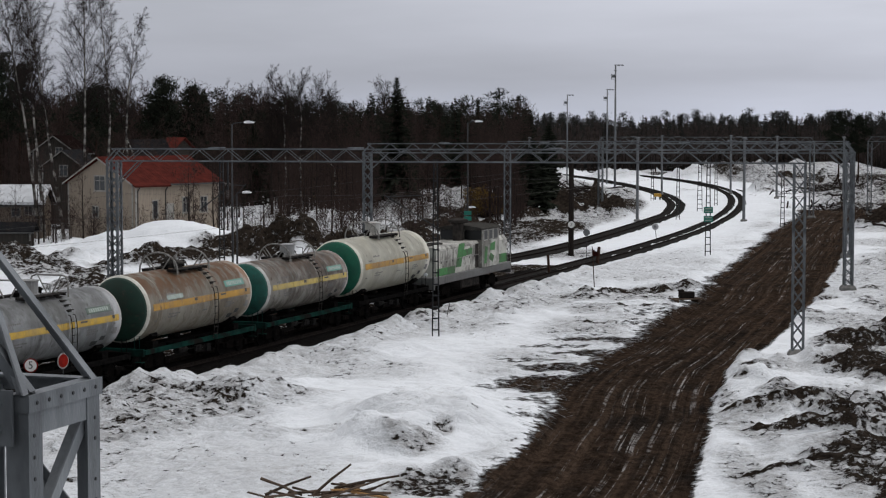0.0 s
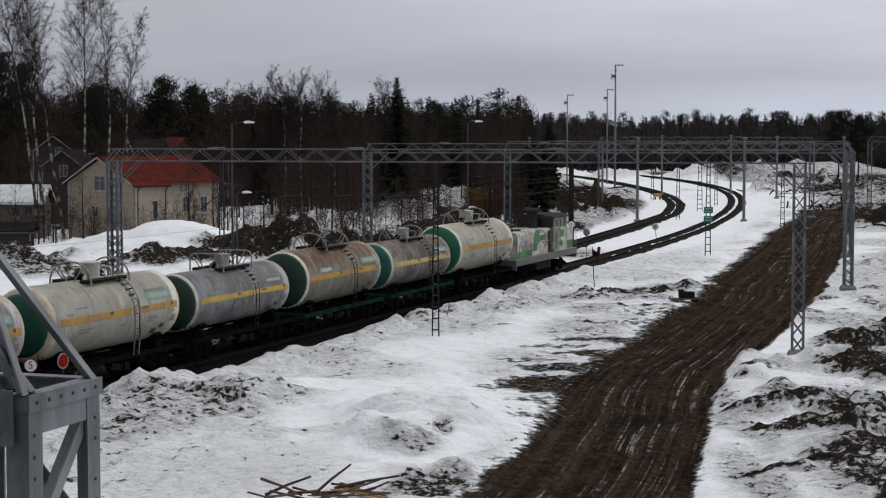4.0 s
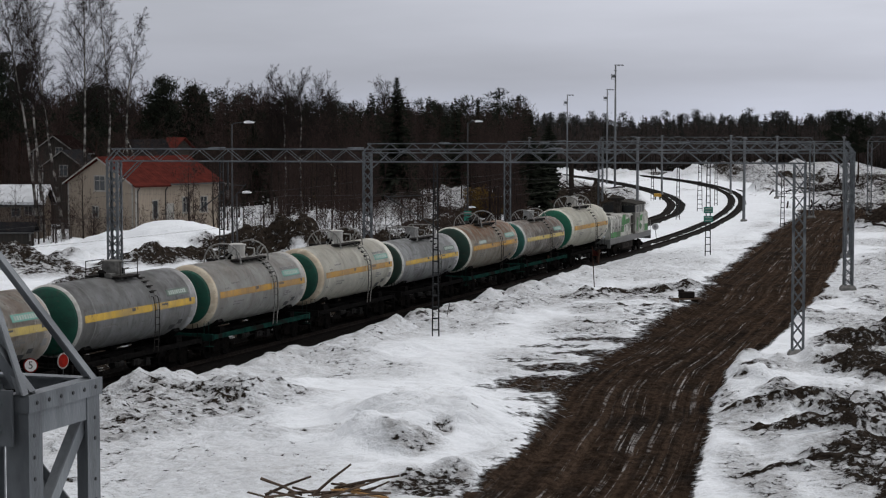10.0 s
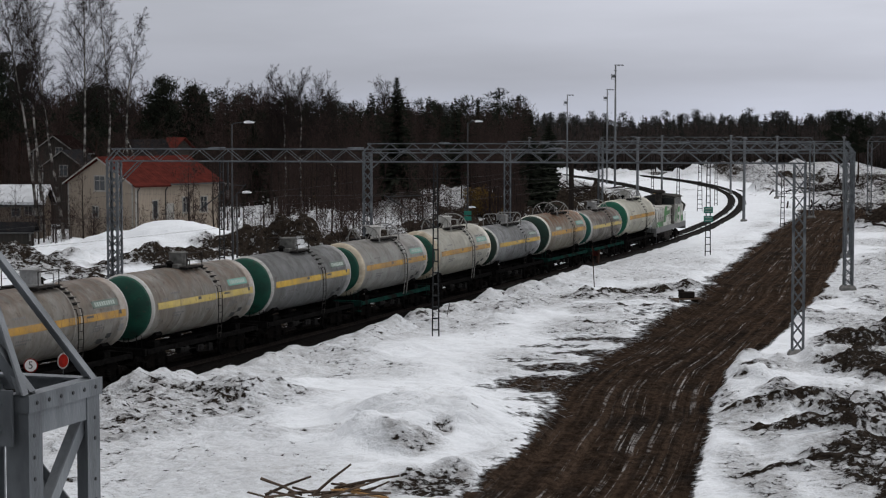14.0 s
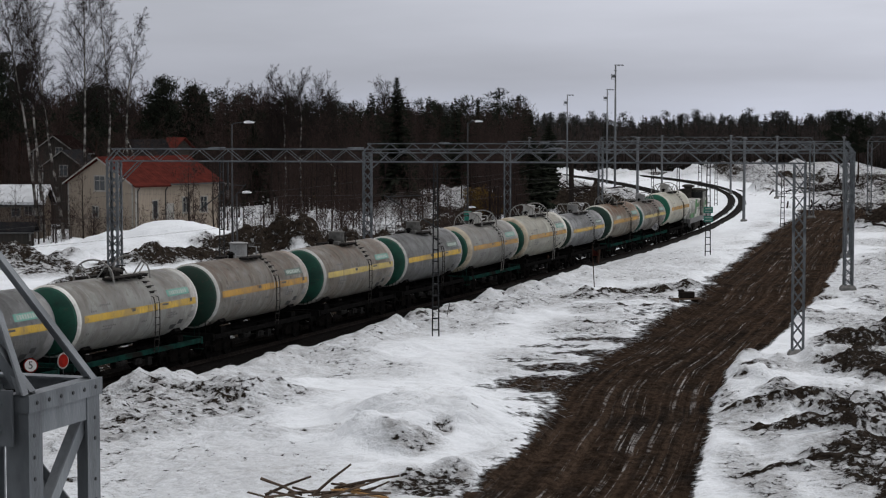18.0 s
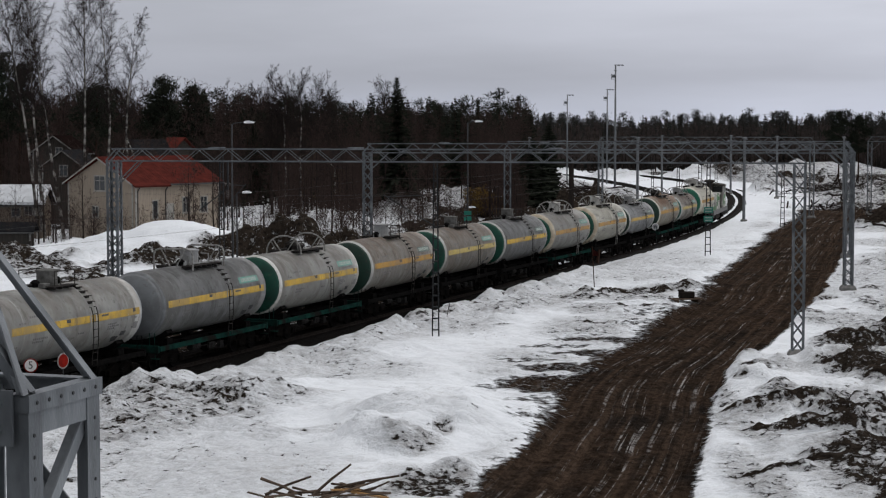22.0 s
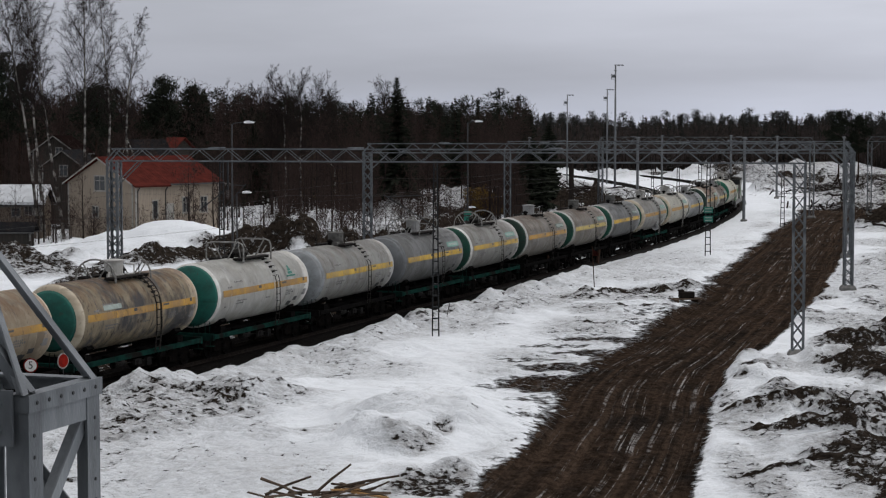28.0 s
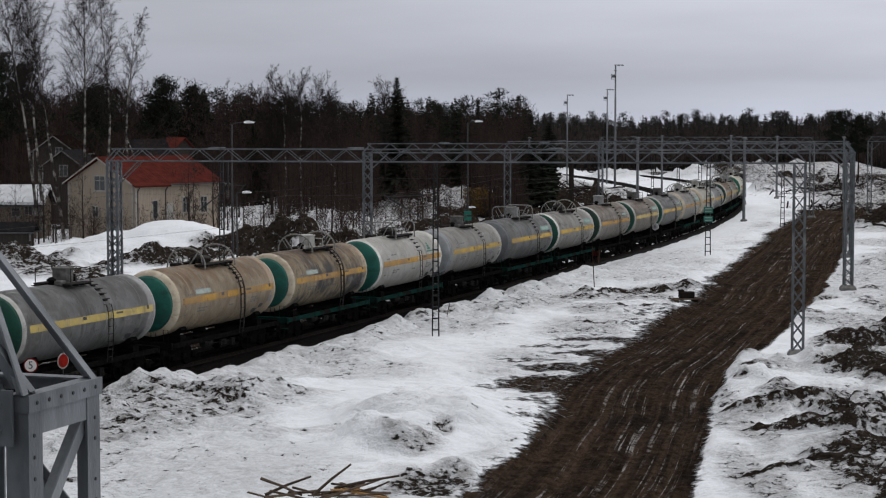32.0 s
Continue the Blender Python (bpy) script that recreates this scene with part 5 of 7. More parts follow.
        for pts in ([(sx * 1.44, -6.4, 1.65), (sx * 1.44, -6.4, 2.65), (sx * 1.44, -5.9, 2.65), (sx * 1.44, -5.9, 1.65)], [(sx * 1.44, 6.0, 1.65), (sx * 1.44, 6.0, 2.6), (sx * 1.44, 6.5, 2.6), (sx * 1.44, 6.5, 1.65)], [(sx * 1.42, -5.8, 2.6), (sx * 1.42, 0.9, 2.6)]):
            bm = bmesh.new()
            tube(bm, pts, 0.021, 5)
            part("handrail", bm, RAILING_GREY, t)
    for y in (-6.55, 6.55):
        bm = bmesh.new()
        box(bm, 0, y, 1.25, 2.95, 0.12, 0.75, bevel=0.02)
        part("buffer_beam", bm, L_GREY, t)
        for sx in (-0.9, 0.9):
            bm = bmesh.new()
            d = 1 if y > 0 else -1
            lathe(bm, [(0.12, 0), (0.12, 0.38), (0.24, 0.39), (0.24, 0.44), (0.1, 0.46)], Matrix.Translation((sx, y + 0.05 * d, 1.06)) @ Matrix.Rotation(-d * math.pi / 2, 4, "X"), 14)
            part("buffer", bm, L_DARK, t)
            bm = bmesh.new()
            lathe(bm, [(0.12, 0), (0.12, 0.06), (0.05, 0.07)], Matrix.Translation((sx, y + 0.06 * d, 1.85)) @ Matrix.Rotation(-d * math.pi / 2, 4, "X"), 12)
            part("headlight", bm, LAMP_WHITE, t)
    bm = bmesh.new()
    box(bm, 0, 0.0, 0.85, 2.3, 3.2, 0.75, bevel=0.08)
    part("fuel_tank", bm, L_DARK, t)
    for y in (-3.9, 3.9):
        b = put("bogie", shared("bogie", bogie_frame_mesh, BLACK_GEAR), t, Matrix.Translation((0, y, 0.05)))
        for dy in (-0.98, 0.98):
            WHEELS.append((put("wheelset", shared("wheelset", wheelset_mesh, GEAR_GREY), b, Matrix.Translation((0, dy, 0.45))), 0.5))
    return t


LOCO = locomotive()
# stretched to its true length; the bogies keep their shape
for o in LOCO.children:
    if o.name.startswith("bogie"):
        o.location.y *= 1.17
    else:
        o.matrix_basis = Matrix.Diagonal((1.0, 1.17, 1.0, 1.0)) @ o.matrix_basis

# ---------------- overhead-line portals ----------------
def bar_mesh(key, ln, w, h, material):
    def build(bm):
        beam(bm, (0, 0, 0), (0, 0, ln), w, h, up=(0, 1, 0))
    return shared(key, build, material)


def bar_between(name, key, p, q, w, h, parent, material):
    """A bar from p to q; bars of one length share a mesh."""
    p, q = Vector(p), Vector(q)
    d = q - p
    ln = round(d.length, 2)
    me = bar_mesh(f"{key}_{ln}", ln, w, h, material)
    return put(name, me, parent, Matrix.Translation(p) @ d.to_track_quat("Z", "Y").to_matrix().to_4x4())


def angle_mesh(key, ln, w, t, material):
    def build(bm):
        angle_bar(bm, (0, 0, 0), (0, 0, ln), w, t, (1, 0, 0), (0, 1, 0))
    return shared(key, build, material)


def lattice_column(root, x, y, z0, z1, turn, w, leg=0.13, brace=0.066, pitch=0.62, cross=False):
    base = Matrix.Translation((x, y, 0)) @ Matrix.Rotation(turn, 4, "Z")
    ln = round(z1 - z0, 2)
    me = angle_mesh(f"leg_{ln}_{leg}", ln, leg, 0.014, GALV)
    hw = w / 2
    for k in range(4):
        m = base @ Matrix.Rotation(k * math.pi / 2, 4, "Z") @ Matrix.Translation((-hw, -hw, z0))
        put("column_leg", me, root, m)
    n = max(2, int(ln / pitch))
    st = ln / n
    for k in range(4):
        f = base @ Matrix.Rotation(k * math.pi / 2, 4, "Z")
        for j in range(n):
            a, b = (-hw + 0.04, hw - 0.04) if (j + k) % 2 else (hw - 0.04, -hw + 0.04)
            bar_between("column_brace", "brace", f @ Vector((a, -hw + 0.02, z0 + j * st)), f @ Vector((b, -hw + 0.02, z0 + (j + 1) * st)), brace * 0.75, brace * 0.75, root, GALV)
            if cross and k % 2 == 0:
                bar_between("column_brace", "brace", f @ Vector((b, -hw + 0.04, z0 + j * st)), f @ Vector((a, -hw + 0.04, z0 + (j + 1) * st)), brace * 0.7, brace * 0.7, root, GALV)


def portal(x0, y0, x1, y1, top=10.0, depth=0.64, w=0.66, cross=False, pitch=0.62, label="", brackets=(True, True), droppers=()):
    root = thing("overhead_line_portal", label or "galvanised steel lattice portal spanning the tracks", "portal", group="portals over the tracks")
    d = Vector((x1 - x0, y1 - y0, 0))
    span = d.length
    turn = math.atan2(d.y, d.x)
    base = Matrix.Translation((x0, y0, 0)) @ Matrix.Rotation(turn, 4, "Z")
    for x, y in ((x0, y0), (x1, y1)):
        g = ground_z(x, y)
        lattice_column(root, x, y, g + 0.25, top - depth, turn, w, cross=cross, pitch=pitch)
        bm = bmesh.new()
        lathe(bm, [(0.75, -0.6), (0.72, 0.15), (0.56, 0.32)], Matrix.Translation((x, y, g)) @ Matrix.Rotation(turn + math.pi / 4, 4, "Z"), 4)
        part("foundation", bm, CONCRETE, root, "grey concrete footing")
    hw = w / 2
    # chords
    ln = round(span, 2)
    for z in (top - depth, top):
        for o in (-hw, hw):
            bar_between("beam_chord", "chord", base @ Vector((-hw * (z < top - 0.1), o, z)), base @ Vector((span + hw * (z < top - 0.1), o, z)), 0.068, 0.068, root, GALV)
    n = int(span / 0.78)
    st = span / n
    for o in (-hw, hw):
        for j in range(n):
            za, zb = (top - depth, top) if j % 2 else (top, top - depth)
            bar_between("beam_brace", "bbrace", base @ Vector((j * st, o, za)), base @ Vector(((j + 1) * st, o, zb)), 0.032, 0.032, root, GALV)
    for z in (top - depth, top):
        for j in range(0, n, 2):
            s = -1 if (j // 2) % 2 else 1
            bar_between("beam_tie", "btie", base @ Vector((j * st, -hw * s, z)), base @ Vector(((j + 2) * st, hw * s, z)), 0.045, 0.02, root, GALV)
    # corner struts
    for k, x in enumerate((0.0, span)):
        if brackets[k]:
            s = 1 if k == 0 else -1
            for o in (-hw, hw):
                bar_between("corner_strut", "cstrut", base @ Vector((x + s * hw, o, top - depth - 1.1)), base @ Vector((x + s * 1.5, o, top - depth)), 0.08, 0.05, root, GALV)
                bar_between("corner_post", "cpost", base @ Vector((x - s * hw, o, top - depth)), base @ Vector((x + s * 0.25, o, top)), 0.08, 0.06, root, GALV)
    for u in (0.16, 0.37, 0.66):
        bm = bmesh.new()
        box(bm, 0, 0, 0.02, 0.7, w + 0.1, 0.05)
        part("splice_plate", bm, GALV, root, at=base @ Matrix.Translation((u * span, 0, top + 0.05)))
    # hangers with insulators for the wires
    for u in droppers:
        bar_between("dropper", "drop", base @ Vector((u, 0, top - depth)), base @ Vector((u, 0, top - depth - 1.5)), 0.09, 0.09, root, GALV_DARK)
        bm = bmesh.new()
        lathe(bm, [(0.03, 0), (0.03, 0.05)] + [(0.03 + 0.06 * (k % 2), 0.08 + 0.05 * k) for k in range(8)] + [(0.03, 0.5)], base @ Matrix.Translation((u, 0, top - depth - 2.0)), 8)
        part("insulator", bm, PORCELAIN, root)
        bar_between("registration_arm", "regarm", base @ Vector((u, 0, top - depth - 1.4)), base @ Vector((u - 1.6, 0, top - depth - 2.6)), 0.05, 0.05, root, GALV_DARK)
    return root


portal(-17.45, 96.0, 17.55, 89.0, top=9.93, cross=True, pitch=0.72, droppers=(6.3,), label="galvanised lattice portal with a square column beside the mud road")
portal(-5.3, 127.0, 28.2, 125.5, top=9.95, cross=True, droppers=())
portal(5.7, 160.0, 35.6, 159.0, top=9.87, depth=0.70, pitch=0.8)
portal(20.9, 240.0, 47.3, 232.0, top=9.9, pitch=1.0)
portal(58.0, 246.0, 84.0, 240.0, top=9.9, pitch=1.2)


# ---------------- the column head close by ----------------
def near_column():
    root = thing("portal_column_head", "bolted galvanised steel column head with slanting braces", "steel column")
    turn = -0.32
    # local x across the track (right), y along the track; the corner nearest to the bridge is the local origin
    base = Matrix.Translation((-1.965, 8.5, 0)) @ Matrix.Rotation(turn, 4, "Z")
    W, TOP = 0.68, 9.66
    gz = -0.3
    ln = round(TOP - gz, 2)

    def local(name, bm, label="", m=GALV):
        return part(name, bm, m, root, label, at=base)
    corners = {"a": (0, 0, (-1, 0, 0), (0, 1, 0)), "b": (0, W, (-1, 0, 0), (0, -1, 0)), "c": (-W, 0, (1, 0, 0), (0, 1, 0)), "d": (-W, W, (1, 0, 0), (0, -1, 0))}
    for x, y, fa, fb in corners.values():
        bm = bmesh.new()
        angle_bar(bm, (x, y, gz), (x, y, TOP), 0.125, 0.014, fa, fb)
        bmesh.ops.recalc_face_normals(bm, faces=bm.faces)
        local("leg", bm)
    # head frame of angles
    for p, q, fa, fb in (((0.012, -0.012, TOP + 0.06), (0.012, W + 0.012, TOP + 0.06), (0, 0, -1), (-1, 0, 0)), ((-W, -0.012, TOP + 0.06), (0, -0.012, TOP + 0.06), (0, 0, -1), (0, 1, 0)),
                         ((-W, W + 0.012, TOP + 0.06), (0, W + 0.012, TOP + 0.06), (0, 0, -1), (0, -1, 0)), ((-W - 0.012, 0, TOP + 0.06), (-W - 0.012, W, TOP + 0.06), (0, 0, -1), (1, 0, 0))):
        bm = bmesh.new()
        angle_bar(bm, p, q, 0.085, 0.012, fa, fb)
        bmesh.ops.recalc_face_normals(bm, faces=bm.faces)
        local("head_angle", bm)
    # plate below the head frame on the two seen faces
    bm = bmesh.new()
    box(bm, -0.010, W / 2, TOP - 0.083, 0.012, W - 0.24, 0.115)
    local("tie_plate", bm)
    bm = bmesh.new()
    box(bm, -W / 2, 0.010, TOP - 0.083, W - 0.24, 0.012, 0.115)
    local("tie_plate", bm)
    # zigzag braces down the faces
    z = TOP - 0.15
    k = 0
    while z - 0.62 > gz + 0.3:
        for xf, yf in (("r", 0), ("l", 0), ("f", 0), ("b", 0)):
            bm = bmesh.new()
            a, b = (0.06, W - 0.06) if k % 2 else (W - 0.06, 0.06)
            if xf in "rl":
                x = -0.022 if xf == "r" else -W + 0.022
                if xf == "l":
                    a, b = b, a
                angle_bar(bm, (x, a, z), (x, b, z - 0.62), 0.10, 0.01, (-1 if xf == "r" else 1, 0, 0), Vector((0, 0, 1)) if a > b else Vector((0, 0, 1)))
            else:
                y = 0.022 if xf == "f" else W - 0.022
                angle_bar(bm, (-a, y, z), (-b, y, z - 0.62), 0.085, 0.01, (0, 1 if xf == "f" else -1, 0), (0, 0, 1))
            bmesh.ops.recalc_face_normals(bm, faces=bm.faces)
            local("brace", bm)
        z -= 0.62
        k += 1
    # rafters up to the beam and the steep inner braces
    up = 1.15
    for y, x, z in ((0.05, -0.02, TOP + 0.068), (W - 0.03, 0.005, TOP + 0.06)):
        bm = bmesh.new()
        angle_bar(bm, (x, y, z), (x - 1.3, y, z + 1.3 * up), 0.055, 0.010, (0, -1 if y > 0.3 else 1, 0), (-0.75, 0, -0.65))
        bmesh.ops.recalc_face_normals(bm, faces=bm.faces)
        local("rafter", bm)
    bm = bmesh.new()
    angle_bar(bm, (-0.01, 0.03, TOP + 0.05), (-0.80, W - 0.08, TOP + 0.05 + 1.15), 0.055, 0.010, (-1, -0.3, 0), (0, -1, 0.2))
    bmesh.ops.recalc_face_normals(bm, faces=bm.faces)
    local("inner_brace", bm)
    bm = bmesh.new()
    box(bm, -0.275, -0.030, TOP - 0.05, 0.42, 0.014, 0.27)
    local("gusset_plate", bm)
    # bolts
    bolt = shared("bolt", lambda q: lathe(q, [(0.0105, 0), (0.010, 0.004), (0.006, 0.005)], Matrix.Identity(4), 8), GALV_DARK)
    to_x = Matrix.Rotation(math.pi / 2, 4, "Y")
    for j in range(6):
        put("bolt", bolt, root, base @ Matrix.Translation((0.012, 0.06 + j * 0.112, TOP + 0.018)) @ to_x)
    for zz in np.arange(TOP - 0.14, TOP - 3.0, -0.105):
        for y in (0.05, W - 0.05):
            if (round((TOP - zz) / 0.105) + (y > 0.3)) % 4:
                put("bolt", bolt, root, base @ Matrix.Translation((0.0, y, float(zz))) @ to_x)
    big = shared("big_bolt", lambda q: lathe(q, [(0.028, 0), (0.028, 0.014), (0.016, 0.016), (0.016, 0.03)], Matrix.Identity(4), 6), GALV)
    for x in (-0.15, -0.41):
        for zz in (TOP + 0.02, TOP - 0.11):
            put("bolt", big, root, base @ Matrix.Translation((x, -0.037, zz)) @ Matrix.Rotation(math.pi / 2, 4, "X"))
    bm = bmesh.new()
    lathe(bm, [(0.85, -0.5), (0.8, 0.2), (0.6, 0.35)], Matrix.Translation((-W / 2, W / 2, gz)) @ Matrix.Rotation(math.pi / 4, 4, "Z"), 4)
    local("foundation", bm, "concrete footing", CONCRETE)
    # the beam that the column carries, leading away over the tracks
    for y in (0.04, W - 0.04):
        for z in (TOP + 0.75, TOP + 1.40):
            bm = bmesh.new()
            beam(bm, (-0.62 - (z - TOP - 0.75), y, z), (-24, y, z), 0.085)
            local("beam_chord", bm)
    bm = bmesh.new()
    for y in (-24.3,):
        for xx in (-23.7, -24.3):
            beam(bm, (xx, 0.04, -0.3), (xx, 0.04, TOP + 1.4), 0.1)
            beam(bm, (xx, W - 0.04, -0.3), (xx, W - 0.04, TOP + 1.4), 0.1)
    local("far_column", bm)
    return root


near_column()


# ---------------- masts, poles and lamps ----------------
def ladder_mast(x, y, top, w=0.34, lean=0.0, material=GALV_DARK, label="dark steel batten mast beside the track", arm=0, turn=0.0):
    g = ground_z(x, y)
    root = thing("catenary_mast", label, "mast", Matrix.Translation((x, y, g)) @ Matrix.Rotation(turn, 4, "Z") @ Matrix.Rotation(lean, 4, "Y"), group="masts beside the track")
    h = top - g
    for sx in (-1, 1):
        bm = bmesh.new()
        b0, b1 = w / 2, w / 2 * 0.55
        for dx, dy, ww, hh in ((0, 0, 0.03, 0.12), (0.03 * -sx, 0.05, 0.06, 0.02), (0.03 * -sx, -0.05, 0.06, 0.02)):
            beam(bm, (sx * b0 + dx, dy, -0.4), (sx * b1 + dx, dy, h), ww, hh, up=(0, 1, 0))
        part("mast_leg", bm, material, root)
    z = 0.35
    while z < h - 0.2:
        f = z / h
        hw = w / 2 * (1 - 0.45 * f)
        bm = bmesh.new()
        box(bm, 0, 0, z, 2 * hw, 0.12, 0.07)
        part("batten", bm, material, root)
        z += 0.62
    if arm:
        bm = bmesh.new()
        tube(bm, [(0, 0, h * 0.62), (arm, 0, h * 0.80)], 0.035, 6)
        part("cantilever_tube", bm, GALV_DARK, root)
        bm = bmesh.new()
        tube(bm, [(0, 0, h * 0.80), (arm * 0.95, 0, h * 0.79)], 0.025, 6)
        tube(bm, [(arm * 0.5, 0, h * 0.71), (arm * 0.95, 0, h * 0.62)], 0.02, 6)
        part("stay_tube", bm, GALV_DARK, root)
        bm = bmesh.new()
        s = 1 if arm > 0 else -1
        lathe(bm, [(0.03, 0)] + [(0.04 + 0.06 * (k % 2), 0.05 * k) for k in range(9)] + [(0.03, 0.5)], Matrix.Translation((s * 0.2, 0, h * 0.80)) @ Matrix.Rotation(s * math.pi / 2, 4, "Y"), 8)
        part("insulator", bm, PORCELAIN, root)
    return root


ladder_mast(-0.4, 97.4, 9.35, 0.40, arm=-2.8)
ladder_mast(-14.45, 118, 9.3, 0.42, arm=1.6, label="dark batten mast with brackets behind the train")
M_SIGN = ladder_mast(23.7, 161.5, 8.3, 0.52, label="dark batten mast carrying two green plates")
ladder_mast(29.2, 224.6, 6.9, 0.5, arm=0)
ladder_mast(39.2, 208.6, 7.0, 0.5, arm=-1.8)
ladder_mast(35.3, 248.5, 6.8, 0.75)
ladder_mast(40.3, 267.0, 6.6, 0.5)
ladder_mast(33.0, 285.0, 6.4, 0.5)


def tube_pole(x, y, top, r=0.17, label="grey tubular steel pole beside the track", arm=0.0):
    g = ground_z(x, y)
    root = thing("catenary_pole", label, "pole", Matrix.Translation((x, y, g)), group="tubular poles")
    h = top - g
    bm = bmesh.new()
    lathe(bm, [(r * 1.15, -0.3), (r, 0.3), (r * 0.8, h - 0.25), (r * 0.8, h)], Matrix.Identity(4), 10)
    part("shaft", bm, POLE_GREY, root, smooth=True)
    bm = bmesh.new()
    lathe(bm, [(r * 1.5, 0), (r * 1.5, 0.12), (r * 0.7, 0.2)], Matrix.Translation((0, 0, h)), 10)
    part("cap", bm, POLE_GREY, root)
    bm = bmesh.new()
    lathe(bm, [(0.42, -0.4), (0.42, 0.18), (0.34, 0.25)], Matrix.Identity(4), 10)
    part("foundation", bm, CONCRETE, root)
    if arm:
        bm = bmesh.new()
        tube(bm, [(0, 0, h * 0.62), (arm, 0, h * 0.76)], 0.04, 6)
        tube(bm, [(0, 0, h * 0.76), (arm, 0, h * 0.755)], 0.03, 6)
        part("cantilever", bm, GALV, root)
    return root


for px_x, px_y, px_top, ar in ((23.7, 220.4, 9.8, 0), (36.7, 220.4, 9.8, 0), (11.6, 243, 9.7, 0), (37.5, 310, 9.7, 0), (50.1, 315, 9.7, 0), (53.5, 290, 9.7, -2.2), (62, 280, 9.6, -2.0), (66, 262, 9.6, 0)):
    tube_pole(px_x, px_y, px_top, 0.19, arm=ar)


def wooden_pole():
    root = thing("signal_pole", "black tarred pole with a round white sign", "pole", Matrix.Translation((11.4, 160.7, ground_z(11.4, 160.7))))
    bm = bmesh.new()
    lathe(bm, [(0.27, -0.3), (0.25, 0.3), (0.22, 8.6), (0.1, 8.7)], Matrix.Identity(4), 10)
    part("shaft", bm, CREOSOTE, root, smooth=True)
    s = part("sign_disc", shared("disc", lambda q: lathe(q, [(0.30, 0), (0.30, 0.02), (0.28, 0.025)], Matrix.Rotation(math.pi / 2, 4, "X"), 20)), WHITE_SIGN, root, at=Matrix.Translation((0, -0.27, 2.8)))
    text("3", 0.42, DARK_PAINT, s, Matrix.Translation((0, -0.03, 0)) @ Matrix.Rotation(math.pi / 2, 4, "X"))


def text(body, size, material, parent, at, name="numeral"):
    cu = bpy.data.curves.new(name, "FONT")
    cu.body, cu.size, cu.align_x, cu.align_y, cu.extrude = body, size, "CENTER", "CENTER", 0.003
    tmp = bpy.data.objects.new("tmp", cu)
    me = bpy.data.meshes.new_from_object(tmp)
    bpy.data.objects.remove(tmp)
    me.materials.clear()
    me.materials.append(material)
    return put(name, me, parent, at)


wooden_pole()


def disc_sign(x, y, z, r, face, rim, label, numeral="", lean=0.0, post=0.025, spike=False, turned=0.0):
    g = ground_z(x, y)
    root = thing("round_sign", label, "sign", Matrix.Translation((x, y, g)) @ Matrix.Rotation(lean, 4, "Y"))
    bm = bmesh.new()
    tube(bm, [(0, 0, -0.3), (0, 0, z - g + (r if spike else 0))], post, 6)
    part("post", bm, GALV_DARK, root)
    front = Matrix.Translation((0, -0.04, z - g)) @ Matrix.Rotation(turned, 4, "Z") @ Matrix.Rotation(math.pi / 2, 4, "X")
    bm = bmesh.new()
    lathe(bm, [(r, 0), (r, 0.02)], front, 24)
    part("rim", bm, rim, root)
    bm = bmesh.new()
    lathe(bm, [(r * 0.84, 0.021), (r * 0.84, 0.026)], front, 24)
    d = part("disc", bm, face, root)
    if numeral:
        text(numeral, r * 1.5, DARK_PAINT, d, front @ Matrix.Translation((0, 0, 0.03)))
    return root


disc_sign(-16.05, 70.0, 1.79, 0.28, WHITE_SIGN, RED_SIGN, "round white sign with a black five and red rim", "5")
disc_sign(-14.8, 70.0, 1.97, 0.31, RED_SIGN, RAILING_GREY, "round red stop disc on a thin post", turned=1.0)
disc_sign(20.3, 171.0, 1.75, 0.33, mat("sign_back", (0.36, 0.36, 0.37), (0.3, 0.3, 0.31), 0.5, 0.1), WHITE_SIGN, "round pale sign with a dark six on a leaning post", "6", lean=-0.1, spike=True)
disc_sign(12.6, 158.5, 1.9, 0.30, mat("sign_back_2", (0.13, 0.135, 0.14), (0.1, 0.1, 0.1), 0.5, 0.3), POLE_GREY, "round dull grey sign beside the rails")

# two green plates on the batten mast; their words cannot be read
for dz in (4.05, 3.25):
    bm = bmesh.new()
    box(bm, 0, -0.12, dz, 0.82, 0.03, 0.55, bevel=0.02)
    p = part("green_plate", bm, GREEN_SIGN, M_SIGN, "green plate with pale bars")
    for k in range(2):
        bm = bmesh.new()
        box(bm, 0, -0.142, dz + 0.12 - 0.24 * k, 0.6, 0.01, 0.09)
        part("bar", bm, PALE_BARS, p)

# a thin marker stick and stakes in the snow
for x, y, h, lean, r in ((10.8, 128.5, 2.9, -0.06, 0.035), (8.2, 139, 1.5, -0.08, 0.12), (12.8, 150, 1.5, 0.12, 0.16), (0.2, 106, 0.8, 0.25, 0.02)):
    g = ground_z(x, y)
    bm = bmesh.new()
    tube(bm, [(x, y, g - 0.2), (x + lean * h * 0.5, y, g + h * 0.5), (x + lean * h, y, g + h)], r, 6, r * 0.8)
    st = new("marker_stake", bpy.data.meshes.new("stake"))
    bm.to_mesh(st.data)
    bm.free()
    st.data.materials.append(RUSTY)
    tagged(st, "dark thin stake standing in the snow", "stake", group="stakes")


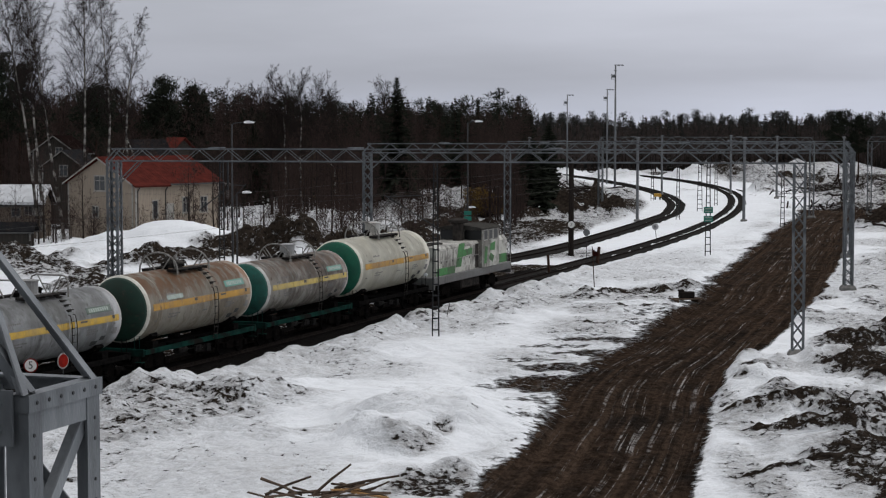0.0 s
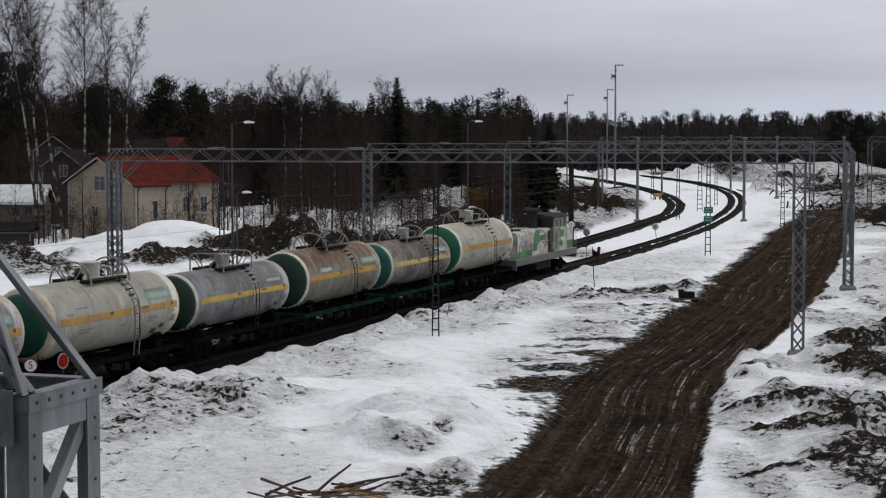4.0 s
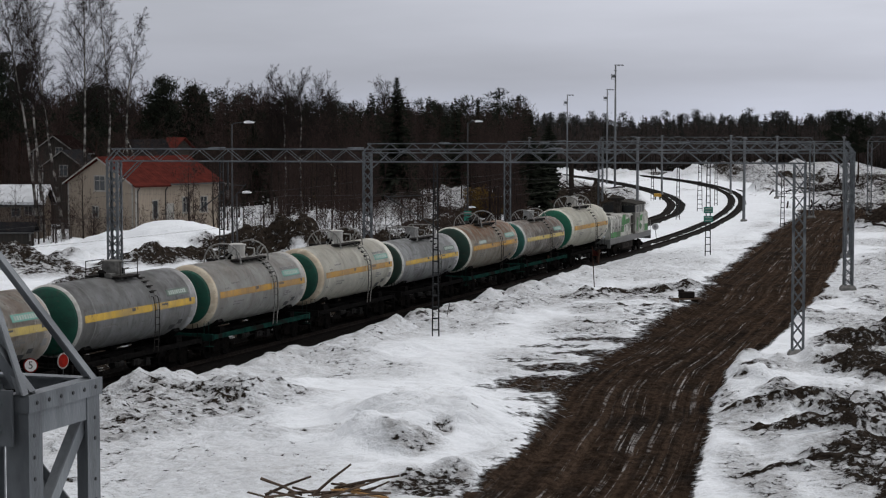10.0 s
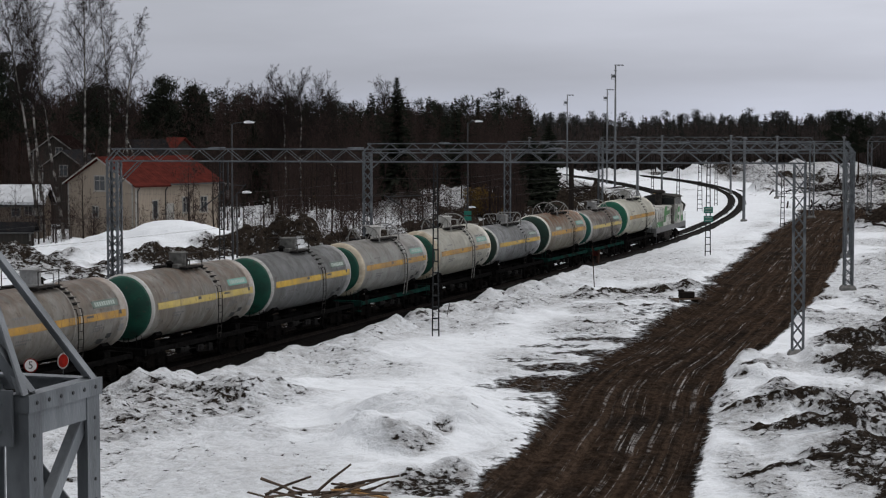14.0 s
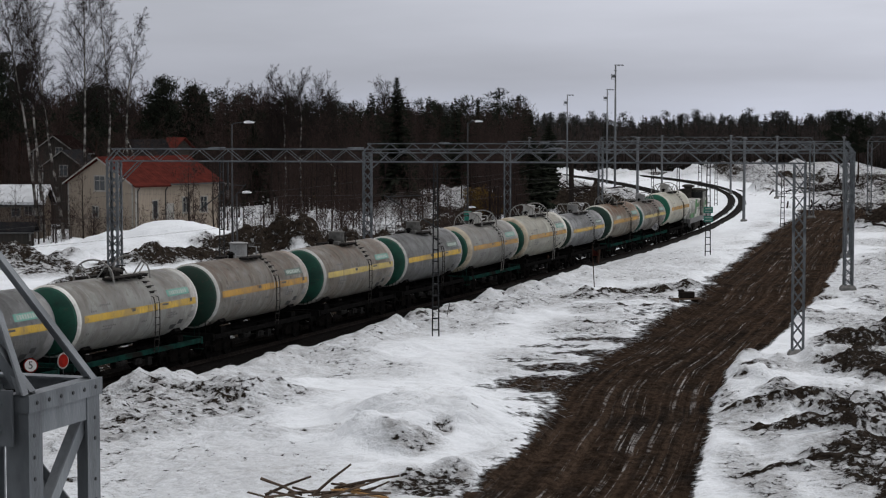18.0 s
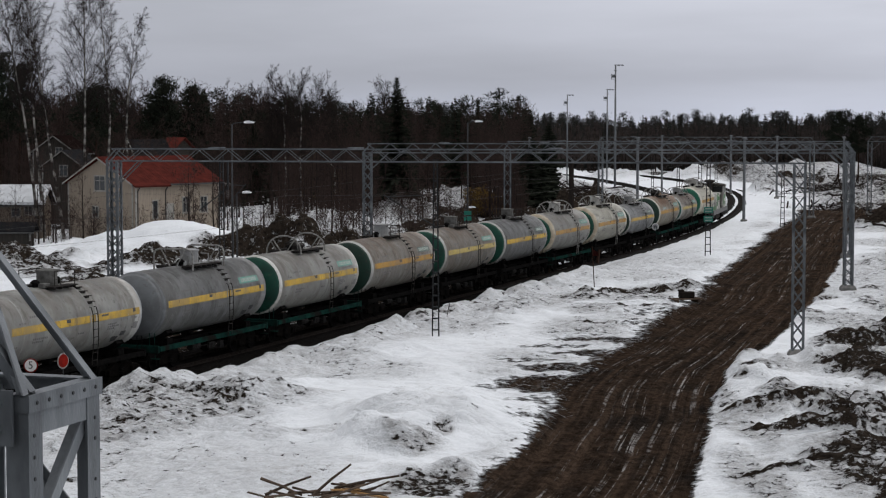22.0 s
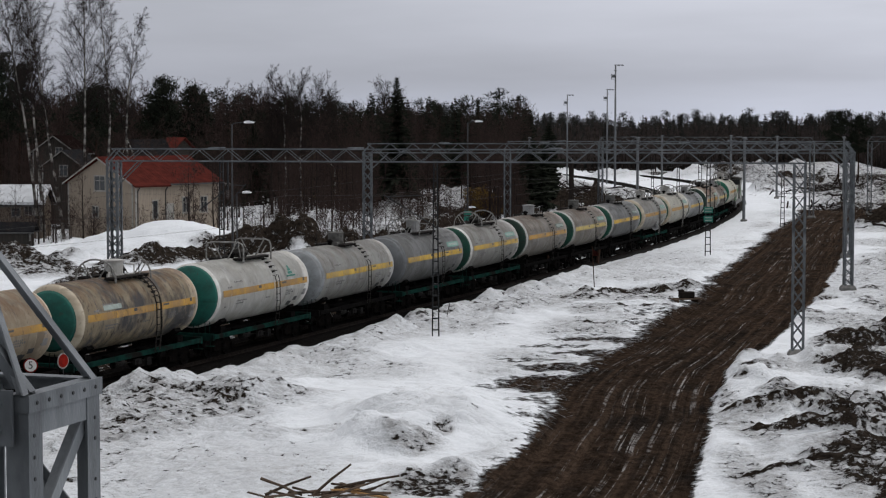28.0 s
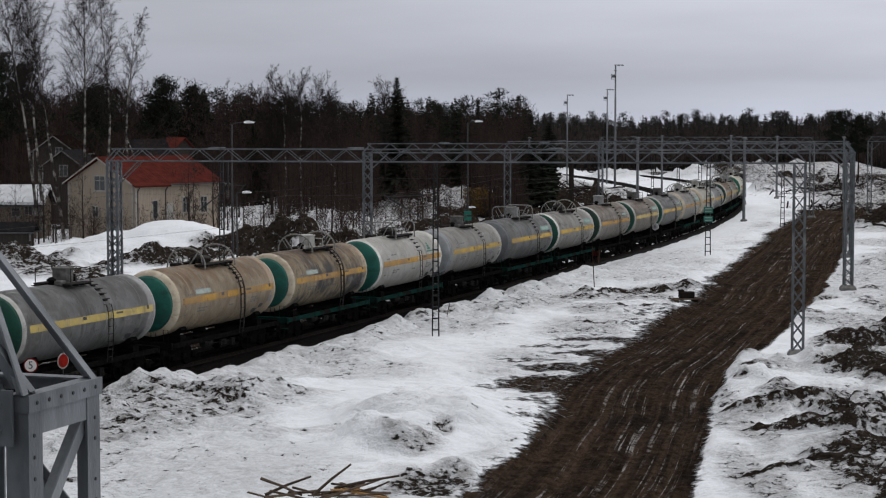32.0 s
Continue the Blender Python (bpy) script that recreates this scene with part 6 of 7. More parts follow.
def flag(x, y, z):
    """A small faded cloth flag hanging from the marker stick."""
    bm = bmesh.new()
    rows = []
    for k in range(5):
        u = k / 4
        rows.append([bm.verts.new((x + 0.02 + 0.42 * u, y - 0.03 + 0.05 * math.sin(5 * u), z - 0.42 * u * 0.7 - v * (0.5 - 0.3 * u))) for v in (0, 0.5, 1)])
    for k in range(4):
        for j in range(2):
            bm.faces.new((rows[k][j], rows[k + 1][j], rows[k + 1][j + 1], rows[k][j + 1]))
    bmesh.ops.solidify(bm, geom=bm.faces[:], thickness=0.012)
    ob = new("flag", bpy.data.meshes.new("flag"))
    bm.to_mesh(ob.data)
    bm.free()
    ob.data.materials.append(mat("faded_red_cloth", (0.07, 0.018, 0.014), (0.04, 0.014, 0.012), 0.9, 0, 4))
    tagged(ob, "small dark red flag on a thin marker stick", "flag")


flag(10.63, 128.5, 2.45)


def street_lamp(x, y, top, reach, label="grey street lamp with a white lamp head", plates=False):
    g = ground_z(x, y)
    root = thing("street_lamp", label, "street lamp", Matrix.Translation((x, y, g)), group="street lamps")
    h = top - g
    bm = bmesh.new()
    lathe(bm, [(0.085, -0.2), (0.075, 1.0), (0.045, h)], Matrix.Identity(4), 8)
    part("pole", bm, GALV_DARK, root, smooth=True)
    bm = bmesh.new()
    tube(bm, [(0, 0, h - 0.05), (reach * 0.3, 0, h + 0.06), (reach, 0, h + 0.08)], 0.035, 6)
    part("arm", bm, GALV_DARK, root)
    bm = bmesh.new()
    s = 1 if reach > 0 else -1
    vs = [(0, 0.10, 0.02), (0.12, 0.17, -0.05), (0.65, 0.15, -0.03), (0.72, 0.08, 0.03), (0.35, 0.12, 0.13), (0.1, 0.08, 0.10)]
    for a in ((0, 1), ):
        up = [bm.verts.new((reach + s * x0, y0, h + 0.08 + z0)) for x0, y0, z0 in vs]
        dn = [bm.verts.new((reach + s * x0, -y0, h + 0.08 + z0)) for x0, y0, z0 in vs]
        bm.faces.new(up)
        bm.faces.new(dn[::-1])
        for k in range(6):
            j = (k + 1) % 6
            bm.faces.new((up[k], dn[k], dn[j], up[j]))
    part("lamp_head", bm, LAMP_WHITE, root, "white lamp head")
    if plates:
        for dz in (4.25, 3.8):
            bm = bmesh.new()
            box(bm, 0, -0.14, dz, 0.62, 0.03, 0.34, bevel=0.02)
            part("green_plate", bm, GREEN_SIGN, root)
    return root


street_lamp(-13.4, 115, 11.3, 0.75)
street_lamp(2.05, 150, 11.5, 0.55, "grey street lamp with green plates on its pole", plates=True)
street_lamp(-14.6, 128, 6.4, 0.35)
street_lamp(2.0, 165, 3.75, 0.3)


def high_mast(x, y, top, r):
    g = ground_z(x, y)
    root = thing("lighting_mast", "tall grey lighting mast with a service platform", "mast", Matrix.Translation((x, y, g)), group="lighting masts")
    h = top - g
    bm = bmesh.new()
    lathe(bm, [(r, -0.3), (r * 0.95, h * 0.4), (r * 0.62, h)], Matrix.Identity(4), 10)
    part("shaft", bm, POLE_GREY, root, smooth=True)
    bm = bmesh.new()
    box(bm, -0.35, 0, h * 0.885, 0.7, 0.7, 0.06)
    for a, b in ((-0.7, -0.35), (-0.7, 0.35), (0.0, -0.35), (0.0, 0.35)):
        beam(bm, (a, b, h * 0.885), (a, b, h * 0.885 + 0.9), 0.04)
    box(bm, -0.35, 0, h * 0.885 + 0.5, 0.5, 0.5, 0.5)
    part("platform", bm, POLE_GREY, root)
    bm = bmesh.new()
    beam(bm, (-0.2, 0, h), (1.2, 0, h), 0.1)
    beam(bm, (-0.3, 0, h - 0.9), (0.3, 0, h - 0.9), 0.08)
    part("cross_arm", bm, POLE_GREY, root)
    for x2 in (0.5, 1.15):
        bm = bmesh.new()
        box(bm, x2, -0.1, h - 0.1, 0.4, 0.35, 0.16, bevel=0.03)
        part("floodlight", bm, POLE_GREY, root)


high_mast(28.7, 302, 21.6, 0.20)
high_mast(33.5, 370, 19.0, 0.16)
high_mast(25.7, 375, 18.0, 0.15)


# ---------------- overhead wires ----------------
def wires(name, place, s_values, lat, label):
    root = thing(name, label, "wires", kind="structure")
    for z_sup, sag, nm in ((6.15, 0.05, "contact_wire"), (7.45, 0.4, "carrier_wire")):
        pts = []
        for a, b in zip(s_values[:-1], s_values[1:]):
            for k in range(8):
                f = k / 8
                x, y, h = place(a + (b - a) * f)
                pts.append((x + lat * math.cos(h), y - lat * math.sin(h), z_sup - 4 * sag * f * (1 - f)))
        bm = bmesh.new()
        tube(bm, pts, 0.007, 4)
        part(nm, bm, WIRE, root)


wires("overhead_wires_1", on_line, (-60, -10, 17, 53, 88, 130, 180, 230, 280, 340, 400), 0.0, "thin dark overhead wires above the track")
wires("overhead_wires_2", side_place, (50, 95, 130, 165, 210, 260, 310, 360, 420), 0.0, "thin dark overhead wires above the second track")

# ---------------- houses ----------------
PLASTER = mat("beige_boards", (0.35, 0.295, 0.235), (0.265, 0.222, 0.178), 0.85, 0, 2.0, 0.004, 20, (9, 9, 0.4))
OLD_BOARDS = mat("old_grey_boards", (0.050, 0.044, 0.039), (0.024, 0.021, 0.019), 0.9, 0, 2.0, 0.006, 20, (9, 9, 0.4))
DARK_BOARDS = mat("dark_boards", (0.05, 0.045, 0.04), (0.03, 0.028, 0.026), 0.9, 0, 2.0, 0.006, 20, (9, 9, 0.4))
ROOF_RED = mat("red_sheet_roof", (0.088, 0.0215, 0.0165), (0.058, 0.016, 0.013), 0.8, 0, 1.5, 0.004, 12)
ROOF_DARK = mat("dark_felt_roof", (0.012, 0.012, 0.013), (0.020, 0.020, 0.021), 0.8, 0, 2, 0.004)
ROOF_BROWN = mat("brown_roof", (0.010, 0.006, 0.0055), (0.007, 0.005, 0.0045), 0.8, 0, 2, 0.004)
SNOW_ROOF = mat("roof_snow", (0.62, 0.635, 0.65), (0.50, 0.51, 0.525), 0.8, 0, 1.5, 0.02, 4)
TRIM_WHITE = mat("white_trim", (0.36, 0.345, 0.31), (0.27, 0.26, 0.235), 0.7, 0, 3)
PANE = mat("window_pane", (0.022, 0.026, 0.03), (0.04, 0.045, 0.05), 0.16, 0, 1)
BRICK_RED = mat("chimney_brick", (0.20, 0.07, 0.04), (0.14, 0.05, 0.035), 0.9, 0, 6, 0.01, 30)


def house(name, x, y, turn, ln, wd, z0, eave, ridge, wall_m, roof_m, label, windows=(), snow=0.0, chimney=None, over=0.45, trim=TRIM_WHITE):
    """Local x runs along the ridge from the gable nearest the bridge (x = 0), y across; origin at that gable's right corner."""
    root = thing(name, label, "house", Matrix.Translation((x, y, 0)) @ Matrix.Rotation(turn, 4, "Z"))
    t = 0.22
    bm = bmesh.new()
    for sy in (t / 2, wd - t / 2):
        box(bm, ln / 2, sy, (z0 + eave) / 2 - 0.4, ln - 0.005, t, eave - z0 + 0.8)
    part("long_wall", bm, wall_m, root)
    for gx in (0.0, ln - t):
        bm = bmesh.new()
        pts = [(0, z0 - 0.8), (wd, z0 - 0.8), (wd, eave), (wd / 2, ridge - 0.12), (0, eave)]
        a = [bm.verts.new((gx, p, q)) for p, q in pts]
        b = [bm.verts.new((gx + t, p, q)) for p, q in pts]
        bm.faces.new(a)
        bm.faces.new(b[::-1])
        for k in range(5):
            j = (k + 1) % 5
            bm.faces.new((a[k], b[k], b[j], a[j]))
        bmesh.ops.recalc_face_normals(bm, faces=bm.faces)
        part("gable_wall", bm, wall_m, root)
    # roof slabs with a thickness, eaves overhanging
    sl = (ridge - eave) / (wd / 2)
    for side in (0, 1):
        bm = bmesh.new()
        y0, y1 = -over, wd / 2
        prof = [(y0, eave - sl * over), (y1, ridge), (y1, ridge + 0.14), (y0, eave - sl * over + 0.14)]
        if side:
            prof = [(wd - p, q) for p, q in prof]
        a = [bm.verts.new((-over, p, q)) for p, q in prof]
        b = [bm.verts.new((ln + over, p, q)) for p, q in prof]
        bm.faces.new(a)
        bm.faces.new(b[::-1])
        for k in range(4):
            j = (k + 1) % 4
            bm.faces.new((a[k], b[k], b[j], a[j]))
        bmesh.ops.recalc_face_normals(bm, faces=bm.faces)
        r = part("roof_slope", bm, roof_m, root)
        if snow:
            bm = bmesh.new()
            prof = [(y0 - 0.02, eave - sl * over + 0.145), (y1, ridge + 0.145), (y1, ridge + 0.145 + snow), (y0 - 0.02, eave - sl * over + 0.145 + snow)]
            if side:
                prof = [(wd - p, q) for p, q in prof]
            a = [bm.verts.new((-over - 0.02, p, q)) for p, q in prof]
            b = [bm.verts.new((ln + over + 0.02, p, q)) for p, q in prof]
            bm.faces.new(a)
            bm.faces.new(b[::-1])
            for k in range(4):
                j = (k + 1) % 4
                bm.faces.new((a[k], b[k], b[j], a[j]))
            bmesh.ops.recalc_face_normals(bm, faces=bm.faces)
            part("snow_cover", bm, SNOW_ROOF, r, "thick white snow")
        elif roof_m is ROOF_RED:
            n = int((ln + 2 * over) / 0.6)
            for k in range(n):
                bm = bmesh.new()
                xx = -over + 0.3 + k * 0.6
                p, q = ((y0, eave - sl * over + 0.15), (y1, ridge + 0.15))
                if side:
                    p, q = (wd - p[0], p[1]), (wd - q[0], q[1])
                beam(bm, (xx, p[0], p[1]), (xx, q[0], q[1]), 0.018, 0.014)
                part("roof_seam", bm, roof_m, r)
        bm = bmesh.new()
        p = prof0 = (y0 if not side else wd - y0)
        for gx in (-over - 0.02,):
            q0 = (p, eave - sl * over + 0.02)
            beam(bm, (gx, q0[0], q0[1]), (gx, wd / 2, ridge + 0.03), 0.05, 0.14)
        part("bargeboard", bm, trim, root, "pale bargeboard")
        bm = bmesh.new()
        tube(bm, [(-over, p, eave - sl * over - 0.02), (ln + over, p, eave - sl * over - 0.02)], 0.07, 6)
        part("gutter", bm, DARK_PAINT, root)
    for cx, cy in ((0, 0), (0, wd), (ln, 0)):
        bm = bmesh.new()
        box(bm, cx, cy, (z0 + eave) / 2, 0.16, 0.16, eave - z0)
        part("corner_board", bm, trim, root)
    bm = bmesh.new()
    tube(bm, [(0.25, -over + 0.05, eave - sl * over), (0.25, -0.1, eave - 0.5), (0.25, -0.1, z0)], 0.05, 6)
    part("downpipe", bm, DARK_PAINT, root)
    for face, u, z, w, h in windows:
        m = Matrix.Translation((0, u, z)) @ Matrix.Rotation(-math.pi / 2, 4, "Z") if face == "gable" else Matrix.Translation((u, 0, z))
        bm = bmesh.new()
        for sx in (-1, 1):
            box(bm, sx * (w / 2 + 0.05), -0.03, 0, 0.11, 0.10, h + 0.22)
            box(bm, 0, -0.03, sx * (h / 2 + 0.05), w, 0.10, 0.11)
        box(bm, 0, -0.02, 0, 0.06, 0.06, h)
        box(bm, 0, -0.02, h * 0.18, w, 0.06, 0.05)
        fr = part("window_frame", bm, trim, root, at=m)
        bm = bmesh.new()
        box(bm, 0, -0.008, 0, w, 0.012, h)
        part("pane", bm, PANE, fr)
        bm = bmesh.new()
        box(bm, 0, -0.09, -h / 2 - 0.13, w + 0.3, 0.16, 0.05)
        part("sill", bm, trim, fr)
    if chimney:
        cx, cy = chimney
        bm = bmesh.new()
        box(bm, cx, cy, ridge + 0.1, 0.7, 0.7, 2.0)
        box(bm, cx, cy, ridge + 1.1, 0.85, 0.85, 0.14)
        part("chimney", bm, BRICK_RED, root, "red brick chimney")
    return root


GA = math.atan2(0.8, 0.6)
H1 = house("beige_house", -30.9, 180.0, GA, 12.2, 9.4, 0.7, 5.6, 8.05, PLASTER, ROOF_RED, "beige boarded house with a red sheet roof behind the snow bank",
           windows=(("gable", 4.7, 5.5, 1.5, 1.4), ("gable", 5.4, 2.6, 0.8, 1.0), ("side", 7.4, 3.2, 0.9, 1.5), ("side", 10.0, 3.2, 0.9, 1.5)))
# its front wing along the first half of the long side, under the same slope
bm = bmesh.new()
box(bm, 2.1, -0.24, 2.7, 4.2, 0.45, 5.4, bevel=0.01)
part("wing", bm, PLASTER, H1)
bm = bmesh.new()
vs = [(-0.45, -0.85, 5.16), (4.55, -0.85, 5.16), (4.55, 0.0, 5.60), (-0.45, 0.0, 5.60)]
a = [bm.verts.new(v) for v in vs]
b = [bm.verts.new((p, q, r + 0.16)) for p, q, r in vs]
bm.faces.new(a[::-1])
bm.faces.new(b)
for k in range(4):
    bm.faces.new((a[k], a[(k + 1) % 4], b[(k + 1) % 4], b[k]))
part("wing_roof", bm, ROOF_RED, H1)
for x, w, z, h, m, nm in ((2.6, 0.6, 2.9, 1.7, PANE, "wing_window"), (5.1, 0.95, 2.2, 2.2, TRIM_WHITE, "entrance_door")):
    y = -0.475 if x < 4 else -0.02
    bm = bmesh.new()
    box(bm, x, y, z, w, 0.04, h)
    d = part(nm, bm, m, H1)
    bm = bmesh.new()
    for q in (-1, 1):
        box(bm, x + q * (w / 2 + 0.06), y - 0.02, z, 0.12, 0.06, h + 0.24)
        box(bm, x, y - 0.02, z + q * (h / 2 + 0.06), w, 0.06, 0.12)
    part("frame", bm, TRIM_WHITE, d)
for x in (0.2, 4.05):
    bm = bmesh.new()
    tube(bm, [(x, -0.84, 5.14), (x, -0.53, 4.8), (x, -0.53, 0.5)], 0.06, 6)
    part("downpipe", bm, DARK_PAINT, H1)
bm = bmesh.new()
box(bm, 0.0, -0.48, 2.9, 0.14, 0.10, 5.0)
part("corner_board", bm, TRIM_WHITE, H1)

OLD_TRIM = mat("weathered_trim", (0.20, 0.193, 0.183), (0.09, 0.086, 0.081), 0.85, 0, 3)
DULL_BOARDS = mat("dull_beige_boards", (0.17, 0.14, 0.11), (0.11, 0.092, 0.075), 0.9, 0, 2.0, 0.006, 20, (9, 9, 0.4))
house("old_house", -43.5, 214.0, math.pi / 2 - 0.06, 7, 5.0, 1.5, 8.3, 10.1, OLD_BOARDS, ROOF_BROWN, "grey wooden house with pale bargeboards among bare trees", windows=(("gable", 1.9, 8.2, 0.7, 1.0),), trim=OLD_TRIM)
house("old_house_wing", -40.4, 203.0, math.pi / 2 - 0.08, 7, 4.6, 1.0, 6.8, 8.5, OLD_BOARDS, ROOF_DARK, "lower dark wooden house with weathered gable edges", windows=(("gable", 2.2, 6.3, 0.8, 1.1),), trim=OLD_TRIM)
house("dark_roof_house", -38.9, 231.0, 0.45, 4.2, 6, 2, 7.4, 9.5, DARK_BOARDS, ROOF_DARK, "distant house with a dark felt roof between trees", windows=(("side", 1.7, 5.6, 0.9, 1.1),))
house("red_roof_house", -38.5, 246.0, -0.35, 1.9, 6, 2, 8.2, 9.7, DARK_BOARDS, ROOF_RED, "distant house with a dull red roof")
house("grey_house", -33.5, 275.0, GA + 0.3, 11, 8, 2, 6.0, 9.4, OLD_BOARDS, ROOF_DARK, "distant grey house behind bare trees", windows=(("side", 3, 4.5, 1.0, 1.3),))
house("snowy_shed", -49.0, 186.0, 0.02, 7.6, 5.2, 0.4, 3.3, 4.75, DULL_BOARDS, ROOF_DARK, "low boarded shed with thick snow on its roof", windows=(("side", 6.3, 2.6, 0.7, 0.8), ("side", 7.1, 2.6, 0.5, 0.8), ("side", 5, 2.4, 0.8, 0.8)), snow=0.3, trim=OLD_TRIM)
house("small_shed", -43.0, 172.0, 0.05, 3.6, 2.4, 0.3, 1.35, 1.95, DARK_BOARDS, ROOF_DARK, "small dark shed half buried in the snow", snow=0.0, trim=OLD_TRIM)
house("yellow_house", -16.0, 268.0, GA, 9, 8, 1.5, 5.5, 8.2, mat("ochre_boards", (0.11, 0.08, 0.045), (0.07, 0.05, 0.03), 0.9, 0, 2), ROOF_DARK, "ochre house half hidden by bare trees")


# ---------------- trees ----------------
BARK = mat("dark_bark", (0.0364, 0.0292, 0.0254), (0.0208, 0.0169, 0.0156), 0.95, 0, 4, 0.01, 20, (3, 3, 0.5))
TWIG = mat("twigs", (0.0572, 0.0403, 0.0351), (0.0351, 0.0254, 0.0228), 0.95, 0, 3)
TWIG_BIRCH = mat("birch_twigs", (0.030, 0.024, 0.022), (0.02, 0.016, 0.015), 0.9, 0, 3)
BIRCH = mat("birch_bark", (0.30, 0.285, 0.26), (0.16, 0.15, 0.135), 0.85, 0, 1.4, 0.004, 20, (1, 1, 1.6), c3=(0.03, 0.027, 0.025), spots=0.50)
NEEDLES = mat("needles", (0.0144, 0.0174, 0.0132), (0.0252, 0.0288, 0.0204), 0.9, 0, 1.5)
# haze over the distant belts is painted in as paler needles and twigs
NEEDLES_HAZED = mat("hazed_needles", (0.036, 0.038, 0.036), (0.046, 0.046, 0.042), 0.9, 0, 0.6)
TWIG_HAZED = mat("hazed_twigs", (0.080, 0.064, 0.058), (0.060, 0.048, 0.044), 0.95, 0, 0.6)
LARCH = mat("withered_foliage", (0.15, 0.095, 0.024), (0.09, 0.056, 0.018), 0.9, 0, 1.5)
PINE_BARK = mat("pine_bark", (0.04, 0.024, 0.017), (0.022, 0.015, 0.012), 0.9, 0, 3)


class Bits:
    """Collects vertices and faces quickly."""

    def __init__(self):
        self.v, self.f = [], []

    def stick(self, p, q, r0, r1, sides=3):
        p, q = np.asarray(p, float), np.asarray(q, float)
        d = q - p
        d = d / (np.linalg.norm(d) + 1e-9)
        a = np.cross(d, (0.3, 0.9, 0.2))
        a /= np.linalg.norm(a) + 1e-9
        b = np.cross(d, a)
        k = len(self.v)
        for o, r in ((p, r0), (q, r1)):
            for j in range(sides):
                an = 2 * math.pi * j / sides
                self.v.append(tuple(o + r * (a * math.cos(an) + b * math.sin(an))))
        for j in range(sides):
            i = (j + 1) % sides
            self.f.append((k + j, k + i, k + sides + i, k + sides + j))

    def limb(self, pts, radii, sides=6):
        """One unbroken tapering stem through the points."""
        k = len(self.v)
        for p, r in zip(pts, radii):
            for j in range(sides):
                an = 2 * math.pi * j / sides
                self.v.append((p[0] + r * math.cos(an), p[1] + r * math.sin(an), p[2]))
        for i in range(len(pts) - 1):
            for j in range(sides):
                m = (j + 1) % sides
                self.f.append((k + i * sides + j, k + i * sides + m, k + (i + 1) * sides + m, k + (i + 1) * sides + j))

    def blade(self, p, q, w, rng):
        p, q = np.asarray(p, float), np.asarray(q, float)
        s = np.cross(q - p, rng.normal(size=3))
        s = s / (np.linalg.norm(s) + 1e-9) * w
        k = len(self.v)
        self.v += [tuple(p - s), tuple(p + s), tuple(q)]
        self.f.append((k, k + 1, k + 2))

    def leafy(self, c, size, n, rng, flat=0.6):
        for _ in range(n):
            o = np.asarray(c) + rng.normal(size=3) * size * np.array([0.5, 0.5, 0.5 * flat])
            a, b = rng.normal(size=3), rng.normal(size=3)
            a, b = a / np.linalg.norm(a) * size * 0.27, b / np.linalg.norm(b) * size * 0.085
            k = len(self.v)
            self.v += [tuple(o - a), tuple(o + b), tuple(o + a), tuple(o - b)]
            self.f.append((k, k + 1, k + 2, k + 3))


def unit(v):
    return v / (np.linalg.norm(v) + 1e-9)


def bare_tree(seed, h, spread=0.28, boughs=18, subs=6, twigs=5, path=None, crown=0.35, r=None, wt=0.02, up=0.9, peak=0.25):
    """Trunk and branches; returns trunk bits and twig bits. path: offsets of the trunk at even heights."""
    rng = np.random.default_rng(seed)
    wood, fine = Bits(), Bits()
    r = r or h * 0.0085
    n = 9
    path = path or [(rng.normal() * 0.012 * h * (k / n), rng.normal() * 0.012 * h * (k / n)) for k in range(n + 1)]
    zs = np.linspace(0, h, len(path))
    pts = [np.array([path[k][0], path[k][1], zs[k]]) for k in range(len(path))]

    def at(f):
        z = f * h
        return np.array([np.interp(z, zs, [p[0] for p in pts]), np.interp(z, zs, [p[1] for p in pts]), z])
    m = 14
    wood.limb([at(k / m) for k in range(m + 1)], [r * (1 - 0.93 * k / m) for k in range(m + 1)])
    for b in range(boughs):
        f = crown + (1 - crown) * (b + rng.random()) / boughs * 0.98
        az = rng.random() * 2 * math.pi
        ln = h * spread * (1.15 - 0.85 * abs((f - crown) / (1 - crown) - peak)) * (0.7 + 0.5 * rng.random())
        d = unit(np.array([math.cos(az), math.sin(az), up + 0.5 * rng.random()]))
        p = at(f)
        q = p + d * ln * 0.5
        e = q + unit(d + np.array([0, 0, 0.35]) + rng.normal(size=3) * 0.12) * ln * 0.5
        rb = r * (1 - 0.85 * f) * 0.42
        fine.stick(p, q, rb, rb * 0.6)
        fine.stick(q, e, rb * 0.6, rb * 0.15)
        for s in range(subs):
            g = (s + 0.5 + rng.random() * 0.4) / subs
            o = p + (q - p) * g * 2 if g < 0.5 else q + (e - q) * (g * 2 - 1)
            sd = unit(d + rng.normal(size=3) * 0.75 + np.array([0, 0, 0.25]))
            sl = ln * (0.5 - 0.28 * g) * (0.7 + 0.6 * rng.random())
            fine.stick(o, o + sd * sl, rb * 0.35, 0.008)
            for _ in range(twigs):
                gg = 0.25 + 0.75 * rng.random()
                oo = o + sd * sl * gg
                fine.blade(oo, oo + unit(sd + rng.normal(size=3) * 0.65 - np.array([0, 0, 0.15])) * sl * (0.3 + 0.35 * rng.random()), wt, rng)
    return wood, fine


